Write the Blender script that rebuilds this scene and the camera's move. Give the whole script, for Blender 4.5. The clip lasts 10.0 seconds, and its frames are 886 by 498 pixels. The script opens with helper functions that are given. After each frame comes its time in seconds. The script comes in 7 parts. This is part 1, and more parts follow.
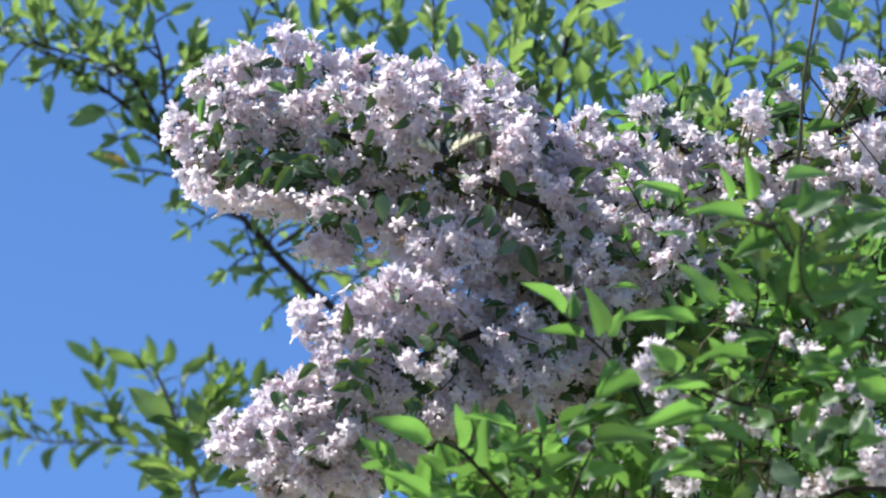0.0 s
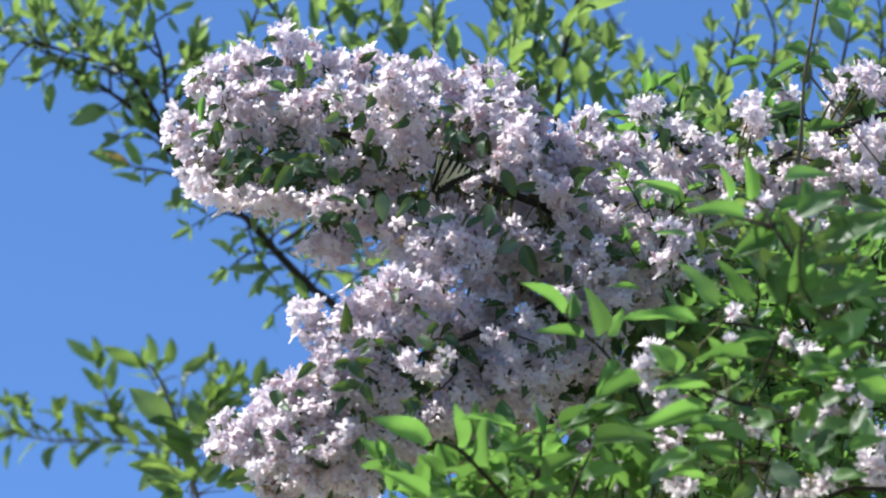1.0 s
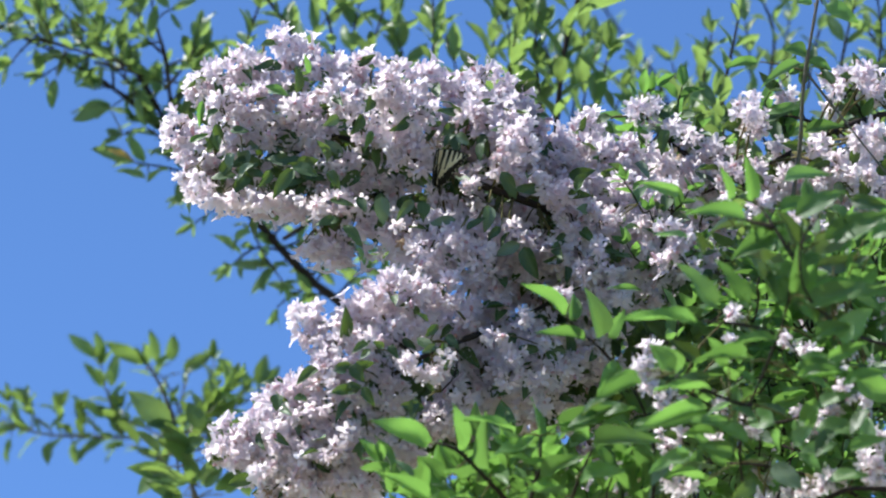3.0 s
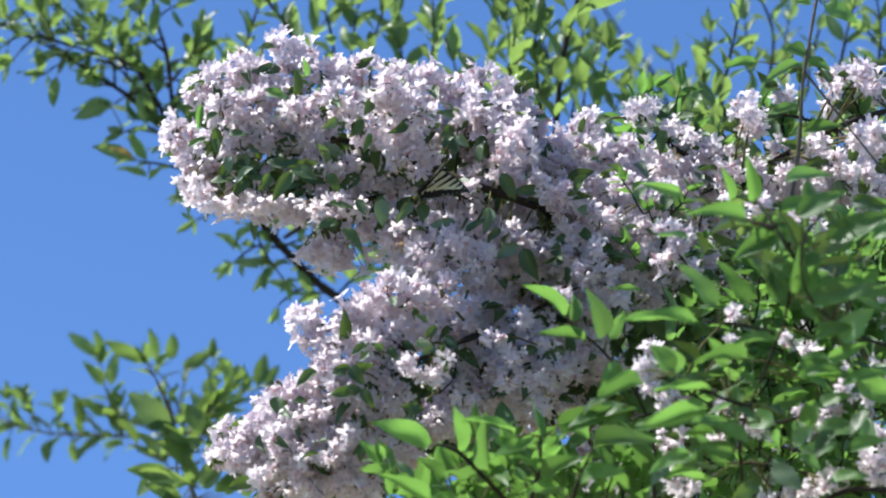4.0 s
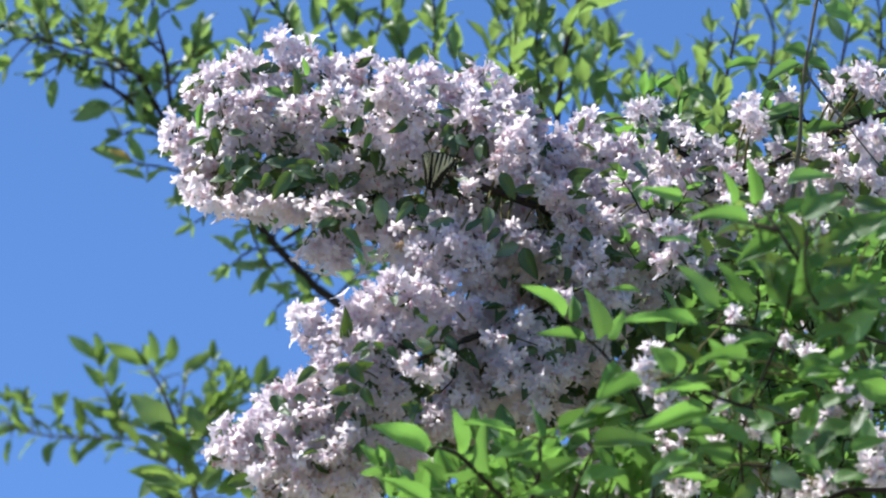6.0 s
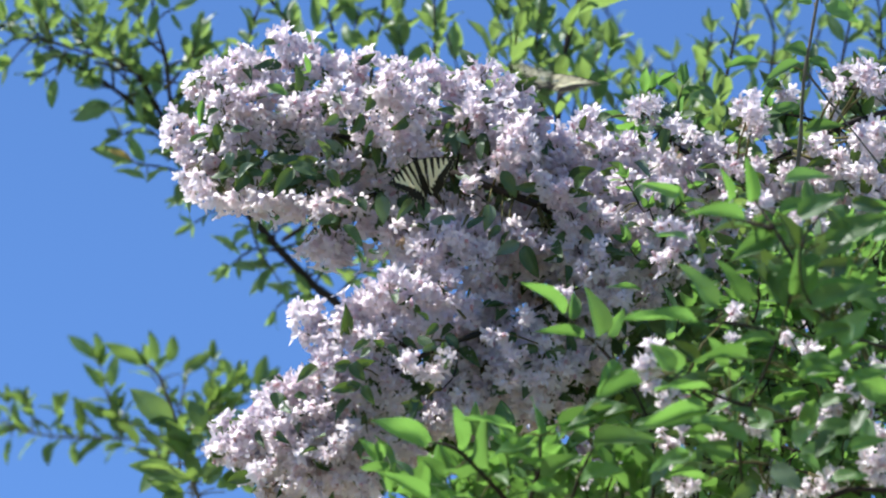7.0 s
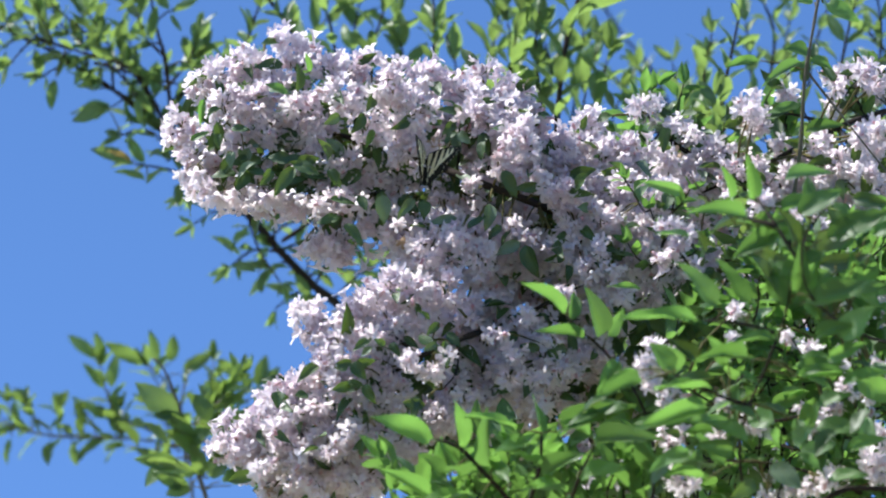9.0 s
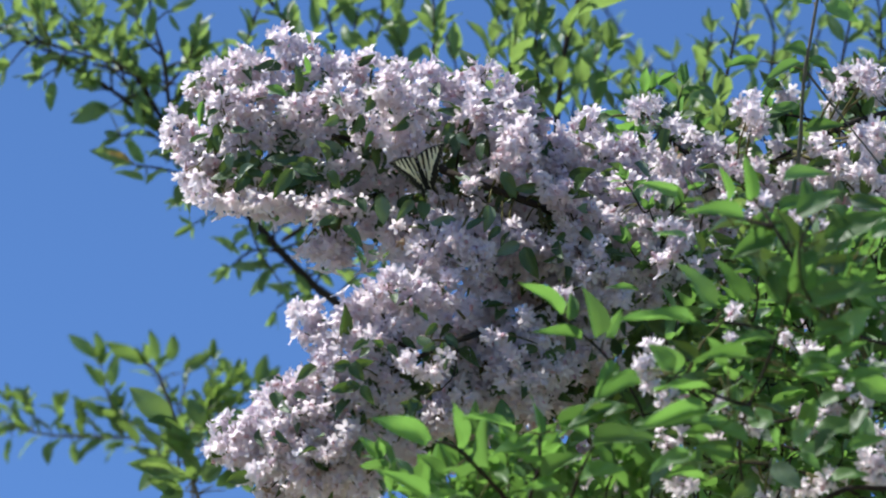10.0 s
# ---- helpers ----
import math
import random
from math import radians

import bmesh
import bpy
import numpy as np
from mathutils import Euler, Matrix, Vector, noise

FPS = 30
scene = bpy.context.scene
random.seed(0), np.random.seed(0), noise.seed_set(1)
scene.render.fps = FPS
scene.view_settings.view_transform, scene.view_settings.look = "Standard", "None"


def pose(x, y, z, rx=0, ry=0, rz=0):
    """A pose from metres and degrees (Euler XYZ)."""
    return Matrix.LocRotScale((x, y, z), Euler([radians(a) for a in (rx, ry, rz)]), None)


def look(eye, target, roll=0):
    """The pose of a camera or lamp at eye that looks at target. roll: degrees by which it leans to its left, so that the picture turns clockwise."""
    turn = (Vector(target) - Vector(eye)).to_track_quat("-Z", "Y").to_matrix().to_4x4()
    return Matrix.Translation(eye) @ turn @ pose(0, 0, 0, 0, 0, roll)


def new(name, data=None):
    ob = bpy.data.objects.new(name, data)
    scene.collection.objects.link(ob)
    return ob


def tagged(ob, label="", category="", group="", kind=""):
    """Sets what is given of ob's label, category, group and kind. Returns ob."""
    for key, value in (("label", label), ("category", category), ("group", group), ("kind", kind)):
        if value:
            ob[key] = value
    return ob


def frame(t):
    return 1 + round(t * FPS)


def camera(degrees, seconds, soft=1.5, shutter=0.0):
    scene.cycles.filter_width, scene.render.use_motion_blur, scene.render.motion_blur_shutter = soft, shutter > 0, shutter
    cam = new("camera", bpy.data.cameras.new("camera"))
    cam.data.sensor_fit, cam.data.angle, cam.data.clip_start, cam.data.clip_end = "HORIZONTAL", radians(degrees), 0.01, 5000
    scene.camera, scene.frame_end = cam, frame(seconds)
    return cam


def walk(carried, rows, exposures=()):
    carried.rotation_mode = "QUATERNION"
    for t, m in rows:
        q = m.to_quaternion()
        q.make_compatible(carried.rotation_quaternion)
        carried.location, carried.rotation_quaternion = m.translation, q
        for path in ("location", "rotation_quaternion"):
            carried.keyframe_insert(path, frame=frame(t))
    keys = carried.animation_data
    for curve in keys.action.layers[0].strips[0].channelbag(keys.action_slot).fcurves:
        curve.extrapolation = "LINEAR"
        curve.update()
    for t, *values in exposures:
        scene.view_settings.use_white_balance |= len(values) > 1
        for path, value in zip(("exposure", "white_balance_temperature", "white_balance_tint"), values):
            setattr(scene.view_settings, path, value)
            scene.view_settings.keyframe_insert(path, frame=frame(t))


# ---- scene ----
cam = camera(10.0, 10.0, soft=2.1, shutter=0.5)
cam.data.dof.use_dof = True
cam.data.dof.focus_distance = 5.4
cam.data.dof.aperture_fstop = 6.3
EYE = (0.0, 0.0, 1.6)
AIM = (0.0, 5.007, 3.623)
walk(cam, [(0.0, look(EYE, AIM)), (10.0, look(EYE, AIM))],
     exposures=[(0.0, 1.1, 6240, 8), (9.8, 1.1, 6240, 8), (9.9, 1.02, 6240, 8), (10.0, 0.82, 6240, 8)])

# ---- light ----
SUN_ELEVATION, SUN_AZIMUTH = radians(56), radians(-96)   # azimuth from +y towards +x
world = bpy.data.worlds.new("sky")
scene.world = world
world.use_nodes = True
sky = world.node_tree.nodes.new("ShaderNodeTexSky")
sky.sky_type, sky.sun_disc = "NISHITA", False
sky.sun_elevation, sky.sun_rotation = SUN_ELEVATION, SUN_AZIMUTH
sky.air_density, sky.dust_density, sky.ozone_density = 0.6, 0.0, 10.0
background = world.node_tree.nodes["Background"]
background.inputs["Strength"].default_value = 0.113
world.node_tree.links.new(sky.outputs[0], background.inputs["Color"])
sun_data = bpy.data.lights.new("sun", "SUN")
sun_data.energy, sun_data.angle, sun_data.color = 3.95, radians(0.53), (1.0, 0.955, 0.89)
sun = new("sun", sun_data)
sun_way = Vector((math.sin(SUN_AZIMUTH) * math.cos(SUN_ELEVATION), math.cos(SUN_AZIMUTH) * math.cos(SUN_ELEVATION), math.sin(SUN_ELEVATION)))
sun.matrix_world = look(sun_way * 50, (0, 0, 0))


# ---- materials ----
def nodes_of(name):
    m = bpy.data.materials.new(name)
    m.use_nodes = True
    return m, m.node_tree.nodes, m.node_tree.links


def mixed(nt, links, fac, a, b, blend="MIX"):
    n = nt.new("ShaderNodeMix")
    n.data_type, n.blend_type = "RGBA", blend
    for socket, value in ((n.inputs["Factor"], fac), (n.inputs[6], a), (n.inputs[7], b)):
        if isinstance(value, (int, float)):
            socket.default_value = value
        elif isinstance(value, tuple):
            socket.default_value = (*value, 1.0)
        else:
            links.new(value, socket)
    return n.outputs[2]


def calc(nt, links, op, *values):
    n = nt.new("ShaderNodeMath")
    n.operation = op
    for socket, value in zip(n.inputs, values):
        if isinstance(value, (int, float)):
            socket.default_value = value
        else:
            links.new(value, socket)
    return n.outputs[0]


def chance(nt, links):
    """One number per piece: the object's and the island's together."""
    a = nt.new("ShaderNodeObjectInfo").outputs["Random"]
    b = nt.new("ShaderNodeNewGeometry").outputs["Random Per Island"]
    return calc(nt, links, "FRACT", calc(nt, links, "ADD", a, b))


def thin(nt, links, colour, glow, share, roughness, bump=None, specular=0.5):
    """A thin sheet that lets part of the light through."""
    bsdf = nt["Principled BSDF"]
    links.new(colour, bsdf.inputs["Base Color"])
    bsdf.inputs["Roughness"].default_value = roughness
    bsdf.inputs["Specular IOR Level"].default_value = specular
    trans = nt.new("ShaderNodeBsdfTranslucent")
    links.new(glow, trans.inputs["Color"])
    mix = nt.new("ShaderNodeMixShader")
    mix.inputs[0].default_value = share
    links.new(bsdf.outputs[0], mix.inputs[1])
    links.new(trans.outputs[0], mix.inputs[2])
    links.new(mix.outputs[0], nt["Material Output"].inputs["Surface"])
    if bump is not None:
        b = nt.new("ShaderNodeBump")
        b.inputs["Strength"].default_value, b.inputs["Distance"].default_value = 0.35, 0.0006
        links.new(bump, b.inputs["Height"])
        links.new(b.outputs[0], bsdf.inputs["Normal"])


def noise_node(nt, scale, detail=3.0):
    n = nt.new("ShaderNodeTexNoise")
    n.inputs["Scale"].default_value, n.inputs["Detail"].default_value = scale, detail
    return n.outputs[0]


def leaf_material(name, dark, light, glow, share=0.42, roughness=0.38):
    m, nt, links = nodes_of(name)
    uv = nt.new("ShaderNodeUVMap")
    xy = nt.new("ShaderNodeSeparateXYZ")
    links.new(uv.outputs[0], xy.inputs[0])
    across = calc(nt, links, "ABSOLUTE", calc(nt, links, "SUBTRACT", xy.outputs[0], 0.5))
    rib = calc(nt, links, "LESS_THAN", across, 0.025)
    slant = calc(nt, links, "SUBTRACT", calc(nt, links, "MULTIPLY", xy.outputs[1], 8.0), calc(nt, links, "MULTIPLY", across, 4.5))
    vein = calc(nt, links, "LESS_THAN", calc(nt, links, "FRACT", slant), 0.10)
    lines = calc(nt, links, "MAXIMUM", rib, calc(nt, links, "MULTIPLY", vein, 0.4))
    pick = chance(nt, links)
    body = mixed(nt, links, pick, dark, light)
    pale = calc(nt, links, "GREATER_THAN", calc(nt, links, "FRACT", calc(nt, links, "MULTIPLY", pick, 7.0)), 0.86)
    body = mixed(nt, links, calc(nt, links, "MULTIPLY", pale, 0.6), body, (0.26, 0.33, 0.24))
    body = mixed(nt, links, calc(nt, links, "MULTIPLY", noise_node(nt, 55.0), 0.55), body, dark)
    body = mixed(nt, links, calc(nt, links, "MULTIPLY", lines, 0.35), body, tuple(min(1, c * 2.2) for c in light))
    spots = calc(nt, links, "GREATER_THAN", noise_node(nt, 230.0, 1.0), 0.74)
    body = mixed(nt, links, calc(nt, links, "MULTIPLY", spots, 0.4), body, (0.16, 0.12, 0.04))
    through_light = mixed(nt, links, calc(nt, links, "MULTIPLY", lines, 0.5), glow, tuple(c * 0.45 for c in glow))
    through_light = mixed(nt, links, calc(nt, links, "MULTIPLY", noise_node(nt, 40.0), 0.5), through_light, tuple(c * 0.6 for c in glow))
    # some leaves glow less at random, painting in shade cast by other leaves
    shade_pick = calc(nt, links, "FRACT", calc(nt, links, "MULTIPLY", pick, 13.0))
    through_light = mixed(nt, links, calc(nt, links, "MULTIPLY", shade_pick, shade_pick), through_light, tuple(c * 0.4 for c in glow))
    thin(nt, links, body, through_light, share, roughness, lines)
    return m


def petal_material():
    m, nt, links = nodes_of("petal")
    uv = nt.new("ShaderNodeUVMap")
    xy = nt.new("ShaderNodeSeparateXYZ")
    links.new(uv.outputs[0], xy.inputs[0])
    pick = chance(nt, links)
    pale = mixed(nt, links, pick, (0.845, 0.81, 0.835), (0.85, 0.765, 0.805))
    tube = mixed(nt, links, pick, (0.84, 0.77, 0.80), (0.84, 0.70, 0.745))
    body = mixed(nt, links, xy.outputs[1], tube, pale)
    streak = noise_node(nt, 300.0)
    body = mixed(nt, links, calc(nt, links, "MULTIPLY", streak, 0.25), body, (0.81, 0.725, 0.77))
    wilt = calc(nt, links, "GREATER_THAN", pick, 0.998)
    body = mixed(nt, links, wilt, body, (0.55, 0.42, 0.30))
    thin(nt, links, body, body, 0.66, 0.85, streak, 0.08)
    return m


def bark_material(name, a, b):
    m, nt, links = nodes_of(name)
    big, fine = noise_node(nt, 60.0), noise_node(nt, 420.0, 5.0)
    body = mixed(nt, links, big, a, b)
    body = mixed(nt, links, calc(nt, links, "MULTIPLY", fine, 0.6), body, tuple(c * 0.4 for c in a))
    bsdf = nt["Principled BSDF"]
    links.new(body, bsdf.inputs["Base Color"])
    bsdf.inputs["Roughness"].default_value, bsdf.inputs["Specular IOR Level"].default_value = 0.85, 0.2
    bump = nt.new("ShaderNodeBump")
    bump.inputs["Strength"].default_value, bump.inputs["Distance"].default_value = 0.7, 0.001
    links.new(fine, bump.inputs["Height"])
    links.new(bump.outputs[0], bsdf.inputs["Normal"])
    return m


def ground_material():
    m, nt, links = nodes_of("lawn")
    # ground out of view, made pale and warm to bounce light up
    body = mixed(nt, links, noise_node(nt, 0.9), (0.20, 0.21, 0.10), (0.34, 0.29, 0.18))
    body = mixed(nt, links, calc(nt, links, "MULTIPLY", noise_node(nt, 60.0, 6.0), 0.5), body, (0.06, 0.09, 0.025))
    bsdf = nt["Principled BSDF"]
    links.new(body, bsdf.inputs["Base Color"])
    bsdf.inputs["Roughness"].default_value = 0.9
    return m


def wing_material():
    m, nt, links = nodes_of("wing")
    a = nt.new("ShaderNodeAttribute")
    a.attribute_name = "pigment"
    dust = noise_node(nt, 900.0)
    body = mixed(nt, links, calc(nt, links, "MULTIPLY", dust, 0.07), a.outputs["Color"], (0.25, 0.19, 0.06))
    thin(nt, links, body, body, 0.3, 0.7, dust, 0.2)
    return m


def bud_material():
    m, nt, links = nodes_of("bud")
    pick = chance(nt, links)
    body = mixed(nt, links, pick, (0.70, 0.42, 0.48), (0.76, 0.62, 0.64))
    body = mixed(nt, links, calc(nt, links, "MULTIPLY", noise_node(nt, 500.0), 0.4), body, (0.55, 0.30, 0.32))
    thin(nt, links, body, body, 0.3, 0.6)
    return m


PETAL = petal_material()
BUD = bud_material()
LEAF_NEAR = leaf_material("leaf_broad", (0.05, 0.115, 0.038), (0.135, 0.225, 0.072), (0.29, 0.58, 0.10), 0.48, 0.48)
# leaves of the flowering boughs; its dark tone also paints shade on near leaves
LEAF_BLOOM_AND_SHADE = leaf_material("leaf_bloom_and_shade", (0.032, 0.068, 0.024), (0.062, 0.112, 0.038), (0.22, 0.36, 0.05), 0.24, 0.5)
LEAF_TREE = leaf_material("leaf_tree", (0.05, 0.11, 0.05), (0.12, 0.175, 0.09), (0.39, 0.59, 0.13), 0.48, 0.38)
LEAF_SIDE = leaf_material("leaf_side", (0.05, 0.11, 0.045), (0.12, 0.19, 0.075), (0.36, 0.55, 0.10), 0.44, 0.36)
BARK = bark_material("bark_dark", (0.050, 0.037, 0.028), (0.024, 0.019, 0.015))
# bark for the near branches, their shade darkened into its brown
BARK_SHADE = bark_material("bark_shade", (0.045, 0.034, 0.026), (0.025, 0.02, 0.016))
BARK_GREY = bark_material("bark_grey", (0.20, 0.19, 0.16), (0.11, 0.10, 0.08))
STALK = bark_material("stalk", (0.16, 0.11, 0.05), (0.12, 0.16, 0.05))
LEAF_WORN = leaf_material("leaf_worn", (0.30, 0.20, 0.06), (0.40, 0.28, 0.08), (0.5, 0.36, 0.08), 0.35)
BOUNCE_LAWN = ground_material()
WING = wing_material()
BODY = bark_material("black_fur", (0.02, 0.018, 0.015), (0.06, 0.05, 0.03))


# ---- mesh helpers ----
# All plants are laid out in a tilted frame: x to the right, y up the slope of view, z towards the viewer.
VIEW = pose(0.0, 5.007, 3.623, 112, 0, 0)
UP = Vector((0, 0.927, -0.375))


class Heap:
    """Collects vertices, faces and uvs of many pieces for one mesh."""

    def __init__(self):
        self.v, self.f, self.uv, self.n = [], [], [], 0

    def add(self, verts, faces, uvs):
        self.v.append(verts)
        self.f.extend(tuple(i + self.n for i in face) for face in faces)
        self.uv.append(uvs)
        self.n += len(verts)

    def mesh(self, name, material):
        me = bpy.data.meshes.new(name)
        verts = np.concatenate(self.v)
        me.from_pydata(verts.tolist(), [], self.f)
        uvs = np.concatenate(self.uv)
        layer = me.uv_layers.new(name="UVMap")
        index = np.zeros(len(me.loops), dtype=np.int32)
        me.loops.foreach_get("vertex_index", index)
        layer.data.foreach_set("uv", uvs[index].astype(np.float32).ravel())
        me.polygons.foreach_set("use_smooth", [True] * len(me.polygons))
        me.materials.append(material)
        me.update()
        return me


def spline(points, step=0.012):
    """A smooth line through the points."""
    p = [Vector(q) for q in points]
    p = [p[0] * 2 - p[1]] + p + [p[-1] * 2 - p[-2]]
    out = []
    for a, b, c, d in zip(p, p[1:], p[2:], p[3:]):
        n = max(2, int((c - b).length / step))
        for i in range(n):
            t = i / n
            out.append(0.5 * (2 * b + (c - a) * t + (2 * a - 5 * b + 4 * c - d) * t * t + (3 * b - a - 3 * c + d) * t ** 3))
    out.append(p[-2])
    return out


def tube(heap, line, r0, r1, sides=7, rough=0.2, seed=0):
    """A tapered, slightly knotty twig along the line."""
    verts, faces, uvs = [], [], []
    rng = random.Random(seed)
    up = Vector((0.3, 0.2, 0.93))
    for i, c in enumerate(line):
        way = (line[min(i + 1, len(line) - 1)] - line[max(i - 1, 0)]).normalized()
        a = way.cross(up).normalized()
        b = way.cross(a)
        t = i / max(1, len(line) - 1)
        r = (r0 + (r1 - r0) * t ** 1.5) * (1 + rough * rng.uniform(-1, 1.4))
        for k in range(sides):
            w = 2 * math.pi * k / sides
            verts.append(tuple(c + (a * math.cos(w) + b * math.sin(w)) * r))
            uvs.append((k / sides, t))
    for i in range(len(line) - 1):
        for k in range(sides):
            j = (k + 1) % sides
            faces.append((i * sides + k, i * sides + j, (i + 1) * sides + j, (i + 1) * sides + k))
    faces.append(tuple(range(sides))[::-1])
    faces.append(tuple((len(line) - 1) * sides + k for k in range(sides)))
    heap.add(np.array(verts), faces, np.array(uvs))


def leaf_shape(variant, belly=0.62, tail=1.0, wide=1.0, crease=0.0):
    """A leaf of length 1 along y and width 1, folded along its rib, arched, with a short stalk."""
    rng = random.Random(variant)
    fold, arch, wave = max(0.04, rng.uniform(0.05, 0.30) + crease), rng.uniform(0.02, 0.26), rng.uniform(0.01, 0.035)
    twist, side = rng.uniform(-0.35, 0.35), rng.uniform(-0.06, 0.06)
    verts, faces, uvs = [], [], []
    rows, cols = 8, 4
    top = max((t / 50) ** belly * (1 - t / 50) ** tail for t in range(51))
    for j in range(rows + 1):
        t = j / rows
        half = 0.5 * wide * max(0.03, (t ** belly) * ((1 - t) ** tail) / top)
        if j == rows:
            half = 0.004
        for i in range(cols + 1):
            s = i / cols * 2 - 1
            x = half * s + side * math.sin(math.pi * t)
            z = abs(s) * half * fold * 1.4 - arch * t * t + wave * math.sin(9 * t + 2.5 * s + variant)
            a = twist * t
            verts.append((x * math.cos(a) - z * math.sin(a) * 0.4, 0.08 + 0.92 * t, z + x * math.sin(a) * 0.5))
            uvs.append((i / cols, t))
    for j in range(rows):
        for i in range(cols):
            a = j * (cols + 1) + i
            faces.append((a, a + 1, a + cols + 2, a + cols + 1))
    n = len(verts)
    verts += [(-0.012, 0.0, 0.0), (0.012, 0.0, 0.0), (0.012, 0.10, 0.004), (-0.012, 0.10, 0.004)]
    uvs += [(0.5, 0.0)] * 4
    faces.append((n, n + 1, n + 2, n + 3))
    return np.array(verts), faces, np.array(uvs)


def flower_shape(variant):
    """A small bell with five spread, slightly curled lobes, in metres, opening along +z."""
    rng = random.Random(100 + variant)
    verts, faces, uvs = [], [], []
    open_ = rng.uniform(0.75, 1.2)
    rings = ((0.0, 0.0006), (0.003, 0.0010), (0.007, 0.0026), (0.0105, 0.0041))
    for z, r in rings:
        for k in range(10):
            w = 2 * math.pi * k / 10
            verts.append((r * math.cos(w), r * math.sin(w), z))
            uvs.append((k / 10, z / 0.0105 * 0.6))
    for i in range(len(rings) - 1):
        for k in range(10):
            j = (k + 1) % 10
            faces.append((i * 10 + k, i * 10 + j, i * 10 + 10 + j, i * 10 + 10 + k))
    base = 30
    for p in range(5):
        k0, k1, k2 = 2 * p, 2 * p + 1, (2 * p + 2) % 10
        mid = 2 * math.pi * (2 * p + 1) / 10 + rng.uniform(-0.12, 0.12)
        curl, size = rng.uniform(-0.0012, 0.0018), rng.uniform(0.88, 1.15)
        n = len(verts)
        for ang, r, z in ((-0.48, 0.0069, 0.0132), (0.0, 0.0072, 0.0124), (0.48, 0.0069, 0.0132),
                          (-0.23, 0.0104, 0.0146), (0.02, 0.0115, 0.0138), (0.23, 0.0102, 0.0142)):
            rr = 0.0041 + (r - 0.0041) * open_ * size
            zz = 0.0105 + (z - 0.0105) * (1.7 - open_ * 0.7) + (curl if r > 0.009 else curl * 0.3) + rng.uniform(-0.0004, 0.0004)
            a = mid + ang
            verts.append((rr * math.cos(a), rr * math.sin(a), zz))
            uvs.append((0.5, 0.8 if r < 0.008 else 1.0))
        faces += [(base + k0, base + k1, n + 1, n), (base + k1, base + k2, n + 2, n + 1), (n, n + 1, n + 4, n + 3), (n + 1, n + 2, n + 5, n + 4)]
    return np.array(verts), faces, np.array(uvs)


def bud_shape(variant):
    """A closed, slender bud along +z."""
    verts, faces, uvs = [], [], []
    rings = ((0.0, 0.0006), (0.003, 0.0013 + 0.0002 * variant), (0.0065, 0.0021), (0.0095, 0.0017), (0.011, 0.0004))
    for z, r in rings:
        for k in range(6):
            w = 2 * math.pi * k / 6
            verts.append((r * math.cos(w), r * math.sin(w), z))
            uvs.append((k / 6, z / 0.011))
    for i in range(len(rings) - 1):
        for k in range(6):
            j = (k + 1) % 6
            faces.append((i * 6 + k, i * 6 + j, i * 6 + 6 + j, i * 6 + 6 + k))
    faces.append(tuple(24 + k for k in range(6)))
    return np.array(verts), faces, np.array(uvs)


LEAVES = [leaf_shape(i) for i in range(8)] + [leaf_shape(i + 8, 0.72, 0.88, 1.0, -0.03) for i in range(8)]
FLOWERS = [flower_shape(i) for i in range(8)]
BUDS = [bud_shape(i) for i in range(3)]
SHAPES = {"leaf": LEAVES, "flower": FLOWERS, "bud": BUDS}
SHARED = {}


def shared(kind, variant, material):
    """One mesh for all alike pieces."""
    key = (kind, variant, material.name)
    if key not in SHARED:
        h = Heap()
        h.add(*SHAPES[kind][variant])
        SHARED[key] = h.mesh(kind, material)
    return SHARED[key]


def part(name, data, parent, label="", kind=""):
    ob = new(name, data)
    ob.parent = parent
    return tagged(ob, label, "", "", kind)


def turned(way, normal):
    """Axes with y along the way and z as near the normal as can be."""
    y = way.normalized()
    x = y.cross(normal)
    if x.length < 1e-4:
        x = y.cross(Vector((0.31, 0.2, 0.9)))
    x.normalize()
    return Matrix((x, y, x.cross(y))).transposed()


def leaf_matrix(base, tip, width, roll=0.0, normal=None):
    base, tip = Vector(base), Vector(tip)
    n = normal or Vector((0.05, 0.5, 0.85))
    rot = turned(tip - base, n) @ Matrix.Rotation(radians(roll), 3, "Y")
    size = (tip - base).length
    return Matrix.LocRotScale(base, rot.to_quaternion(), (width, size, size))


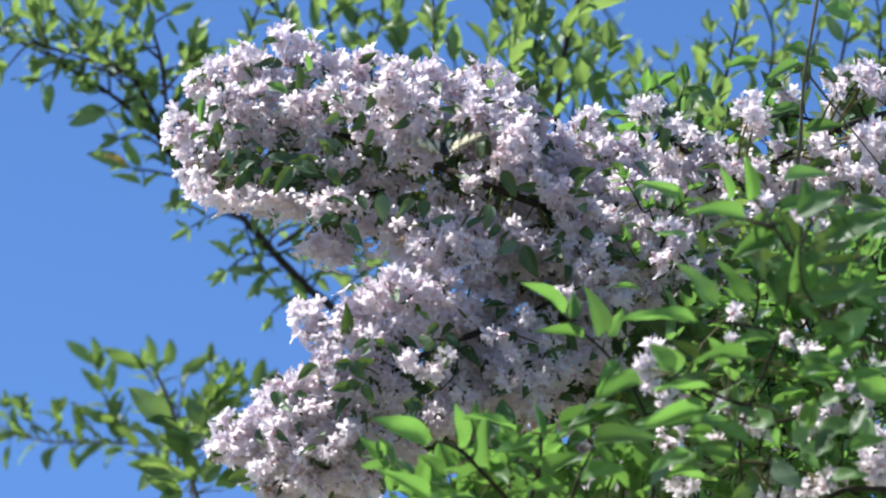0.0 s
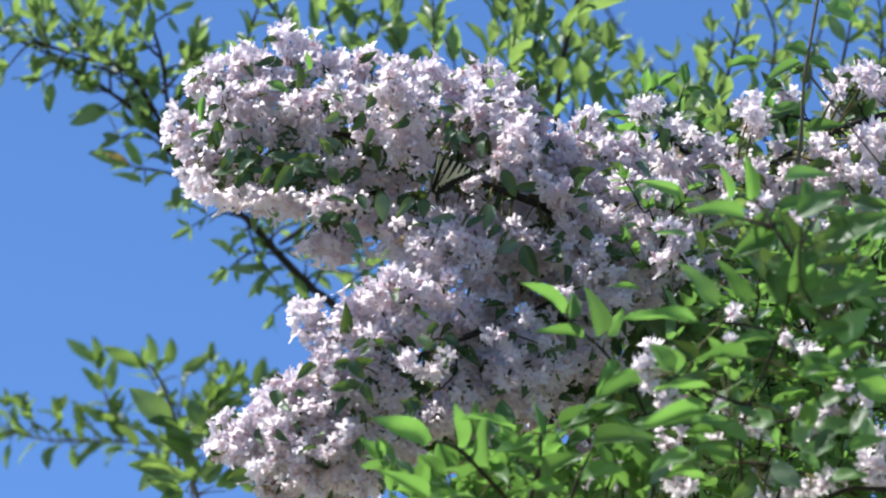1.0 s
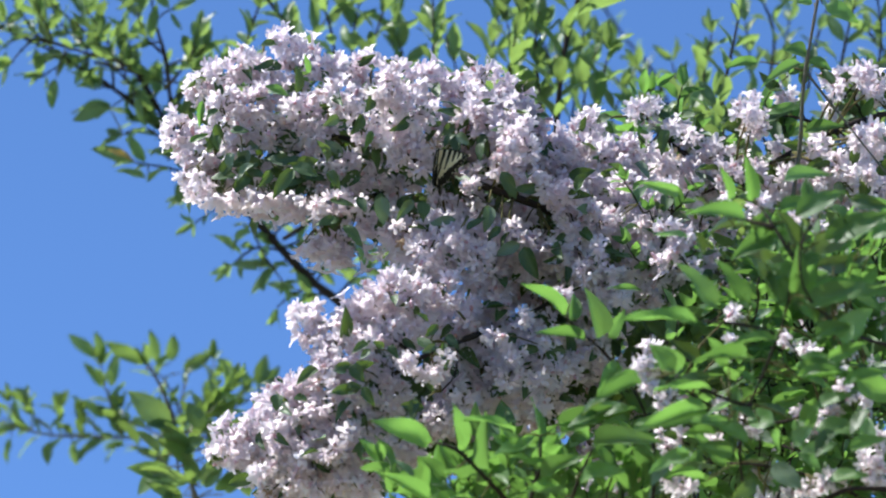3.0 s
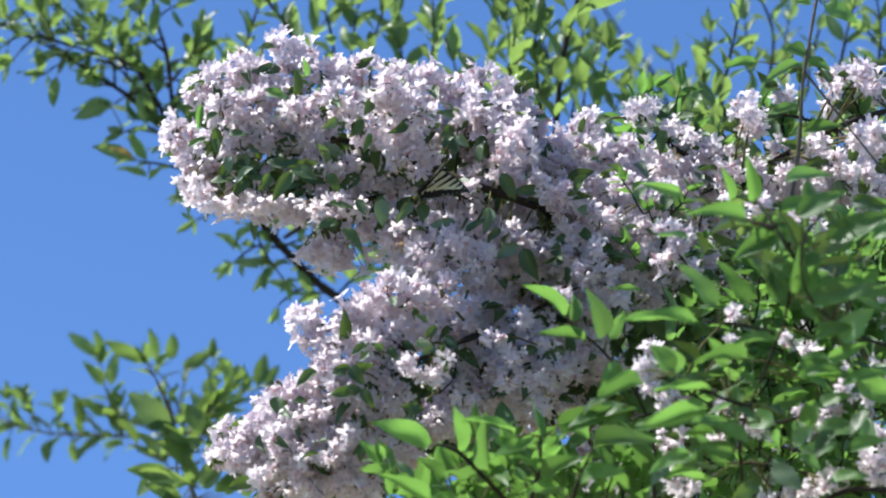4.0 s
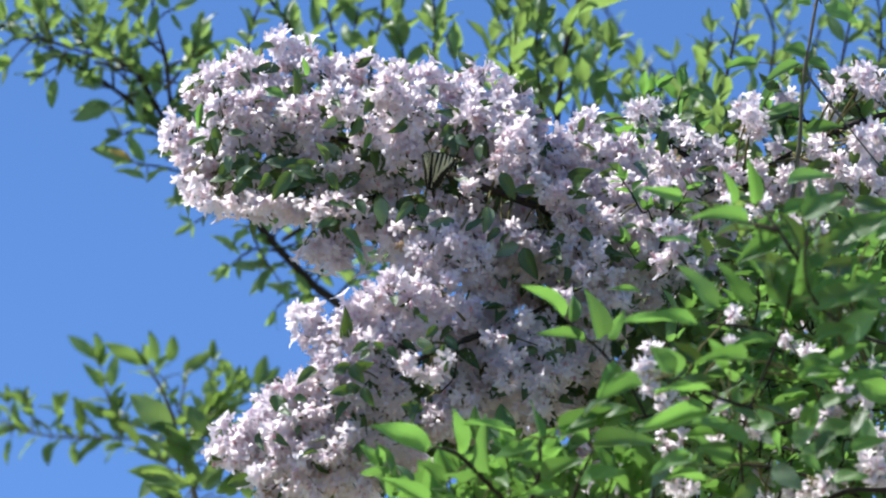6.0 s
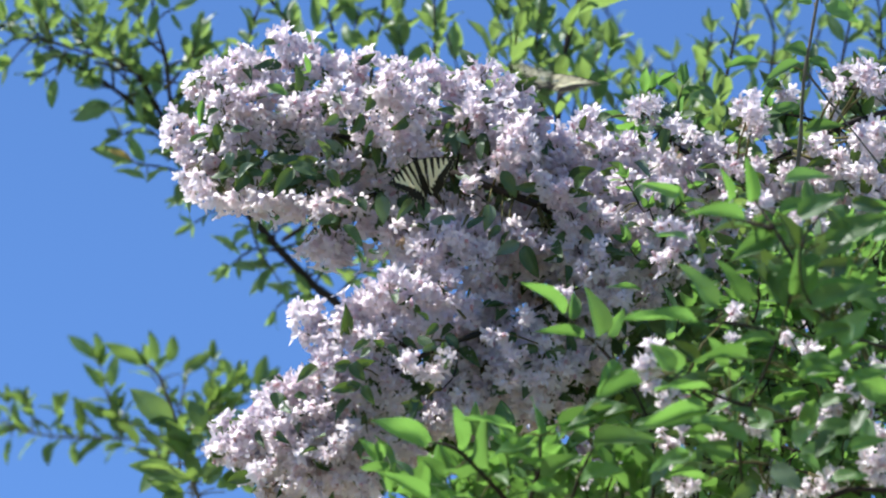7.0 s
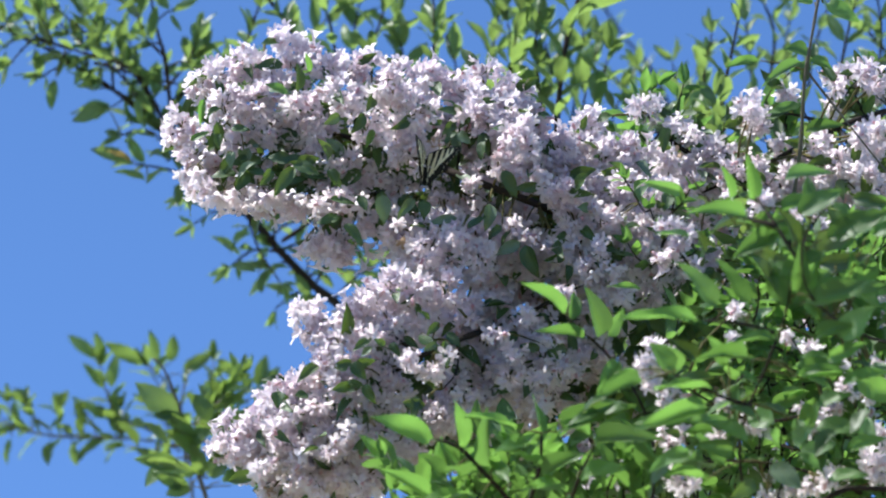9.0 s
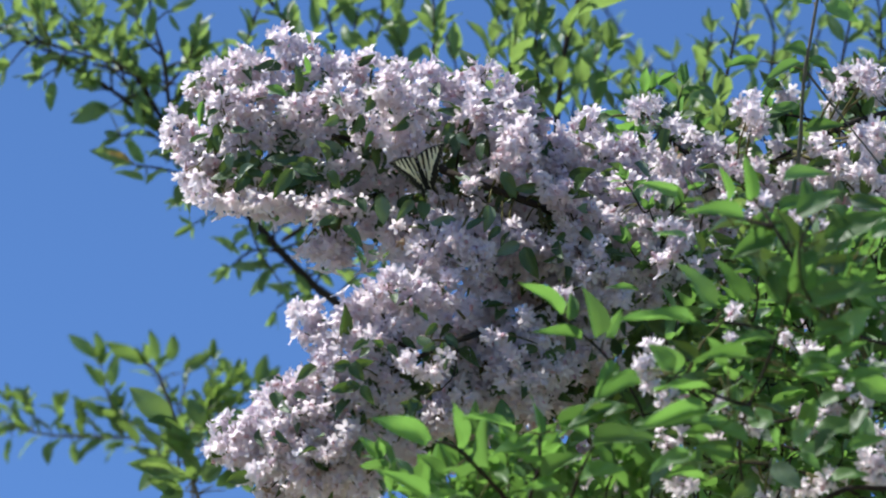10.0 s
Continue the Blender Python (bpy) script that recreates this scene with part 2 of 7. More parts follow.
class Limb:
    """A bough with its twigs, leaves and flowers, which sways as one piece about its pivot."""

    def __init__(self, thing, name, pivot, label, bark=BARK, seed=1):
        self.thing, self.pivot, self.bark = thing, Vector(pivot), bark
        self.rng = random.Random(seed)
        self.wood, self.stalks = Heap(), Heap()
        self.leaves, self.flowers, self.buds, self.twigs, self.lines = [], [], [], [], []
        self.name, self.label = name, label

    def twig(self, points, r0, r1, sides=7):
        line = spline([Vector(p) - self.pivot for p in points])
        heap = Heap() if self.wood.n else self.wood
        tube(heap, line, r0, r1, sides, seed=self.rng.random())
        if heap is not self.wood:
            self.twigs.append(heap)
        self.lines.extend(line)
        return line

    def leaf(self, base, tip, width, roll=0.0, material=None):
        base, tip = Vector(base) - self.pivot, Vector(tip) - self.pivot
        self.leaves.append((leaf_matrix(base, tip, width, roll), self.rng.randrange(8), material or LEAF_NEAR))
        if self.lines:
            node = min(self.lines, key=lambda p: (p - base).length)
            if 0.003 < (node - base).length < 0.05:
                tube(self.stalks, spline([node, node.lerp(base, 0.5) + UP * 0.002, base], 0.008), 0.0011, 0.0007, 5, 0.1, width)

    def backing(self, start, end, count, spread, deep, material, small=0.026, large=0.044):
        """Leaves deep inside, along the bough."""
        rng, a, b = self.rng, Vector(start) - self.pivot, Vector(end) - self.pivot
        for i in range(count):
            p = a.lerp(b, rng.random()) + Vector((0, rng.uniform(-spread, spread), rng.uniform(-deep, deep)))
            d = Vector((rng.gauss(0, 1), rng.gauss(-0.2, 1), rng.gauss(0, 0.7))).normalized()
            length = rng.uniform(small, large)
            self.leaves.append((leaf_matrix(p, p + d * length, length * 0.42, rng.uniform(-60, 60)), rng.randrange(8), material))

    def shoot(self, points, r0, r1, size, gap, material, ratio=0.38, spread=50, start=0.0, pairs=True, lift=0.25, grown=False):
        """A leafy twig with leaves in crossed pairs, or singly in turn."""
        points = [Vector(p) for p in points]
        if grown:   # let it spring from the nearest wood
            first = points[0] - self.pivot
            node = min(self.lines, key=lambda p: (p - first).length)
            if 0.004 < (node - first).length < 0.3:
                whole = sum((b - a).length for a, b in zip(points, points[1:])) + (node - first).length
                start = max(start, (node - first).length / whole - 0.05)
                points = [node + self.pivot, (node + self.pivot).lerp(points[0], 0.5) + Vector((0, -0.006, 0))] + points
        line = self.twig(points, r0, r1, 6)
        rng, run, node = self.rng, 0.0, 0
        total = sum((b - a).length for a, b in zip(line, line[1:]))
        travelled = 0.0
        turn = rng.uniform(0, 360)
        for a, b in zip(line, line[1:]):
            run += (b - a).length
            travelled += (b - a).length
            if run < gap or travelled < start * total:
                continue
            run = rng.uniform(-0.25, 0.25) * gap
            node += 1
            turn += 90 if pairs else 137
            way = (b - a).normalized()
            side = way.orthogonal().normalized()
            side = Matrix.Rotation(radians(turn + rng.uniform(-25, 25)), 3, way) @ side
            for s in ((1, -1) if pairs else (1,)):
                if rng.random() < 0.1:
                    continue
                d = (way * math.cos(radians(spread)) + side * s * math.sin(radians(spread)) + UP * lift
                     + Vector([rng.uniform(-0.2, 0.2) for _ in range(3)])).normalized()
                length = size * rng.uniform(0.65, 1.2) * (0.75 if travelled > 0.9 * total else 1)
                normal = (UP + way * 0.6 + Vector([rng.uniform(-0.6, 0.6) for _ in range(3)]))
                self.leaves.append((leaf_matrix(b, b + d * length, length * ratio * rng.uniform(0.85, 1.15), rng.uniform(-25, 25), normal),
                                    rng.randrange(8), material))
        # the tip
        for k in range(2):
            d = ((line[-1] - line[-2]).normalized() + Vector([rng.uniform(-0.5, 0.5) for _ in range(3)])).normalized()
            self.leaves.append((leaf_matrix(line[-1], line[-1] + d * size * 0.75, size * ratio * 0.7, rng.uniform(-40, 40)), rng.randrange(8), material))

    def rosettes(self, points, gap, reach, size, material, ratio=0.36):
        """Short spurs along a limb, each with a fan of leaves."""
        rng, run, side = self.rng, 0.0, 1
        line = spline([Vector(p) - self.pivot for p in points])
        for a, b in zip(line, line[1:]):
            run += (b - a).length
            if run < gap:
                continue
            run, side = rng.uniform(-0.4, 0.3) * gap, -side
            way = (b - a).normalized()
            out = Matrix.Rotation(radians(rng.uniform(-70, 70)), 3, way) @ (Vector((way.y, -way.x, 0)).normalized() * side)
            tip = b + (out + way * rng.uniform(0.1, 0.8)).normalized() * reach * rng.uniform(0.4, 1.3)
            heap = Heap()
            tube(heap, spline([b, b.lerp(tip, 0.5) + UP * 0.003, tip], 0.01), 0.0014, 0.0009, 5, 0.12, run)
            self.twigs.append(heap)
            spur = (tip - b).normalized()
            for k in range(rng.randint(3, 6)):
                d = (spur * 0.9 + Vector([rng.gauss(0, 0.65) for _ in range(3)]) + UP * 0.25).normalized()
                length = size * rng.uniform(0.6, 1.2)
                base = tip - spur * rng.uniform(0, 0.012)
                self.leaves.append((leaf_matrix(base, base + d * length, length * ratio * rng.uniform(0.85, 1.15), rng.uniform(-35, 35),
                                                UP + Vector([rng.uniform(-0.7, 0.7) for _ in range(3)])), rng.randrange(8), material))

    def tuft(self, at, count, size, droop, material):
        """A few leaves that spread and hang from one node."""
        rng, c = self.rng, Vector(at) - self.pivot
        for i in range(count):
            d = Vector((rng.gauss(0, 0.8), rng.uniform(-0.8, 0.5) - droop, rng.uniform(-0.1, 0.5))).normalized()
            base = c + Vector((rng.uniform(-0.012, 0.012), rng.uniform(-0.008, 0.008), rng.uniform(-0.004, 0.004)))
            length = size * rng.uniform(0.75, 1.2)
            self.leaves.append((leaf_matrix(base, base + d * length, length * 0.44, rng.uniform(-40, 40)), rng.randrange(8), material))
        node = min(self.lines, key=lambda q: (q - c).length)
        tube(self.stalks, spline([node, node.lerp(c, 0.5) + UP * 0.004, c], 0.01), 0.0010, 0.0008, 5, 0.1, count)

    def cluster(self, centre, radius, root=None, density=1.0, leaves=1):
        """A rounded head of bells on thin stalks."""
        rng, c = self.rng, Vector(centre) - self.pivot
        count = max(5, int(33 * density * (radius / 0.024) ** 2))
        for i in range(count):
            d = Vector((rng.gauss(0, 1), rng.gauss(0, 1), rng.gauss(0, 1))).normalized()
            r = radius * rng.uniform(0.45, 0.95)
            at = c + d * r + Vector([rng.gauss(0, 0.002) for _ in range(3)])
            way = (d * 0.85 - UP * rng.uniform(0.0, 0.7) + Vector([rng.uniform(-0.4, 0.4) for _ in range(3)])).normalized()
            base = at - way * 0.008
            size = rng.uniform(0.60, 0.86)
            rot = turned(way, Vector([rng.uniform(-1, 1) for _ in range(3)])) @ Matrix.Rotation(radians(-90), 3, "X")
            self.flowers.append((Matrix.LocRotScale(base, rot.to_quaternion(), (size, size, size)), rng.randrange(8), PETAL))
            if i % 7 == 3:
                tip_way = (way + Vector([rng.uniform(-0.5, 0.5) for _ in range(3)])).normalized()
                spin = turned(tip_way, Vector((0.2, 0.3, 1))) @ Matrix.Rotation(radians(-90), 3, "X")
                self.buds.append((Matrix.LocRotScale(base + d * 0.004, spin.to_quaternion(), (1, 1, rng.uniform(0.7, 1.1))), rng.randrange(3), BUD))
            if i % 3 == 0:
                tube(self.stalks, [c + d * 0.004, c + d * r * 0.4, base], 0.0005, 0.0006, 3, 0, i)
        for i in range(leaves):
            d = Vector((rng.gauss(0, 1), rng.gauss(0, 0.8), rng.gauss(0.2, 1))).normalized()
            base = c + d * radius * rng.uniform(0.2, 0.7)
            length = rng.uniform(0.02, 0.038)
            tip = base + (d + UP * rng.uniform(-0.7, 0.3)).normalized() * length
            self.leaves.append((leaf_matrix(base, tip, length * 0.4, rng.uniform(-60, 60)), rng.randrange(8), LEAF_BLOOM_AND_SHADE))
        if root is None:
            near_wood = min(self.lines, key=lambda p: (p - c).length)
            if (near_wood - c).length < 0.2:
                root = near_wood + self.pivot
        if root is not None:
            r = Vector(root) - self.pivot
            tube(self.stalks, [r, r.lerp(c, 0.5) + Vector([rng.uniform(-0.006, 0.006) for _ in range(3)]), c], 0.0016, 0.0009, 5, 0.1, radius)

    def bell(self, root, tip):
        """One flower that stands out on its own stalk."""
        a, b = Vector(root) - self.pivot, Vector(tip) - self.pivot
        way = (b - a).normalized()
        rot = turned(way, Vector((0.3, 0.1, 1))) @ Matrix.Rotation(radians(-90), 3, "X")
        self.flowers.append((Matrix.LocRotScale(b - way * 0.010, rot.to_quaternion(), (0.95, 0.95, 1.0)), self.rng.randrange(8), PETAL))
        tube(self.stalks, [a, a.lerp(b, 0.5), b - way * 0.010], 0.0006, 0.0006, 4, 0, 1)

    def umbel(self, at, count, drop=0.024):
        """Bells that hang on thin stalks from one node."""
        rng, c = self.rng, Vector(at) - self.pivot
        for i in range(count):
            way = (Vector((rng.gauss(0, 0.42), rng.gauss(0, 0.2), rng.gauss(0.1, 0.45))) - UP).normalized()
            base = c + way * drop * rng.uniform(0.45, 1.0) + Vector([rng.gauss(0, 0.003) for _ in range(3)])
            size = rng.uniform(0.75, 1.0)
            rot = turned(way, Vector([rng.uniform(-1, 1) for _ in range(3)])) @ Matrix.Rotation(radians(-90), 3, "X")
            self.flowers.append((Matrix.LocRotScale(base, rot.to_quaternion(), (size, size, size * rng.uniform(1.05, 1.35))), rng.randrange(8), PETAL))
            tube(self.stalks, [c, c.lerp(base, 0.5) + UP * 0.001, base], 0.0005, 0.0006, 3, 0, i)
        node = min(self.lines, key=lambda q: (q - c).length)
        tube(self.stalks, spline([node, node.lerp(c, 0.5) + UP * 0.003, c], 0.01), 0.0010, 0.0008, 5, 0.1, count)

    def spread_pieces(self, kind, pieces, label, limit=300):
        pieces.sort(key=lambda p: -p[0].translation.z)
        for m, variant, material in pieces[:limit]:
            ob = part(kind, shared(kind, variant, material), self.ob)
            ob.matrix_basis = m
        rest = {}
        for m, variant, material in pieces[limit:]:
            rest.setdefault(material.name, (material, []))[1].append((m, variant))
        shapes = SHAPES[kind]
        for material, entries in rest.values():
            h = Heap()
            for m, variant in entries:
                v, f, uv = shapes[variant]
                a = np.array(m)
                h.add(v @ a[:3, :3].T + a[:3, 3], f, uv)
            part({"leaf": "foliage", "flower": "blossom", "bud": "budding"}[kind], h.mesh(kind, material), self.ob, label, "stuff")

    def finish(self):
        self.ob = part(self.name, self.wood.mesh(self.name, self.bark), self.thing, self.label)
        self.ob.matrix_basis = self.place(0, 0, 0)
        for heap in self.twigs:
            part("twig", heap.mesh("twig", self.bark), self.ob)
        if self.stalks.n:
            part("stalk_tangle", self.stalks.mesh("stalk_tangle", STALK), self.ob, "thin brownish flower stalks", "stuff")
        slim = {LEAF_TREE.name, LEAF_SIDE.name}
        self.leaves = [(m, v + 8 if material.name in slim else v, material) for m, v, material in self.leaves]
        self.spread_pieces("leaf", self.leaves, "dense green leaves deeper in the branches")
        self.spread_pieces("flower", self.flowers, "pale pink bell flowers deeper in the heads")
        self.spread_pieces("bud", self.buds, "small pink buds among the flowers", 120)
        return self

    def place(self, x, y, lean):
        """Its pose in its plant's space, shifted by x and y and leaned by degrees."""
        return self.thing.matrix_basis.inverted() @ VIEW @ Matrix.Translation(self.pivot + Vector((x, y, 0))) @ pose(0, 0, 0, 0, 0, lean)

    def sway(self, rows):
        walk(self.ob, [(t, self.place(x, y, lean)) for t, x, y, lean in rows])


def plant(name, x, y, label, category):
    ob = new(name)
    ob.location = (x, y, 0)
    ob.matrix_basis = Matrix.Translation((x, y, 0))
    ob.empty_display_size = 0.1
    return tagged(ob, label, category)


def stem(thing, top, r0, r1, bend, bark, name="stem"):
    """A cane from the ground at the plant's foot up to a point of the tilted frame."""
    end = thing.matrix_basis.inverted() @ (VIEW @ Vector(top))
    foot = Vector((bend[0] * 0.25, bend[1] * 0.25, -0.05))
    middle = foot.lerp(end, 0.55) + Vector((bend[0], bend[1], 0.12))
    h = Heap()
    tube(h, spline([foot, foot.lerp(middle, 0.5) + Vector((0.02, 0, 0.03)), middle, end], 0.06), r0, r1, 9, 0.08, r0)
    return part(name, h.mesh(name, bark), thing)


# ---- ground ----
me = bpy.data.meshes.new("ground")
bm = bmesh.new()
bmesh.ops.create_grid(bm, x_segments=40, y_segments=40, size=2000)
bm.to_mesh(me)
bm.free()
me.materials.append(BOUNCE_LAWN)
tagged(new("ground", me), "unseen lawn reaching to the horizon, made pale to bounce warm light", "ground", "", "structure")

# ---- flowering shrub ----
shrub = plant("flowering_shrub", 0.85, 5.55, "arching shrub covered in pale pink bell flowers", "shrub")

# upper bough
bough_a = Limb(shrub, "bough", (0.2291, -0.0359, -0.06), "dark arching bough hung with pale pink flowers", BARK, 3)
bough_a.twig([(0.5523, -0.2011, -0.25), (0.3815, -0.1294, -0.15), (0.2737, -0.0822, -0.1), (0.2165, -0.031, -0.05), (0.1854, -0.0055, -0.03), (0.1543, 0.0187, -0), (0.1108, 0.0423, 0.06), (0.0629, 0.06, 0.08), (0.0184, 0.0767, 0.07), (-0.0144, 0.0903, 0.04), (-0.0682, 0.1071, 0.04), (-0.1109, 0.1211, -0), (-0.1715, 0.1364, -0.01), (-0.2193, 0.1422, -0)], 0.0074, 0.0016, 8)
bough_a.twig([(-0.0687, 0.1079, -0), (-0.0734, 0.1269, 0.01), (-0.0777, 0.1633, -0)], 0.0022, 0.001)
bough_a.twig([(-0.0084, 0.0898, -0), (-0.0265, 0.0758, 0.01), (-0.0624, 0.0606, 0.02), (-0.1109, 0.0548, -0), (-0.1835, 0.073, -0.01), (-0.2439, 0.1032, -0.01)], 0.0025, 0.001)
bough_a.twig([(0.1057, 0.0438, 0.02), (0.1142, 0.0604, 0.04), (0.1204, 0.0785, 0.03)], 0.003, 0.001)
bough_a.twig([(0.0455, 0.0575, 0.03), (0.0334, 0.0454, 0.05), (0.0125, 0.0394, 0.05), (-0.0084, 0.0412, 0.05)], 0.0015, 0.0008)
bough_a.twig([(0.0364, 0.0424, 0.05), (0.0393, 0.0334, 0.06), (0.0483, 0.0274, 0.06)], 0.001, 0.0006)
bough_a.twig([(0.1543, 0.0187, -0), (0.1057, 0.0246, 0.02), (0.0696, 0.0126, 0.02), (0.0216, 0.0006, 0.02)], 0.0025, 0.001)
heads = [(-0.2404, 0.1826, -0), (-0.2133, 0.1983, -0), (-0.2613, 0.17, -0.02), (-0.1669, 0.2171, -0.02), (-0.1591, 0.1886, -0), (-0.129, 0.1946, -0), (-0.1036, 0.1922, -0), (-0.078, 0.1954, -0.02), (-0.0506, 0.1814, -0), (-0.0193, 0.1784, -0), (0.0096, 0.1723, -0)]
for h in heads:
    bough_a.cluster(h, 0.023, (h[0] * 0.9, h[1] - 0.05, h[2] - 0.01))
heads = [(0.0411, 0.1829, -0.01), (0.0699, 0.1645, -0), (-0.2331, 0.1504, 0.03), (-0.2002, 0.1534, 0.03), (-0.1579, 0.1471, 0.04), (-0.1222, 0.1504, 0.03), (-0.0866, 0.157, 0.01), (-0.0473, 0.1354, 0.03), (-0.0174, 0.1417, 0.02), (0.0229, 0.142, 0.01), (0.0578, 0.1422, -0)]
for h in heads:
    bough_a.cluster(h, 0.024, (h[0], h[1] - 0.03, h[2] - 0.02))
heads = [(-0.143, 0.1172, 0.04), (-0.1822, 0.1216, 0.03), (-0.2808, 0.1284, -0), (-0.2636, 0.0997, 0.02), (-0.2377, 0.0817, 0.02), (-0.2603, 0.0717, -0), (-0.2125, 0.1117, 0.02), (-0.2163, 0.0639, -0), (-0.1922, 0.0488, -0), (-0.1678, 0.0577, 0.01), (-0.1468, 0.0517, 0.01)]
for h in heads:
    bough_a.cluster(h, 0.024, (h[0] + 0.01, h[1] + 0.01, h[2] - 0.02))
heads = [(-0.1302, 0.0066, -0), (-0.1109, -0.0012, -0), (-0.1201, 0.0157, -0.01), (-0.1017, 0.0668, 0.01), (-0.0503, 0.1055, 0.03), (-0.0324, 0.1115, 0.03), (-0.078, 0.0429, -0.02), (-0.0506, 0.0277, -0), (-0.0295, 0.0277, -0)]
for h in heads:
    bough_a.cluster(h, 0.018, (h[0], h[1] + 0.03, h[2]))
heads = [(0.088, 0.1151, -0), (0.0759, 0.0958, -0), (0.1057, 0.0955, 0.02), (0.1371, 0.1017, 0.01), (0.1663, 0.1, -0), (0.1904, 0.094, -0), (0.2059, 0.1081, -0.01), (0.1202, 0.0664, 0.04), (0.1534, 0.0665, 0.03), (0.1825, 0.0546, 0.02)]
for h in heads:
    bough_a.cluster(h, 0.023, (h[0], h[1] - 0.03, h[2] - 0.02))
heads = [(0.1366, 0.0302, 0.1), (0.1647, 0.0273, 0.09), (0.1853, 0.0304, 0.06), (0.1408, 0.0006, 0.1), (0.1591, -0.0172, 0.08), (0.1241, -0.0295, -0), (0.2085, 0.0639, -0), (0.085, 0.0277, -0), (0.1306, -0.0115, -0.02)]
for h in heads:
    bough_a.cluster(h, 0.023, (h[0], h[1] + 0.02, h[2] - 0.02))
heads = [(-0.013, 0.0006, 0.12), (0.0165, 0.0053, 0.13), (0.0388, -0.0112, 0.13), (0.0035, -0.0171, 0.11), (-0.0261, -0.0083, 0.09), (0.0659, 0.0006, 0.08), (0.0331, 0.0124, 0.1), (-0.0468, 0.0213, 0.09), (0.051, -0.0231, 0.09), (0.0868, -0.0202, 0.07)]
for h in heads:
    bough_a.cluster(h, 0.024, (h[0] + 0.01, h[1] + 0.03, h[2] - 0.01))
# heads on the far side of the bough
for i in range(60):
    t = i / 59
    h = Vector((-0.2669, 0.1328, -0.11)).lerp(Vector((0.2008, 0.0376, -0.12)), t) + Vector((0, bough_a.rng.uniform(-0.06, 0.04), bough_a.rng.uniform(-0.05, 0.03)))
    bough_a.cluster(h, 0.024, None, 0.9, 2)
# leaves that stand out on it
for base, tip, wide in (((-0.065, 0.0632, 0.06), (-0.0666, 0.0274, 0.07), 0.018), ((-0.1039, 0.0275, 0.05), (-0.0872, 0.0054, 0.05), 0.015), ((0.0812, 0.0066, 0.05), (0.0959, -0.0292, 0.06), 0.017), ((0.0489, 0.0483, 0.06), (0.0476, 0.0214, 0.07), 0.014)):
    bough_a.leaf(base, tip, wide * 0.8, 10, LEAF_BLOOM_AND_SHADE)
for base, tip, wide in (((-0.1365, 0.084, 0.06), (-0.1805, 0.0659, 0.08), 0.022), ((-0.1692, 0.09, 0.06), (-0.1392, 0.066, 0.07), 0.018), ((-0.1901, 0.0959, 0.06), (-0.2169, 0.084, 0.06), 0.016), ((-0.0919, 0.0364, 0.05), (-0.1248, 0.0304, 0.05), 0.014), ((-0.1871, 0.1674, 0.06), (-0.1618, 0.1671, 0.07), 0.016), ((-0.0858, 0.084, 0.06), (-0.1094, 0.066, 0.07), 0.018)):
    bough_a.leaf(base, tip, wide * 0.8, -20, LEAF_BLOOM_AND_SHADE)
for base, tip, wide in (((0.0125, 0.1245, 0.06), (0.0143, 0.1017, 0.07), 0.018), ((0.0393, 0.1228, 0.06), (0.0464, 0.0987, 0.07), 0.015), ((0.0215, 0.1409, 0.05), (-0.0054, 0.1496, 0.06), 0.016), ((0.0573, 0.1558, 0.05), (0.0304, 0.1496, 0.06), 0.016), ((-0.0501, 0.0543, 0.05), (-0.0262, 0.0393, 0.06), 0.02), ((-0.0143, 0.0275, 0.05), (0.0096, 0.0245, 0.05), 0.013)):
    bough_a.leaf(base, tip, wide * 0.8, 15, LEAF_BLOOM_AND_SHADE)
for i in range(60):
    t = bough_a.rng.random()
    b = Vector((-0.2293, 0.1021, 0.05)).lerp(Vector((0.1648, 0.0125, 0.05)), t) + Vector((0, bough_a.rng.uniform(-0.05, 0.05), bough_a.rng.uniform(-0.05, 0.02)))
    size = bough_a.rng.uniform(0.018, 0.034)
    bough_a.leaf(b, b + Vector((bough_a.rng.gauss(0, 1), bough_a.rng.gauss(-0.5, 0.8), bough_a.rng.gauss(0, 0.6))).normalized() * size, size * 0.4, bough_a.rng.uniform(-50, 50), LEAF_BLOOM_AND_SHADE)
heads = [(-0.109, 0.1635, 0.09), (-0.0615, 0.1573, 0.1), (-0.0289, 0.1449, 0.12), (-0.0379, 0.1221, 0.09), (-0.0796, 0.1282, 0.08), (-0.0554, 0.1715, 0.12), (0.0188, 0.1188, -0.03), (0.0369, 0.1004, -0.02), (0.052, 0.1185, -0.02), (0.0036, 0.1248, -0.03)]
for h in heads:
    bough_a.cluster(h, 0.021, (h[0], h[1] - 0.02, h[2] - 0.05))
heads = [(0.0274, 0.1365, 0.06), (0.0524, 0.1305, 0.06), (0.0722, 0.1439, 0.05), (0.0394, 0.1558, 0.05), (0.0782, 0.1069, 0.05), (0.0573, 0.0991, 0.05), (0.085, 0.1422, -0), (0.1, 0.1241, -0), (0.1211, 0.1121, -0), (0.0699, 0.1241, -0), (0.1297, 0.0847, 0.02), (0.103, 0.085, -0), (0.1579, 0.1306, -0.02), (0.1425, 0.1183, -0.01)]
for h in heads:
    bough_a.cluster(h, 0.020, (h[0], h[1] - 0.03, h[2] - 0.02))
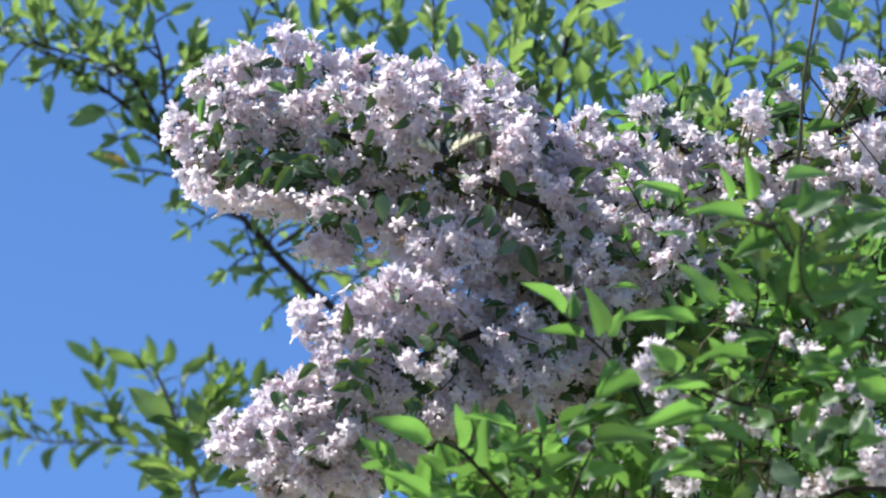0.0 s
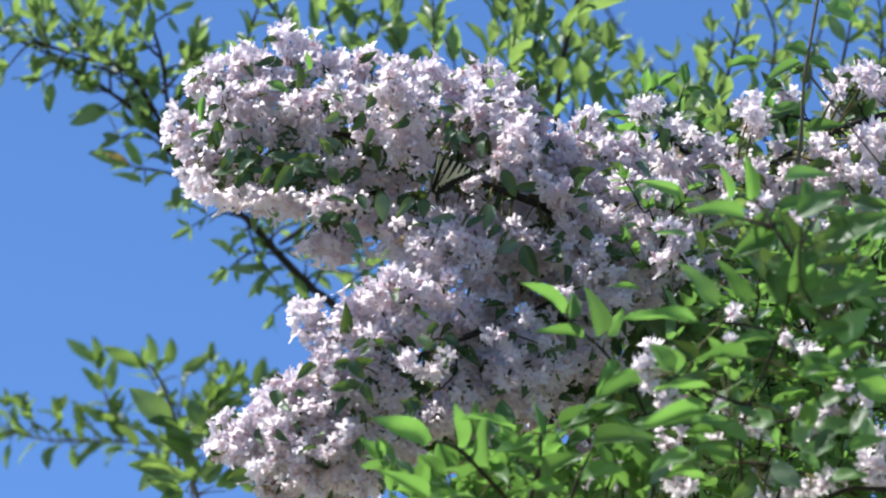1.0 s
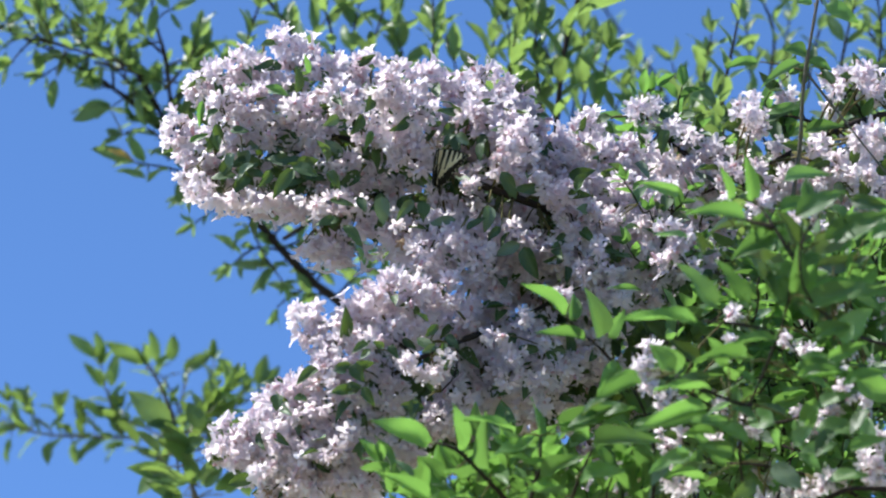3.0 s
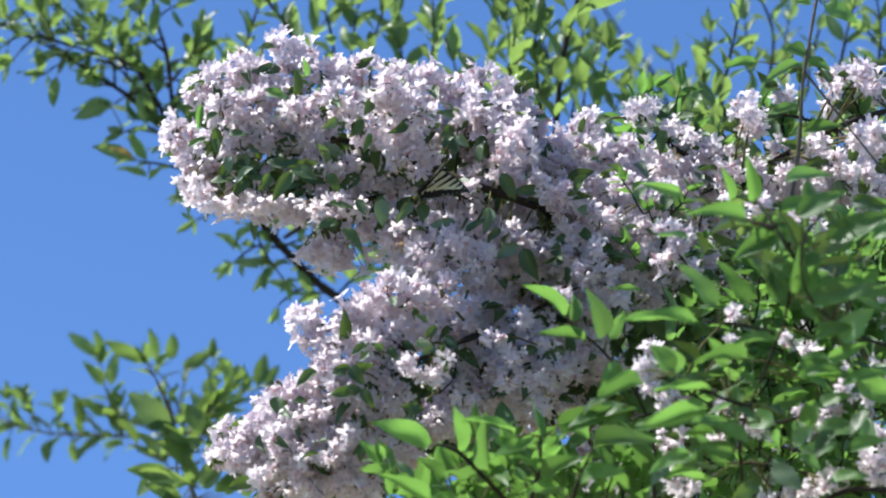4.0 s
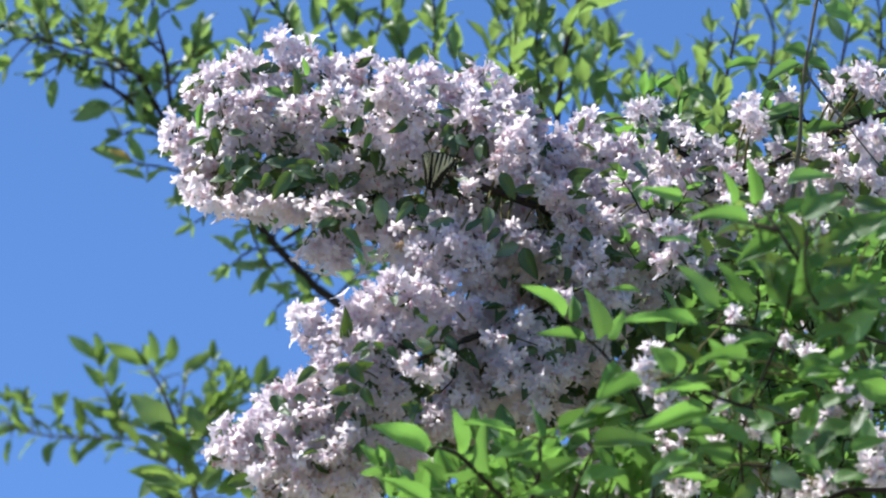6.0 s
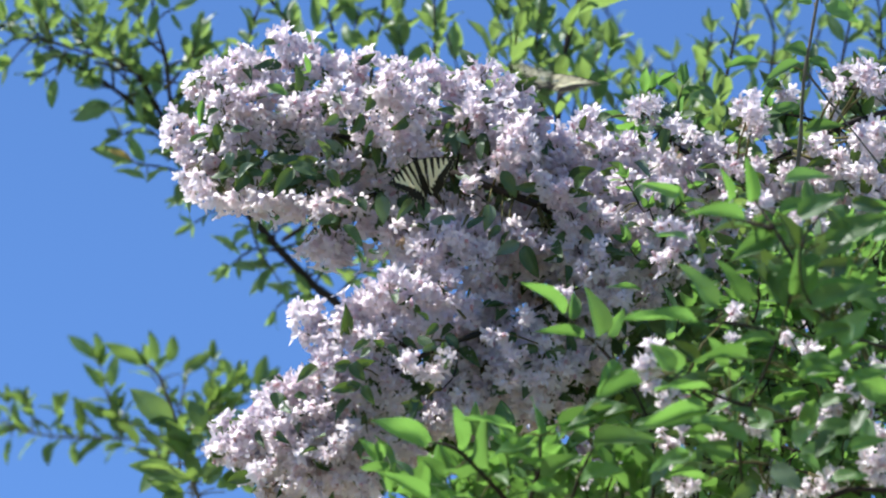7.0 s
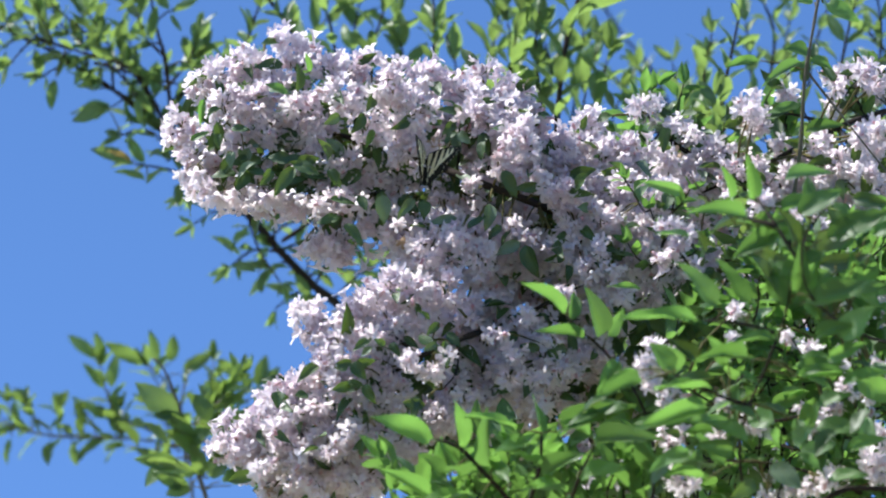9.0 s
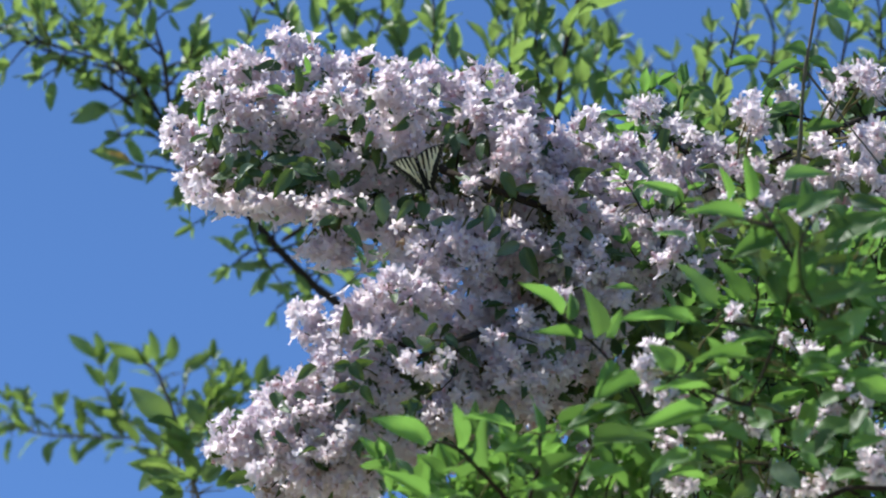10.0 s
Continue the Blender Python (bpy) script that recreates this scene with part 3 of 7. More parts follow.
heads = [(-0.1216, 0.084, 0.06), (-0.0977, 0.093, 0.06), (-0.0728, 0.077, 0.05), (-0.086, 0.0555, 0.05), (-0.0503, 0.0665, 0.03), (-0.0561, 0.0436, 0.05), (-0.1099, 0.0472, 0.05), (-0.1335, 0.065, 0.06), (0.0006, 0.0533, 0.03), (0.0215, 0.0393, 0.06), (0.0096, 0.0636, 0.02), (0.0573, 0.0293, 0.05), (0.0287, 0.0233, 0.05), (-0.1573, 0.084, 0.06), (-0.1934, 0.0842, 0.05)]
for h in heads:
    bough_a.cluster(h, 0.014, (h[0], h[1] + 0.015, h[2] - 0.01), 1.1, 1)
bough_a.backing((-0.0024, 0.1302, -0), (0.0639, 0.1061, -0), 24, 0.032, 0.03, LEAF_BLOOM_AND_SHADE, 0.018, 0.03)
bough_a.backing((-0.2181, 0.0905, 0.03), (-0.0144, 0.0606, 0.02), 24, 0.03, 0.02, LEAF_BLOOM_AND_SHADE, 0.02, 0.034)
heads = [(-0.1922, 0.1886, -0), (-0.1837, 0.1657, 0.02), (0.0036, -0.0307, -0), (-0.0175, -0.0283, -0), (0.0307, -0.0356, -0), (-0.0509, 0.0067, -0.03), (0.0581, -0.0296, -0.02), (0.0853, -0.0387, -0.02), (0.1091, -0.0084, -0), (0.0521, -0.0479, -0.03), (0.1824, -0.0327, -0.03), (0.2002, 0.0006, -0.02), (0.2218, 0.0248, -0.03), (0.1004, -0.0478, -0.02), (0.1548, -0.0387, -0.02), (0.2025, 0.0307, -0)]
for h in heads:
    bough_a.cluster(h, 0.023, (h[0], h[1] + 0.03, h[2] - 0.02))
bough_a.backing((-0.2518, 0.1374, -0.05), (0.1983, 0.0249, -0.05), 380, 0.055, 0.035, LEAF_BLOOM_AND_SHADE, 0.02, 0.036)
for root, tip in (((-0.1422, 0.2055, -0), (-0.138, 0.2284, -0)), ((-0.0265, 0.1844, -0), (-0.0096, 0.2031, -0)), ((-0.1654, 0.2119, -0.01), (-0.1696, 0.2312, -0.01)), ((0.0398, 0.1844, -0), (0.053, 0.1983, -0)), ((0.0699, 0.1633, -0), (0.0928, 0.1693, -0)), ((-0.2736, 0.1241, -0), (-0.2929, 0.1392, -0)), ((-0.2736, 0.1151, -0), (-0.2965, 0.1139, -0)), ((-0.1109, 0.0066, -0), (-0.1169, -0.0223, -0)), ((-0.129, 0.0036, -0), (-0.1338, -0.0187, -0))):
    bough_a.bell(root, tip)
heads = [(0.1995, -0.022, 0.08), (0.2117, 0.0065, 0.07), (0.2185, -0.0472, 0.05), (0.2185, 0.0424, 0.05), (0.1943, 0.0661, 0.06)]
for h in heads:
    bough_a.cluster(h, 0.020, (h[0], h[1] + 0.01, h[2] - 0.04))
for path in ([(-0.0719, 0.1097, 0.03), (-0.07, 0.1382, 0.04), (-0.0716, 0.1737, 0.05)], [(-0.0923, 0.1169, 0.03), (-0.0945, 0.1292, 0.04), (-0.0925, 0.1469, 0.05)], [(0.0144, 0.0845, 0.03), (0.0167, 0.1081, 0.05), (0.0161, 0.1347, 0.06)], [(0.0467, 0.0677, 0.03), (0.049, 0.1081, 0.05), (0.0472, 0.1528, 0.05)], [(0.0443, 0.0653, 0.03), (0.0287, 0.0531, 0.05), (0.0131, 0.0471, 0.06)], [(0.0287, 0.0531, 0.05), (0.0226, 0.0566, 0.06), (0.0167, 0.0548, 0.06)]):
    bough_a.twig(path, 0.0013, 0.0008, 5)
for h, r in (((0.0364, 0.084, 0.06), 0.012), ((0.0573, 0.0734, 0.05), 0.013), ((0.0722, 0.0931, 0.05), 0.015), ((0.0842, 0.0722, 0.05), 0.014), ((0.0573, 0.1069, 0.05), 0.014), ((0.0872, 0.0513, 0.05), 0.012), ((-0.0083, 0.0572, 0.06), 0.012), ((0.0036, 0.053, 0.06), 0.009), ((-0.1216, 0.0572, 0.06), 0.014), ((-0.1007, 0.0632, 0.06), 0.012), ((-0.1335, 0.09, 0.06), 0.013), ((0.0454, 0.0472, 0.05), 0.012), ((0.0693, 0.0394, 0.05), 0.012)):
    bough_a.cluster(h, r, (h[0] + 0.004, h[1] + 0.012, h[2] - 0.03), 1.0, 0)
for h, r in (((0.0714, 0.1157, 0.11), 0.015), ((0.0891, 0.1057, 0.11), 0.015), ((0.0834, 0.1278, 0.1), 0.014), ((0.0627, 0.0893, 0.1), 0.012), ((-0.1088, 0.0526, 0.1), 0.013), ((-0.1313, 0.0467, 0.1), 0.013), ((-0.0911, 0.0467, 0.1), 0.012)):
    bough_a.cluster(h, r, (h[0] + 0.004, h[1] + 0.008, h[2] - 0.05), 1.0, 0)
for at, count in (((-0.205, 0.0852, 0.06), 4), ((-0.157, 0.0851, 0.07), 5), ((-0.1424, 0.0733, 0.06), 3), ((-0.1186, 0.081, 0.06), 4), ((-0.2318, 0.1287, 0.06), 3), ((-0.211, 0.1031, 0.06), 3), ((-0.0977, 0.1347, 0.06), 3), ((-0.0799, 0.1496, 0.06), 3), ((-0.0501, 0.1406, 0.06), 4), ((0.0095, 0.1347, 0.06), 3), ((0.0304, 0.1406, 0.06), 3), ((0.0721, 0.0661, 0.06), 3), ((0.1287, 0.0364, 0.06), 3)):
    bough_a.tuft(at, count, 0.026, 0.3, LEAF_BLOOM_AND_SHADE)
# broad leaves under the heads, shade in their dark colour; a few coloured sun-bright
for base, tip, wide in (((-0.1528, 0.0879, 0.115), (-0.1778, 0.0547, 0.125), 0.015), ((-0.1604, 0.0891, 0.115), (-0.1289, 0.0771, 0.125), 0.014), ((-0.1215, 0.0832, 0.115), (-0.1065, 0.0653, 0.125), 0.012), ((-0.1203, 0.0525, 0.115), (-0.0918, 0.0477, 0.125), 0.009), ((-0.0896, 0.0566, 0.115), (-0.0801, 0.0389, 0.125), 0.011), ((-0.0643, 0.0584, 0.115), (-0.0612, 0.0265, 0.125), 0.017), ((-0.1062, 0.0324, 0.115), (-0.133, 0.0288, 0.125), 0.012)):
    bough_a.leaf(base, tip, wide, 0, LEAF_BLOOM_AND_SHADE)
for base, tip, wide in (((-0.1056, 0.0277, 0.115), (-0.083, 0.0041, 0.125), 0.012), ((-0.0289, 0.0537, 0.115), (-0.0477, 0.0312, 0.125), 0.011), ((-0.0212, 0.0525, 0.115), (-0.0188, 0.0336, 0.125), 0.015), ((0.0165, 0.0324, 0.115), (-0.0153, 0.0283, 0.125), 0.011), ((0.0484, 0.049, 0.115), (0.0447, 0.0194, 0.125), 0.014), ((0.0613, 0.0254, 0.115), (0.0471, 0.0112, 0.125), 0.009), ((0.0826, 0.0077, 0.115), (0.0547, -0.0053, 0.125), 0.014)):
    bough_a.leaf(base, tip, wide, -13, LEAF_BLOOM_AND_SHADE)
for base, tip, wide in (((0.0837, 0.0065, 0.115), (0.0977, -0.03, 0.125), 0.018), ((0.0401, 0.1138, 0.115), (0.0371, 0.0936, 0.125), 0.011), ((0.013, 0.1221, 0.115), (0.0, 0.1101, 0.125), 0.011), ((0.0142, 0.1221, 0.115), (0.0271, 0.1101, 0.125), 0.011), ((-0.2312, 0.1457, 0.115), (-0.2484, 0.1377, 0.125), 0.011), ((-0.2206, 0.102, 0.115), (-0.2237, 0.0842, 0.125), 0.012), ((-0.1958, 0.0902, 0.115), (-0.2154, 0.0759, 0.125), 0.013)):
    bough_a.leaf(base, tip, wide, 26, LEAF_BLOOM_AND_SHADE)
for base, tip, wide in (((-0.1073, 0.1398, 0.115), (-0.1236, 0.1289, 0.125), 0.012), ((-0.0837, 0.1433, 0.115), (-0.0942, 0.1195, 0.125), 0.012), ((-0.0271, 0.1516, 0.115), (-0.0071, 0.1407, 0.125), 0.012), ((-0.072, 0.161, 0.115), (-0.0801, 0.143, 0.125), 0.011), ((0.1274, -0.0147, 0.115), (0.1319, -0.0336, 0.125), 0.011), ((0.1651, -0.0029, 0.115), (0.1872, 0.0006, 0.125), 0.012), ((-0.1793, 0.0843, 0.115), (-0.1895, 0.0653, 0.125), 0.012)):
    bough_a.leaf(base, tip, wide, -39, LEAF_BLOOM_AND_SHADE)
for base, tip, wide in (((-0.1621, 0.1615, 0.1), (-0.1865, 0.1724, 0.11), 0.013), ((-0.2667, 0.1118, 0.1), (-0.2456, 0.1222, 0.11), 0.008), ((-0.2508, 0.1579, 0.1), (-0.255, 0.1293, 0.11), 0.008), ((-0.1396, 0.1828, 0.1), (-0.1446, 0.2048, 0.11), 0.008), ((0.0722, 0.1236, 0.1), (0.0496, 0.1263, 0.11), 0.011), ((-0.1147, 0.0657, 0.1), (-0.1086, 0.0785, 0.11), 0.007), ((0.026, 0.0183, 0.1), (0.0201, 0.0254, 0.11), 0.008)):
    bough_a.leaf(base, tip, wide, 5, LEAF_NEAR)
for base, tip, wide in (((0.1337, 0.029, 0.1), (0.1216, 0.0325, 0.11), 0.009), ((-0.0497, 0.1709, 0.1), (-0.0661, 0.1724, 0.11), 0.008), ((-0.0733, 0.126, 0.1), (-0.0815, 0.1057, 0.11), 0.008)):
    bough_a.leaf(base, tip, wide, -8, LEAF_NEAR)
for h, r in (((-0.0568, 0.1059, 0.1), 0.012), ((-0.0426, 0.0988, 0.1), 0.013), ((-0.0231, 0.094, 0.1), 0.013), ((-0.0118, 0.1023, 0.1), 0.012), ((-0.0331, 0.1082, 0.1), 0.014), ((-0.0473, 0.1153, 0.1), 0.014)):
    bough_a.cluster(h, r, (h[0], h[1] + 0.012, h[2] - 0.03), 1.1, 0)
for h, r in (((0.0717, 0.0835, 0.093), 0.014), ((0.0892, 0.0739, 0.105), 0.014), ((0.1067, 0.0643, 0.117), 0.013), ((0.123, 0.0538, 0.099), 0.014), ((0.0567, 0.0915, 0.111), 0.012), ((0.1297, 0.0385, 0.093), 0.014), ((0.1406, 0.023, 0.105), 0.015), ((0.0731, 0.023, 0.117), 0.012), ((0.0982, 0.0101, 0.099), 0.016), ((0.1186, -0.0018, 0.111), 0.016), ((0.1457, 0.003, 0.093), 0.016), ((0.1542, 0.0408, 0.105), 0.014)):
    bough_a.cluster(h, r, None, 1.1, 1)
for h, r in (((0.032, 0.0657, 0.093), 0.008), ((0.1335, 0.0597, 0.105), 0.014)):
    bough_a.cluster(h, r, None, 1.1, 1)
bough_a.twig([(0.2165, -0.0298, -0.05), (0.2279, -0.0054, 0.04), (0.2381, 0.0273, 0.08), (0.2435, 0.0687, 0.09)], 0.0024, 0.001)
bough_a.twig([(0.2279, -0.0054, 0.04), (0.2495, -0.0172, 0.09), (0.2638, -0.0349, 0.1)], 0.0016, 0.0008)
for h, r in (((0.2232, 0.041, 0.08), 0.012), ((0.2418, -0.0006, 0.09), 0.013), ((0.2165, -0.0018, 0.1), 0.013), ((0.255, -0.0184, 0.085), 0.011), ((0.2096, 0.0219, 0.095), 0.013), ((0.2363, 0.0635, 0.08), 0.012), ((0.2264, -0.0302, 0.09), 0.011), ((0.249, 0.0242, 0.1), 0.010)):
    bough_a.cluster(h, r, None, 1.1, 1)
for path in ([(0.2313, 0.0124, 0.1), (0.222, 0.0242, 0.11), (0.2157, 0.0418, 0.12)], [(0.2372, 0.0361, 0.1), (0.2485, 0.0478, 0.11), (0.2569, 0.0625, 0.12)], [(0.2165, -0.0172, 0.1), (0.2013, -0.0083, 0.11), (0.1921, 0.0065, 0.12)], [(0.2431, -0.0112, 0.1), (0.2603, -0.0053, 0.11), (0.2687, 0.0065, 0.12)], [(0.2046, 0.0479, 0.1), (0.1984, 0.0596, 0.11), (0.1891, 0.0713, 0.12)]):
    bough_a.shoot(path, 0.0012, 0.0007, 0.026, 0.012, LEAF_NEAR, 0.45, grown=True)
bough_a.twig([(0.2381, 0.0273, 0.08), (0.2282, 0.021, 0.17), (0.2329, 0.0063, 0.26), (0.2453, -0.0137, 0.3)], 0.0016, 0.0008)
for h, r in (((0.2331, 0.0006, 0.28), 0.012), ((0.2445, 0.0166, 0.28), 0.010), ((0.2194, -0.0154, 0.28), 0.011), ((0.2537, -0.0154, 0.28), 0.009), ((0.2274, 0.0223, 0.28), 0.011), ((0.2405, 0.0006, 0.28), 0.010)):
    bough_a.cluster(h, r, None, 1.2, 0)
# bells hanging under the bough
for at in ((-0.1961, 0.0709, 0.06), (-0.1752, 0.0661, 0.06), (-0.1561, 0.0691, 0.06), (-0.1424, 0.0602, 0.06), (-0.2199, 0.0691, 0.06), (-0.2407, 0.0769, 0.06), (-0.2586, 0.0888, 0.06), (-0.1245, 0.0304, 0.06), (-0.1096, 0.0256, 0.06), (-0.1347, 0.0232, 0.06), (-0.0989, 0.0137, 0.06)):
    bough_a.umbel(at, 9)
for at in ((-0.1156, 0.0125, 0.06), (-0.0858, 0.0471, 0.06), (-0.056, 0.0453, 0.06), (-0.0369, 0.0399, 0.06), (-0.0471, 0.0304, 0.06), (-0.0083, 0.0328, 0.06), (0.0066, 0.0268, 0.06), (0.0185, 0.059, 0.06), (0.0364, 0.0566, 0.06), (0.0572, 0.0483, 0.06), (0.0721, 0.0364, 0.06)):
    bough_a.umbel(at, 9)
for at in ((-0.0024, 0.059, 0.06), (0.087, 0.0292, 0.06), (0.1049, 0.0149, 0.06), (0.1287, 0.0089, 0.06), (0.1526, 0.003, 0.06), (0.1794, 0.0256, 0.06), (0.1645, 0.0387, 0.06), (0.1883, 0.0411, 0.06), (0.1198, 0.0304, 0.06), (0.0334, 0.0334, 0.06)):
    bough_a.umbel(at, 9)
bough_a.finish()

# lower bough
bough_b = Limb(shrub, "bough", (0.1314, -0.0724, -0.05), "dark bough with crowded pale pink flower heads", BARK, 5)
bough_b.twig([(0.5552, -0.1261, -0.28), (0.3537, -0.0869, -0.2), (0.2439, -0.0671, -0.12), (0.181, -0.0697, -0.08), (0.1306, -0.072, -0.02), (0.0689, -0.0796, 0.08), (0.0269, -0.0902, 0.15), (-0.0255, -0.1108, 0.2), (-0.0721, -0.1419, 0.19), (-0.1072, -0.1713, 0.18), (-0.1538, -0.2033, 0.18), (-0.207, -0.2333, 0.16)], 0.0052, 0.0014, 8)
bough_b.twig([(0.0689, -0.0796, 0.08), (0.1047, -0.0589, 0.07), (0.1292, -0.0473, 0.04), (0.1543, -0.0356, -0)], 0.002, 0.001)
bough_b.twig([(-0.0255, -0.1108, 0.2), (-0.0488, -0.0924, 0.19), (-0.0839, -0.081, 0.18), (-0.1307, -0.0753, 0.17)], 0.002, 0.001)
bough_b.twig([(0.0151, -0.0955, 0.18), (0.0122, -0.1271, 0.2), (-0.0023, -0.1437, 0.23)], 0.001, 0.0007)
heads = [(-0.1395, -0.0706, 0.17), (-0.1293, -0.0926, 0.18), (-0.1002, -0.0705, 0.18), (-0.0722, -0.053, 0.18), (-0.0501, -0.0414, 0.18), (-0.0245, -0.046, 0.18), (0.0035, -0.0414, 0.17), (-0.1056, -0.105, 0.2), (-0.0778, -0.0923, 0.2), (-0.1291, -0.1273, 0.19), (-0.1468, -0.145, 0.18)]
for h in heads:
    bough_b.cluster(h, 0.0235, (h[0] + 0.02, h[1] - 0.03, h[2] - 0.01))
heads = [(-0.1066, -0.1384, 0.21), (-0.1759, -0.1596, 0.18), (-0.152, -0.1735, 0.2), (-0.1872, -0.1808, 0.19), (-0.2149, -0.1887, 0.18), (-0.2047, -0.2087, 0.19), (-0.1764, -0.2083, 0.2), (-0.2234, -0.2099, 0.16), (-0.1402, -0.1963, 0.21), (-0.1112, -0.1761, 0.21), (-0.0938, -0.2079, 0.21)]
for h in heads:
    bough_b.cluster(h, 0.0235, (h[0] + 0.02, h[1] - 0.02, h[2] - 0.01))
heads = [(-0.0776, -0.2299, 0.21), (-0.1068, -0.2327, 0.2), (-0.1404, -0.2373, 0.2), (-0.1759, -0.2452, 0.18), (-0.0592, -0.2025, 0.2), (-0.0419, -0.2091, 0.18), (-0.0534, -0.1213, 0.2), (-0.0488, -0.0866, 0.19), (-0.0256, -0.0751, 0.18), (-0.1538, -0.2615, 0.18), (-0.1072, -0.2674, 0.18)]
for h in heads:
    bough_b.cluster(h, 0.022, (h[0] + 0.02, h[1] + 0.02, h[2] - 0.01))
heads = [(0.0282, -0.07, 0.13), (0.0568, -0.0615, 0.1), (0.0242, -0.1173, 0.12), (0.0459, -0.1229, 0.13), (0.0685, -0.0968, 0.11), (0.0924, -0.1179, 0.09), (0.0685, -0.147, 0.11), (0.1061, -0.0828, 0.06), (0.04, -0.1523, 0.13), (0.0094, -0.1462, 0.14), (0.1108, -0.1424, 0.06)]
for h in heads:
    bough_b.cluster(h, 0.023, (h[0], h[1] + 0.03, h[2] - 0.01))
heads = [(0.1294, -0.1073, 0.03), (0.0868, -0.1778, 0.07), (0.0509, -0.1798, 0.1), (0.1362, -0.1711, -0), (0.1543, -0.0868, -0), (0.1422, -0.0597, -0), (-0.0023, -0.1748, 0.16), (0.1609, -0.1264, -0.02), (-0.0258, -0.1869, 0.15), (0.1679, -0.1697, -0.05)]
for h in heads:
    bough_b.cluster(h, 0.023, (h[0], h[1] + 0.03, h[2] - 0.02))
for i in range(80):
    t = i / 79
    h = Vector((-0.1875, -0.1964, 0.05)).lerp(Vector((0.1639, -0.0918, -0.12)), t) + Vector((0.01, bough_b.rng.uniform(-0.09, 0.035), bough_b.rng.uniform(-0.05, 0.03)))
    bough_b.cluster(h, 0.024, None, 0.9, 2)
for base, tip, wide in (((-0.0741, -0.2034, 0.25), (-0.054, -0.2236, 0.25), 0.016), ((-0.0943, -0.1144, 0.25), (-0.0797, -0.1314, 0.26), 0.018), ((-0.1696, -0.1437, 0.23), (-0.1704, -0.1607, 0.24), 0.018), ((-0.0081, -0.1434, 0.24), (-0.0224, -0.1259, 0.25), 0.014), ((-0.1376, -0.1491, 0.24), (-0.1517, -0.1488, 0.25), 0.016), ((-0.0138, -0.1, 0.25), (-0.0253, -0.0858, 0.24), 0.018)):
    bough_b.leaf(base, tip, wide * 0.8, 10, LEAF_BLOOM_AND_SHADE)
for i in range(60):
    t = bough_b.rng.random()
    b = Vector((-0.1754, -0.1956, 0.23)).lerp(Vector((0.1287, -0.0947, 0.06)), t) + Vector((0, bough_b.rng.uniform(-0.05, 0.04), bough_b.rng.uniform(-0.05, 0.02)))
    size = bough_b.rng.uniform(0.018, 0.034)
    bough_b.leaf(b, b + Vector((bough_b.rng.gauss(0, 1), bough_b.rng.gauss(-0.5, 0.8), bough_b.rng.gauss(0, 0.6))).normalized() * size, size * 0.4, bough_b.rng.uniform(-50, 50), LEAF_BLOOM_AND_SHADE)
heads = [(-0.0832, -0.1497, 0.22), (-0.0574, -0.1631, 0.2), (-0.1297, -0.1627, 0.21), (-0.1648, -0.1921, 0.2), (-0.0822, -0.1848, 0.21), (-0.1286, -0.2207, 0.21), (-0.0458, -0.1474, 0.2), (-0.1121, -0.2017, 0.22), (-0.1942, -0.2262, 0.19), (-0.1535, -0.1506, 0.19), (-0.0836, -0.1155, 0.2), (-0.1184, -0.1155, 0.2)]
for h in heads:
    bough_b.cluster(h, 0.019, (h[0], h[1] + 0.01, h[2] - 0.03))
heads = [(0.1817, -0.0469, 0.08), (0.1632, -0.0586, 0.1), (0.1846, -0.0736, 0.08), (0.0507, -0.1467, 0.12), (0.0857, -0.155, 0.14), (0.1155, -0.1526, 0.12), (0.0681, -0.1227, 0.14), (0.1033, -0.1168, 0.14), (0.0342, -0.1644, 0.12), (0.1332, -0.1231, 0.12), (0.0006, -0.1649, 0.14), (0.1573, -0.1, 0.1), (0.1757, -0.1241, 0.08), (0.086, -0.0937, 0.12)]
for h in heads:
    bough_b.cluster(h, 0.020, (h[0], h[1] + 0.02, h[2] - 0.04))
bough_b.backing((-0.1975, -0.2123, 0.1), (0.1679, -0.0967, -0.05), 380, 0.06, 0.035, LEAF_BLOOM_AND_SHADE, 0.02, 0.036)
for root, tip in (((-0.1307, -0.0782, 0.17), (-0.1453, -0.0624, 0.17)), ((-0.1307, -0.087, 0.17), (-0.1529, -0.087, 0.17)), ((-0.0955, -0.0635, 0.18), (-0.1043, -0.046, 0.18)), ((-0.0548, -0.0402, 0.18), (-0.0577, -0.0227, 0.18)), ((-0.2149, -0.1858, 0.18), (-0.2266, -0.173, 0.18))):
    bough_b.bell(root, tip)
for at, count in (((-0.0684, -0.0971, 0.25), 4), ((-0.008, -0.0971, 0.25), 4), ((-0.0874, -0.1201, 0.25), 3), ((-0.0914, -0.1431, 0.25), 4), ((-0.0167, -0.1517, 0.25), 3), ((-0.0052, -0.0773, 0.23), 3), ((-0.077, -0.1862, 0.25), 3), ((0.1027, -0.0986, 0.17), 3)):
    bough_b.tuft(at, count, 0.022, 0.2, LEAF_BLOOM_AND_SHADE)
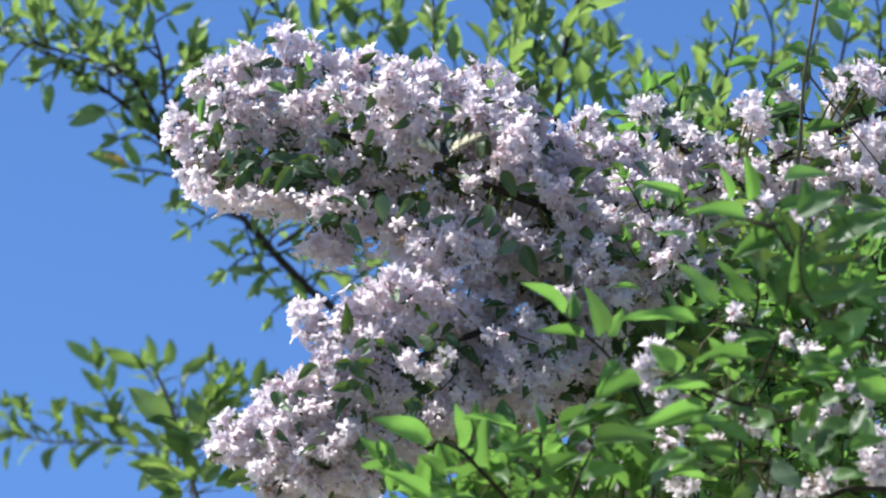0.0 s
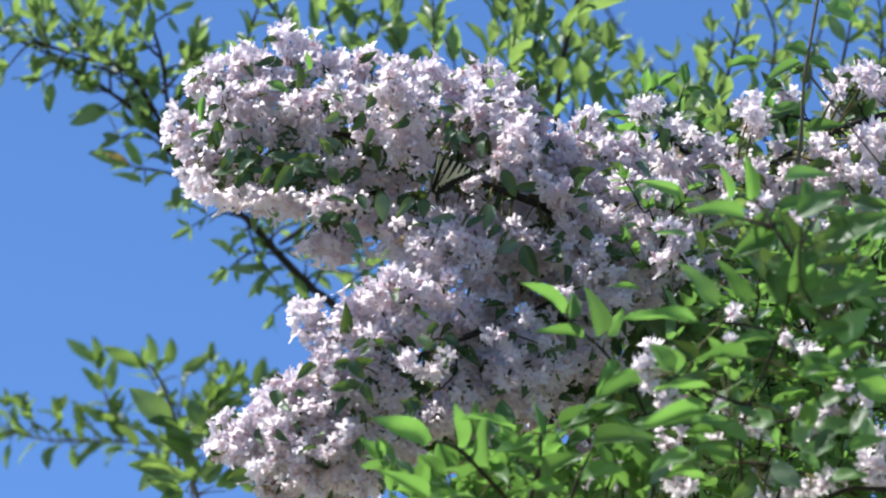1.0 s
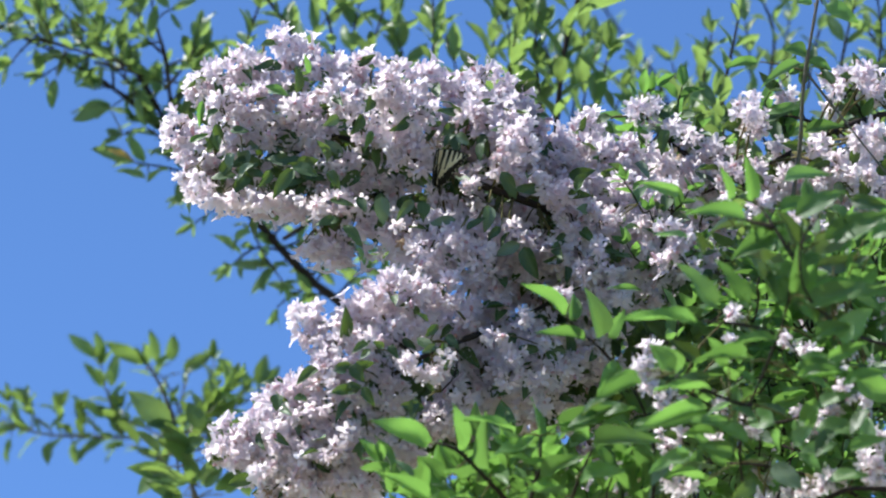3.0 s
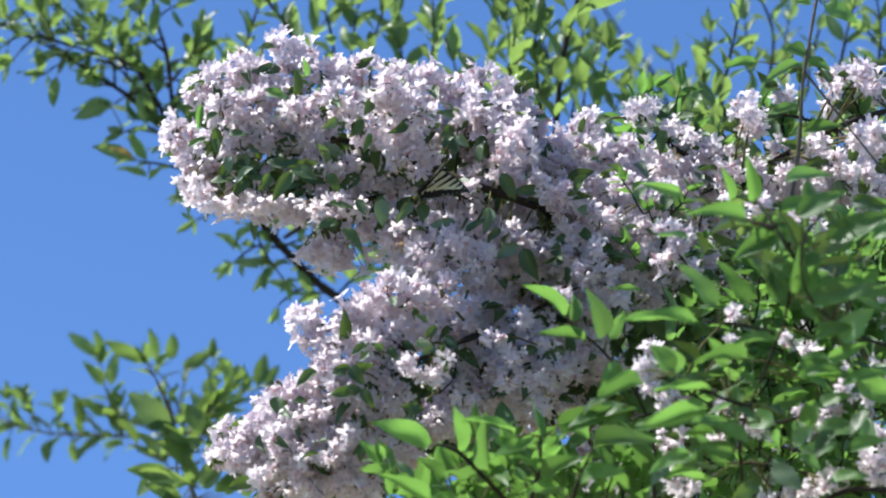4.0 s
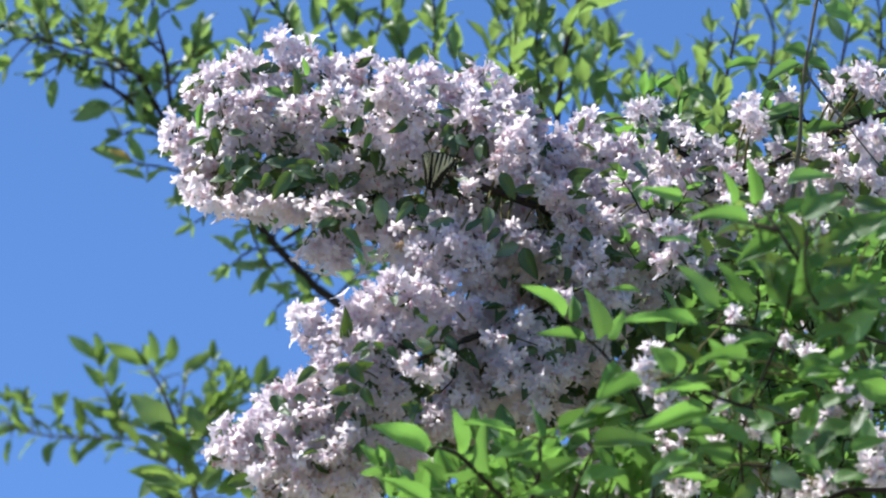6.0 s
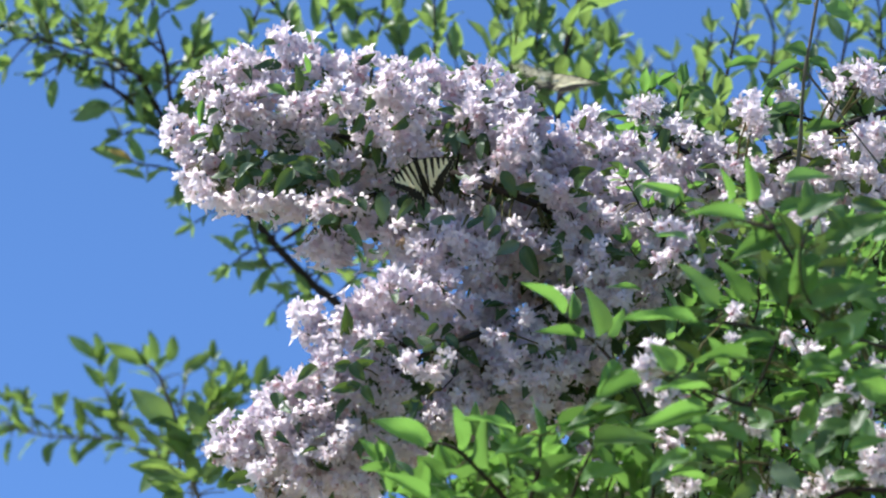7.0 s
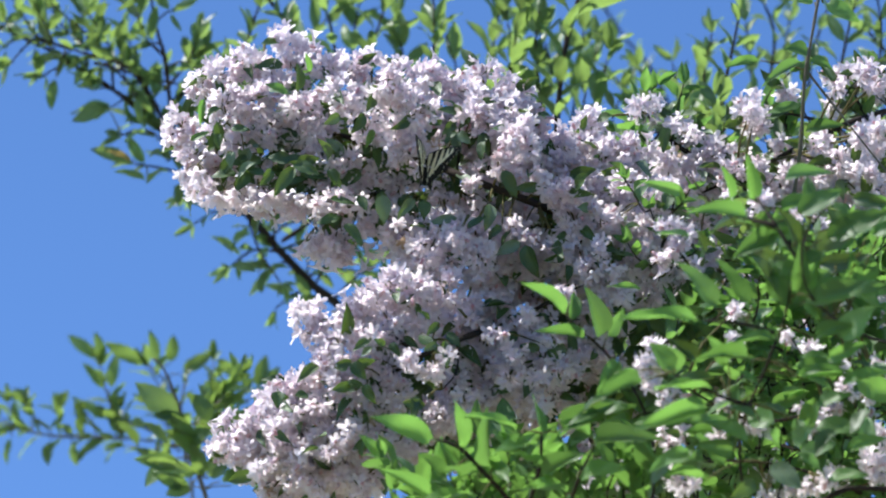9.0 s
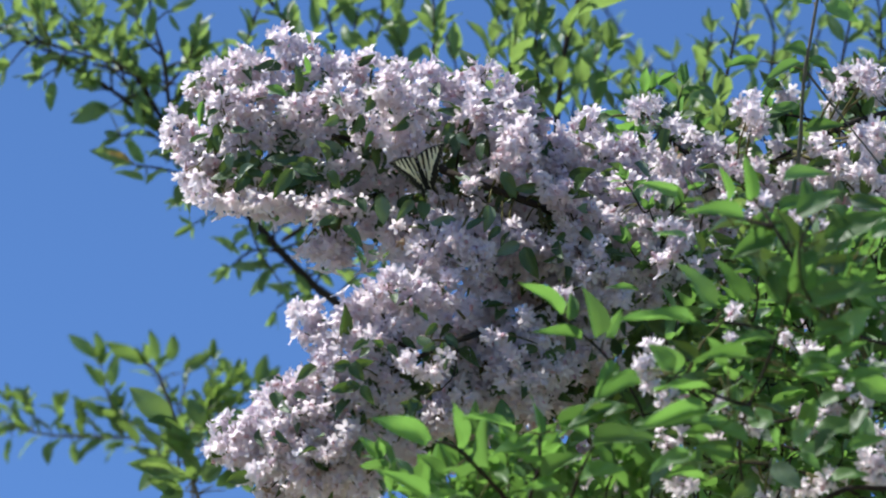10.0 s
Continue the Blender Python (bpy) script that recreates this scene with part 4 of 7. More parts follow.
for h, r in (((0.0557, -0.0865, 0.2), 0.013), ((0.076, -0.1097, 0.2), 0.014), ((0.0673, -0.1329, 0.2), 0.012), ((0.0936, -0.1331, 0.19), 0.013), ((0.0821, -0.0693, 0.18), 0.013), ((0.1113, -0.0926, 0.18), 0.013), ((0.1171, -0.1247, 0.18), 0.013), ((0.0208, -0.1555, 0.22), 0.013), ((-0.0138, -0.1259, 0.25), 0.013), ((-0.0368, -0.1144, 0.25), 0.013), ((0.15, -0.0228, 0.15), 0.014), ((0.1734, -0.0228, 0.15), 0.014), ((0.1646, 0.0006, 0.15), 0.013), ((0.1851, -0.0463, 0.15), 0.013), ((0.1263, -0.0462, 0.16), 0.013), ((0.0994, -0.1622, 0.19), 0.012), ((0.0034, -0.1144, 0.25), 0.011)):
    bough_b.cluster(h, r, (h[0] + 0.004, h[1] + 0.008, h[2] - 0.06), 1.0, 0)
for h in ((-0.0561, -0.071, 0.05), (-0.0322, -0.0621, 0.05), (-0.0113, -0.071, 0.05), (-0.077, -0.071, 0.05), (-0.0977, -0.0828, 0.06), (0.0705, -0.045, -0.05), (0.0523, -0.0359, -0.05), (-0.0382, -0.083, 0.05), (-0.056, -0.0947, 0.06)):
    bough_b.cluster(h, 0.022, None, 1.0, 1)
for at in ((-0.049, -0.1873, 0.17), (-0.0303, -0.1908, 0.17), (-0.0957, -0.2095, 0.17), (-0.084, -0.2165, 0.17), (-0.0695, -0.2066, 0.17), (-0.1132, -0.2241, 0.17), (-0.1307, -0.23, 0.17), (-0.0549, -0.2037, 0.17)):
    bough_b.umbel(at, 9)
for h, r in (((-0.164, -0.2015, 0.225), 0.016), ((-0.1406, -0.2127, 0.235), 0.016), ((-0.1174, -0.2065, 0.245), 0.015), ((-0.1523, -0.2314, 0.23), 0.016), ((-0.129, -0.2424, 0.24), 0.015), ((-0.1063, -0.235, 0.225), 0.015), ((-0.083, -0.2461, 0.235), 0.014), ((-0.1852, -0.2249, 0.245), 0.014), ((-0.1754, -0.184, 0.23), 0.014), ((-0.0944, -0.1837, 0.24), 0.012)):
    bough_b.cluster(h, r, None, 1.1, 1)
for h, r in (((-0.0083, -0.0587, 0.09), 0.018), ((0.0094, -0.0655, 0.11), 0.018), ((0.0282, -0.0712, 0.13), 0.018), ((-0.0142, -0.0869, 0.1), 0.018), ((0.0094, -0.0949, 0.12), 0.017), ((0.0344, -0.0966, 0.09), 0.017), ((0.0519, -0.0821, 0.11), 0.018), ((-0.0318, -0.0935, 0.13), 0.016)):
    bough_b.cluster(h, r, None, 1.0, 1)
bough_b.finish()

# sprays farther along the shrub
bough_c = Limb(shrub, "bough", (0.5099, 0.0131, -0.2), "slender flowering bough among green leaves", BARK, 7)
bough_c.twig([(0.5397, -0.0183, -0.25), (0.4724, 0.0131, -0.2), (0.3939, 0.0502, -0.15), (0.3179, 0.0807, -0.12), (0.2553, 0.1111, -0.1), (0.2185, 0.1479, -0.1)], 0.006, 0.0012)
bough_c.twig([(0.5397, 0.0889, -0.25), (0.4849, 0.0662, -0.2), (0.4458, 0.1252, -0.18), (0.3815, 0.1493, -0.15), (0.3363, 0.1454, -0.12)], 0.004, 0.001)
bough_c.twig([(0.5224, 0.1631, -0.2), (0.4434, 0.14, -0.15), (0.3474, 0.0927, -0.1), (0.253, 0.0493, -0.05)], 0.003, 0.001)
for h, r in (((0.2197, 0.151, -0.1), 0.020), ((0.2504, 0.1393, -0.1), 0.013), ((0.2651, 0.1258, -0.1), 0.016), ((0.2923, 0.1033, -0.08), 0.022), ((0.274, 0.0862, -0.08), 0.022), ((0.2364, 0.0786, -0.06), 0.022), ((0.3118, 0.1, -0.1), 0.018), ((0.3363, 0.1528, -0.1), 0.019), ((0.3382, 0.1356, -0.1), 0.017), ((0.2421, 0.0359, -0.05), 0.018), ((0.2603, 0.0006, -0.05), 0.02), ((0.1596, 0.1382, -0.08), 0.014)):
    bough_c.cluster(h, r, None, 1.1, 2)
for h, r in (((0.2789, 0.0251, -0.08), 0.016), ((0.3671, 0.1103, -0.12), 0.016), ((0.3753, 0.174, -0.15), 0.014), ((0.3992, 0.0979, -0.12), 0.018), ((0.367, 0.0669, -0.1), 0.018), ((0.3918, 0.0745, -0.12), 0.016), ((0.4362, 0.1869, -0.2), 0.02), ((0.4662, 0.1943, -0.2), 0.022), ((0.4799, 0.1819, -0.2), 0.02), ((0.4682, 0.1245, -0.15), 0.022), ((0.4434, 0.1047, -0.15), 0.018), ((0.4546, 0.0807, -0.12), 0.022)):
    bough_c.cluster(h, r, None, 1.1, 2)
for h, r in (((0.4749, 0.0653, -0.12), 0.02), ((0.4287, 0.1569, -0.2), 0.013), ((0.3474, 0.0423, -0.1), 0.016), ((0.4149, 0.0301, -0.1), 0.014), ((0.3106, 0.0221, -0.1), 0.018), ((0.2246, -0.1252, -0.1), 0.018), ((0.2381, -0.1467, -0.1), 0.016), ((0.1571, -0.2461, -0.1), 0.02), ((0.2566, -0.2461, -0.1), 0.022), ((0.2636, -0.2027, -0.12), 0.018), ((0.3196, -0.0458, -0.15), 0.02), ((0.4099, -0.1993, -0.2), 0.016)):
    bough_c.cluster(h, r, None, 1.0, 2)
for h, r in (((0.4311, -0.2484, -0.15), 0.022), ((0.3889, -0.2626, -0.15), 0.02), ((0.4806, -0.1232, -0.15), 0.02), ((0.4037, -0.0681, -0.2), 0.022), ((0.4724, -0.065, -0.2), 0.022), ((0.3412, -0.2556, -0.2), 0.02), ((0.3758, -0.1885, -0.25), 0.014), ((0.1895, -0.1976, -0.15), 0.022), ((0.207, -0.0733, -0.12), 0.022), ((0.2008, -0.0179, -0.12), 0.022), ((0.2453, -0.0489, -0.15), 0.022), ((0.1957, -0.2471, -0.15), 0.02)):
    bough_c.cluster(h, r, None, 1.0, 2)
for i in range(26):
    b = Vector((0.2131, 0.0684, -0.12)).lerp(Vector((0.4849, 0.1131, -0.2)), bough_c.rng.random()) + Vector((0, bough_c.rng.uniform(-0.08, 0.05), 0))
    bough_c.shoot([b, b + Vector((-0.02, 0.03, 0.01)), b + Vector((bough_c.rng.uniform(-0.06, 0.02), 0.06, 0.01))], 0.0012, 0.0007, 0.034, 0.014, LEAF_BLOOM_AND_SHADE if i % 2 else LEAF_NEAR, grown=True)
bough_c.twig([(0.5119, -0.2965, 0.28), (0.3899, -0.2291, 0.38), (0.2891, -0.2095, 0.38), (0.1558, -0.2281, 0.34)], 0.002, 0.001)
bough_c.twig([(0.5119, -0.148, 0.28), (0.428, -0.14, 0.36), (0.3171, -0.1703, 0.38), (0.2162, -0.1227, 0.38)], 0.002, 0.001)
for h, r in (((0.2093, -0.1114, 0.385), 0.014), ((0.216, -0.131, 0.385), 0.011), ((0.1454, -0.2249, 0.35), 0.014), ((0.1882, -0.2158, 0.35), 0.009), ((0.2346, -0.2228, 0.37), 0.015), ((0.2419, -0.1858, 0.37), 0.010), ((0.314, -0.1763, 0.385), 0.009), ((0.3671, -0.174, 0.385), 0.011), ((0.3906, -0.2267, 0.385), 0.015), ((0.3727, -0.2289, 0.385), 0.011), ((0.3515, -0.2356, 0.385), 0.011), ((0.432, -0.2177, 0.385), 0.020), ((0.4259, -0.1981, 0.385), 0.011), ((0.4343, -0.117, 0.385), 0.011), ((0.3839, -0.1573, 0.385), 0.007), ((0.2832, -0.1533, 0.385), 0.006), ((0.2908, -0.0603, 0.35), 0.009)):
    bough_c.cluster(h, r * 0.9, None, 1.0, 1)
for h, r in (((0.3072, 0.0826, -0.04), 0.017), ((0.3381, 0.0858, -0.05), 0.015), ((0.3746, 0.0858, -0.05), 0.014), ((0.4085, 0.1156, -0.08), 0.015), ((0.4253, 0.0859, -0.06), 0.016), ((0.4745, 0.1156, -0.08), 0.017), ((0.3509, 0.0643, -0.04), 0.015), ((0.2412, 0.0945, -0.03), 0.018), ((0.2654, 0.0642, -0.03), 0.017), ((0.4002, 0.0645, -0.05), 0.015), ((0.4558, 0.0542, -0.06), 0.016), ((0.2226, 0.055, -0.02), 0.018), ((0.2456, 0.0187, -0.02), 0.017), ((0.2304, -0.0085, -0.02), 0.018)):
    bough_c.cluster(h, r, None, 1.1, 1)
for i in range(15):
    h = Vector((0.2018, -0.0845, 0.32)) + Vector((bough_c.rng.uniform(0, 0.25), bough_c.rng.uniform(-0.17, 0.0), bough_c.rng.uniform(-0.06, 0.06)))
    bough_c.cluster(h, bough_c.rng.uniform(0.007, 0.011), None, 1.2, 0)
for i in range(46):
    h = Vector((0.1694, -0.0178, -0.1)) + Vector((bough_c.rng.uniform(0, 0.32), bough_c.rng.uniform(-0.27, 0.0), bough_c.rng.uniform(-0.08, 0.06)))
    bough_c.cluster(h, bough_c.rng.uniform(0.016, 0.023), None, 1.0, 2)
for i in range(26):
    h = Vector((0.0281, -0.1951, -0.08)) + Vector((bough_c.rng.uniform(0, 0.2), bough_c.rng.uniform(-0.1, 0.0), bough_c.rng.uniform(-0.08, 0.06)))
    bough_c.cluster(h, bough_c.rng.uniform(0.016, 0.023), None, 1.0, 2)
for i in range(14):
    h = Vector((0.2124, 0.0865, -0.1)).lerp(Vector((0.4797, 0.0686, -0.14)), bough_c.rng.random()) + Vector((0, bough_c.rng.uniform(-0.05, 0.03), 0))
    bough_c.cluster(h, bough_c.rng.uniform(0.014, 0.02), None, 1.0, 1)
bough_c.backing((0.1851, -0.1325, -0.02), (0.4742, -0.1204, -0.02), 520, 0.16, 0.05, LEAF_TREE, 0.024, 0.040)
for at in ((0.2395, 0.0097, -0.02), (0.2528, 0.0139, -0.02), (0.2649, 0.0067, -0.02), (0.2456, -0.0024, -0.02), (0.3393, 0.0581, -0.02), (0.2274, 0.0067, -0.02), (0.2546, -0.0024, -0.02)):
    bough_c.umbel(at, 9)
for h, r in (((0.2914, 0.0488, 0.26), 0.010), ((0.3193, 0.045, 0.3), 0.012), ((0.3507, 0.0299, 0.34), 0.009), ((0.3817, 0.0263, 0.28), 0.010), ((0.3973, -0.0598, 0.3), 0.010), ((0.4111, -0.0683, 0.34), 0.011), ((0.4445, -0.0623, 0.28), 0.014)):
    bough_c.cluster(h, r, None, 1.1, 1)
for h, r in (((0.4347, 0.1888, -0.04), 0.014), ((0.4512, 0.1911, -0.02), 0.015), ((0.4646, 0.1814, 0.0), 0.014), ((0.4217, 0.1751, -0.03), 0.010), ((0.3266, 0.1485, -0.01), 0.017), ((0.3315, 0.1372, -0.04), 0.015), ((0.4452, 0.1216, -0.02), 0.014), ((0.4628, 0.1272, 0.0), 0.014), ((0.4217, 0.0976, -0.03), 0.013), ((0.4383, 0.0851, -0.01), 0.013), ((0.462, 0.0795, -0.04), 0.013), ((0.3968, 0.1095, -0.02), 0.010), ((0.2085, 0.1513, 0.0), 0.012), ((0.2218, 0.1545, -0.03), 0.010), ((0.2421, 0.1358, -0.01), 0.011), ((0.2616, 0.1245, -0.04), 0.011)):
    bough_c.cluster(h, r, None, 1.0, 1)
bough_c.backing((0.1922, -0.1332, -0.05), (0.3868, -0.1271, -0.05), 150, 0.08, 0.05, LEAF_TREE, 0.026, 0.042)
for h, r in (((0.2042, -0.0943, 0.4), 0.008), ((0.2006, -0.1161, 0.42), 0.012), ((0.2081, -0.1351, 0.44), 0.010), ((0.2205, -0.1526, 0.41), 0.009), ((0.228, -0.1464, 0.43), 0.008), ((0.1456, -0.2171, 0.4), 0.013), ((0.1867, -0.2106, 0.42), 0.009), ((0.1777, -0.2292, 0.44), 0.009), ((0.2317, -0.2222, 0.41), 0.010), ((0.239, -0.2324, 0.43), 0.010), ((0.2265, -0.2171, 0.4), 0.008)):
    bough_c.cluster(h, r, None, 1.2, 0)
for h, r in (((0.2879, -0.0887, 0.4), 0.006), ((0.3924, -0.1106, 0.42), 0.006), ((0.3963, -0.1351, 0.44), 0.006), ((0.3597, -0.1693, 0.41), 0.006), ((0.3832, -0.1658, 0.43), 0.007), ((0.3214, -0.2449, 0.4), 0.008), ((0.3646, -0.2329, 0.42), 0.010), ((0.3797, -0.2264, 0.44), 0.009), ((0.4321, -0.1832, 0.41), 0.014), ((0.4248, -0.2102, 0.43), 0.014), ((0.4162, -0.1445, 0.4), 0.006)):
    bough_c.cluster(h, r, None, 1.2, 0)
bough_c.finish()

# slender upright cane with a few leaves
cane = Limb(shrub, "cane", (0.3802, 0.097, -0), "slender grey cane with sparse leaves", BARK_GREY, 9)
cane.twig([(0.3696, 0.0248, -0.02), (0.3802, 0.1061, -0), (0.3837, 0.175, 0.01), (0.3922, 0.2292, 0.01), (0.4025, 0.2838, -0)], 0.0021, 0.0017)
cane.twig([(0.3856, 0.1901, 0.01), (0.4299, 0.1327, 0.02), (0.477, 0.0725, 0.03)], 0.0013, 0.001)
for base, tip, wide in (((0.3886, 0.2081, 0.01), (0.365, 0.2155, 0.02), 0.02), ((0.3856, 0.2003, 0.01), (0.3368, 0.1777, 0.02), 0.014), ((0.3874, 0.2021, 0.01), (0.4131, 0.1939, 0.02), 0.012), ((0.3381, 0.2007, -0), (0.3013, 0.1979, 0.01), 0.012), ((0.3825, 0.154, 0.01), (0.3428, 0.1447, 0.02), 0.014), ((0.4043, 0.2627, -0), (0.4427, 0.2472, 0.01), 0.02), ((0.3953, 0.2627, -0), (0.3772, 0.2657, -0), 0.01), ((0.3813, 0.1239, 0.01), (0.4239, 0.1357, 0.02), 0.015)):
    cane.leaf(base, tip, wide, 0, LEAF_NEAR)
cane.finish()

for top, r0, bend in (((0.5523, -0.2011, -0.25), 0.016, (0.12, -0.02)), ((0.5552, -0.1261, -0.28), 0.015, (0.05, 0.08)), ((0.5397, -0.0183, -0.25), 0.014, (0.2, 0.1)), ((0.5397, 0.0889, -0.25), 0.012, (0.25, 0.05)), ((0.5224, 0.1631, -0.2), 0.012, (0.28, -0.03)), ((0.3696, 0.0248, -0.02), 0.009, (0.16, 0.03))):
    stem(shrub, top, r0, 0.006, bend, BARK)

# ---- broad-leaved shrub close to the viewer ----
near = plant("leafy_shrub", 0.80, 4.35, "bushy green shrub with broad glossy leaves", "shrub")
near_low = Limb(near, "branch", (0.096, -0.2723, 0.51), "leafy green branch tip", BARK_SHADE, 11)
near_low.twig([(0.0802, -0.2849, 0.48), (0.0636, -0.246, 0.49), (0.0469, -0.2259, 0.51), (0.0142, -0.1928, 0.52), (-0.0076, -0.1857, 0.52)], 0.003, 0.0012)
near_low.twig([(0.0911, -0.2849, 0.48), (0.0851, -0.2406, 0.51), (0.0931, -0.2118, 0.52), (0.0942, -0.1792, 0.52)], 0.003, 0.0012)
near_low.twig([(0.1131, -0.2849, 0.48), (0.1288, -0.2286, 0.51), (0.1449, -0.1901, 0.52)], 0.003, 0.0012)
for base, tip, wide, roll in (((-0.0065, -0.1868, 0.52), (-0.0656, -0.1619, 0.58), 0.026, -20), ((0.0207, -0.1966, 0.52), (0.0119, -0.1478, 0.55), 0.022, 20), ((0.073, -0.1781, 0.52), (0.0258, -0.1511, 0.58), 0.016, 40), ((0.0458, -0.2166, 0.51), (0.0347, -0.1611, 0.54), 0.016, -50), ((0.0958, -0.1901, 0.52), (0.0877, -0.1408, 0.49), 0.015, 40), ((0.1095, -0.1781, 0.52), (0.1689, -0.1458, 0.58), 0.022, 10), ((0.0904, -0.1911, 0.52), (0.0556, -0.1785, 0.61), 0.018, 10), ((0.0338, -0.2243, 0.51), (0.0011, -0.2071, 0.58), 0.016, 50), ((0.0044, -0.221, 0.51), (-0.0216, -0.1975, 0.55), 0.02, -10)):
    near_low.leaf(base, tip, wide, roll)
for base, tip, wide, roll in (((-0.012, -0.2417, 0.51), (-0.0509, -0.2138, 0.55), 0.018, -20), ((0.036, -0.2417, 0.51), (-0.0237, -0.2286, 0.58), 0.016, 30), ((0.066, -0.2286, 0.51), (0.0364, -0.2089, 0.46), 0.02, 0), ((0.0958, -0.2282, 0.52), (0.1216, -0.1931, 0.58), 0.022, 0), ((0.0958, -0.2118, 0.52), (0.0651, -0.1931, 0.58), 0.018, 30), ((0.1421, -0.1901, 0.52), (0.1969, -0.1727, 0.58), 0.02, 0), ((0.1421, -0.1819, 0.52), (0.1169, -0.1645, 0.55), 0.018, 0), ((0.1285, -0.2227, 0.52), (0.1619, -0.2012, 0.58), 0.02, 0), ((0.1176, -0.2391, 0.52), (0.0839, -0.22, 0.58), 0.018, 20)):
    near_low.leaf(base, tip, wide, roll)
for i in range(16):
    b = Vector((-0.0466, -0.249, 0.43)).lerp(Vector((0.1919, -0.2268, 0.43)), i / 15) + Vector((0, near_low.rng.uniform(-0.02, 0.01), near_low.rng.uniform(-0.04, 0.04)))
    near_low.shoot([b + Vector((0, -0.03, 0)), b, b + Vector((near_low.rng.uniform(-0.03, 0.02), 0.03, 0.01))], 0.0014, 0.0008, 0.045, 0.013, LEAF_NEAR, grown=True)
near_low.backing((0.0035, -0.2315, 0.2), (0.2066, -0.2199, 0.2), 90, 0.04, 0.05, LEAF_NEAR, 0.03, 0.055)
near_low.finish()

near_tip = Limb(near, "branch", (0.1697, -0.1104, 0.43), "short shoot of bright young leaves", BARK_SHADE, 12)
near_tip.twig([(0.2038, -0.289, 0.41), (0.2094, -0.1999, 0.41), (0.1923, -0.1439, 0.42), (0.1586, -0.0993, 0.43), (0.1392, -0.0826, 0.43), (0.1226, -0.066, 0.43)], 0.002, 0.001)
for base, tip, wide, roll in (((0.122, -0.066, 0.43), (0.0895, -0.0302, 0.48), 0.016, 0), ((0.1558, -0.0893, 0.43), (0.1466, -0.0402, 0.46), 0.024, 10), ((0.1253, -0.0727, 0.43), (0.1348, -0.0395, 0.41), 0.016, 30), ((0.1431, -0.0893, 0.43), (0.0988, -0.0752, 0.48), 0.015, -10), ((0.1753, -0.1104, 0.43), (0.1526, -0.1367, 0.48), 0.016, 0), ((0.203, -0.0405, 0.29), (0.1678, -0.0363, 0.32), 0.01, 0), ((0.1614, -0.0882, 0.43), (0.1815, -0.0579, 0.41), 0.018, 50)):
    near_tip.leaf(base, tip, wide, roll)
near_tip.finish()

near_top = Limb(near, "branch", (0.3371, -0.0419, 0.65), "spreading branch of broad green leaves, some coloured dark for shade", BARK_SHADE, 13)
near_top.twig([(0.4969, -0.0993, 0.43), (0.4142, -0.0871, 0.49), (0.3451, -0.0472, 0.65), (0.3331, 0.0005, 0.67), (0.3463, 0.0269, 0.67), (0.3674, 0.0533, 0.67)], 0.0018, 0.001)
near_top.twig([(0.3371, -0.0207, 0.65), (0.3113, 0.0218, 0.64), (0.2945, 0.0486, 0.61)], 0.002, 0.001)
near_top.twig([(0.3113, 0.0218, 0.64), (0.2614, 0.0382, 0.58), (0.2333, 0.0709, 0.55)], 0.002, 0.001)
for base, tip, wide, roll in (((0.2884, 0.0271, 0.64), (0.2333, 0.0412, 0.67), 0.020, 0), ((0.3274, 0.0323, 0.66), (0.3685, 0.0562, 0.69), 0.022, 10), ((0.3166, 0.0327, 0.6), (0.3492, 0.0527, 0.63), 0.016, -20), ((0.3553, 0.0085, 0.62), (0.4145, 0.0376, 0.65), 0.025, 10), ((0.315, 0.0155, 0.6), (0.2757, -0.0037, 0.63), 0.021, -15), ((0.3299, -0.043, 0.64), (0.3336, 0.0016, 0.67), 0.018, 5), ((0.3325, -0.0526, 0.64), (0.4075, -0.0259, 0.67), 0.022, 0), ((0.3702, -0.0859, 0.62), (0.3991, -0.0541, 0.65), 0.027, 0), ((0.2419, 0.0127, 0.45), (0.2053, 0.0165, 0.48), 0.013, 20)):
    near_top.leaf(base, tip, wide, roll)
for base, tip, wide, roll in (((0.2986, 0.0443, 0.5), (0.2935, 0.0886, 0.53), 0.016, 0), ((0.2789, 0.0469, 0.46), (0.274, 0.0784, 0.49), 0.013, 10), ((0.2334, 0.0561, 0.42), (0.1967, 0.0646, 0.45), 0.013, -40), ((0.3259, 0.0662, 0.5), (0.3685, 0.0777, 0.53), 0.015, 0), ((0.3916, 0.0209, 0.6), (0.4195, 0.0303, 0.63), 0.017, 0)):
    near_top.leaf(base, tip, wide, roll)
# leaves in shade, given the dark bloom-leaf colour to paint it
for base, tip, wide, roll in (((0.3302, -0.008, 0.62), (0.3233, 0.0387, 0.65), 0.027, 50), ((0.3464, -0.0022, 0.58), (0.3945, 0.0251, 0.61), 0.023, 35), ((0.3867, 0.0492, 0.56), (0.423, 0.0413, 0.59), 0.016, 40), ((0.315, -0.0423, 0.6), (0.289, -0.0037, 0.63), 0.025, 25), ((0.2472, -0.0082, 0.5), (0.2484, 0.0179, 0.53), 0.016, 60), ((0.293, 0.0223, 0.52), (0.2555, 0.0271, 0.55), 0.017, 50), ((0.2592, 0.041, 0.5), (0.2391, 0.0527, 0.53), 0.015, 40), ((0.355, -0.0157, 0.55), (0.4013, -0.0075, 0.58), 0.019, 45), ((0.33, -0.0319, 0.56), (0.3038, 0.0005, 0.59), 0.021, -40)):
    near_top.leaf(base, tip, wide, roll, LEAF_BLOOM_AND_SHADE)
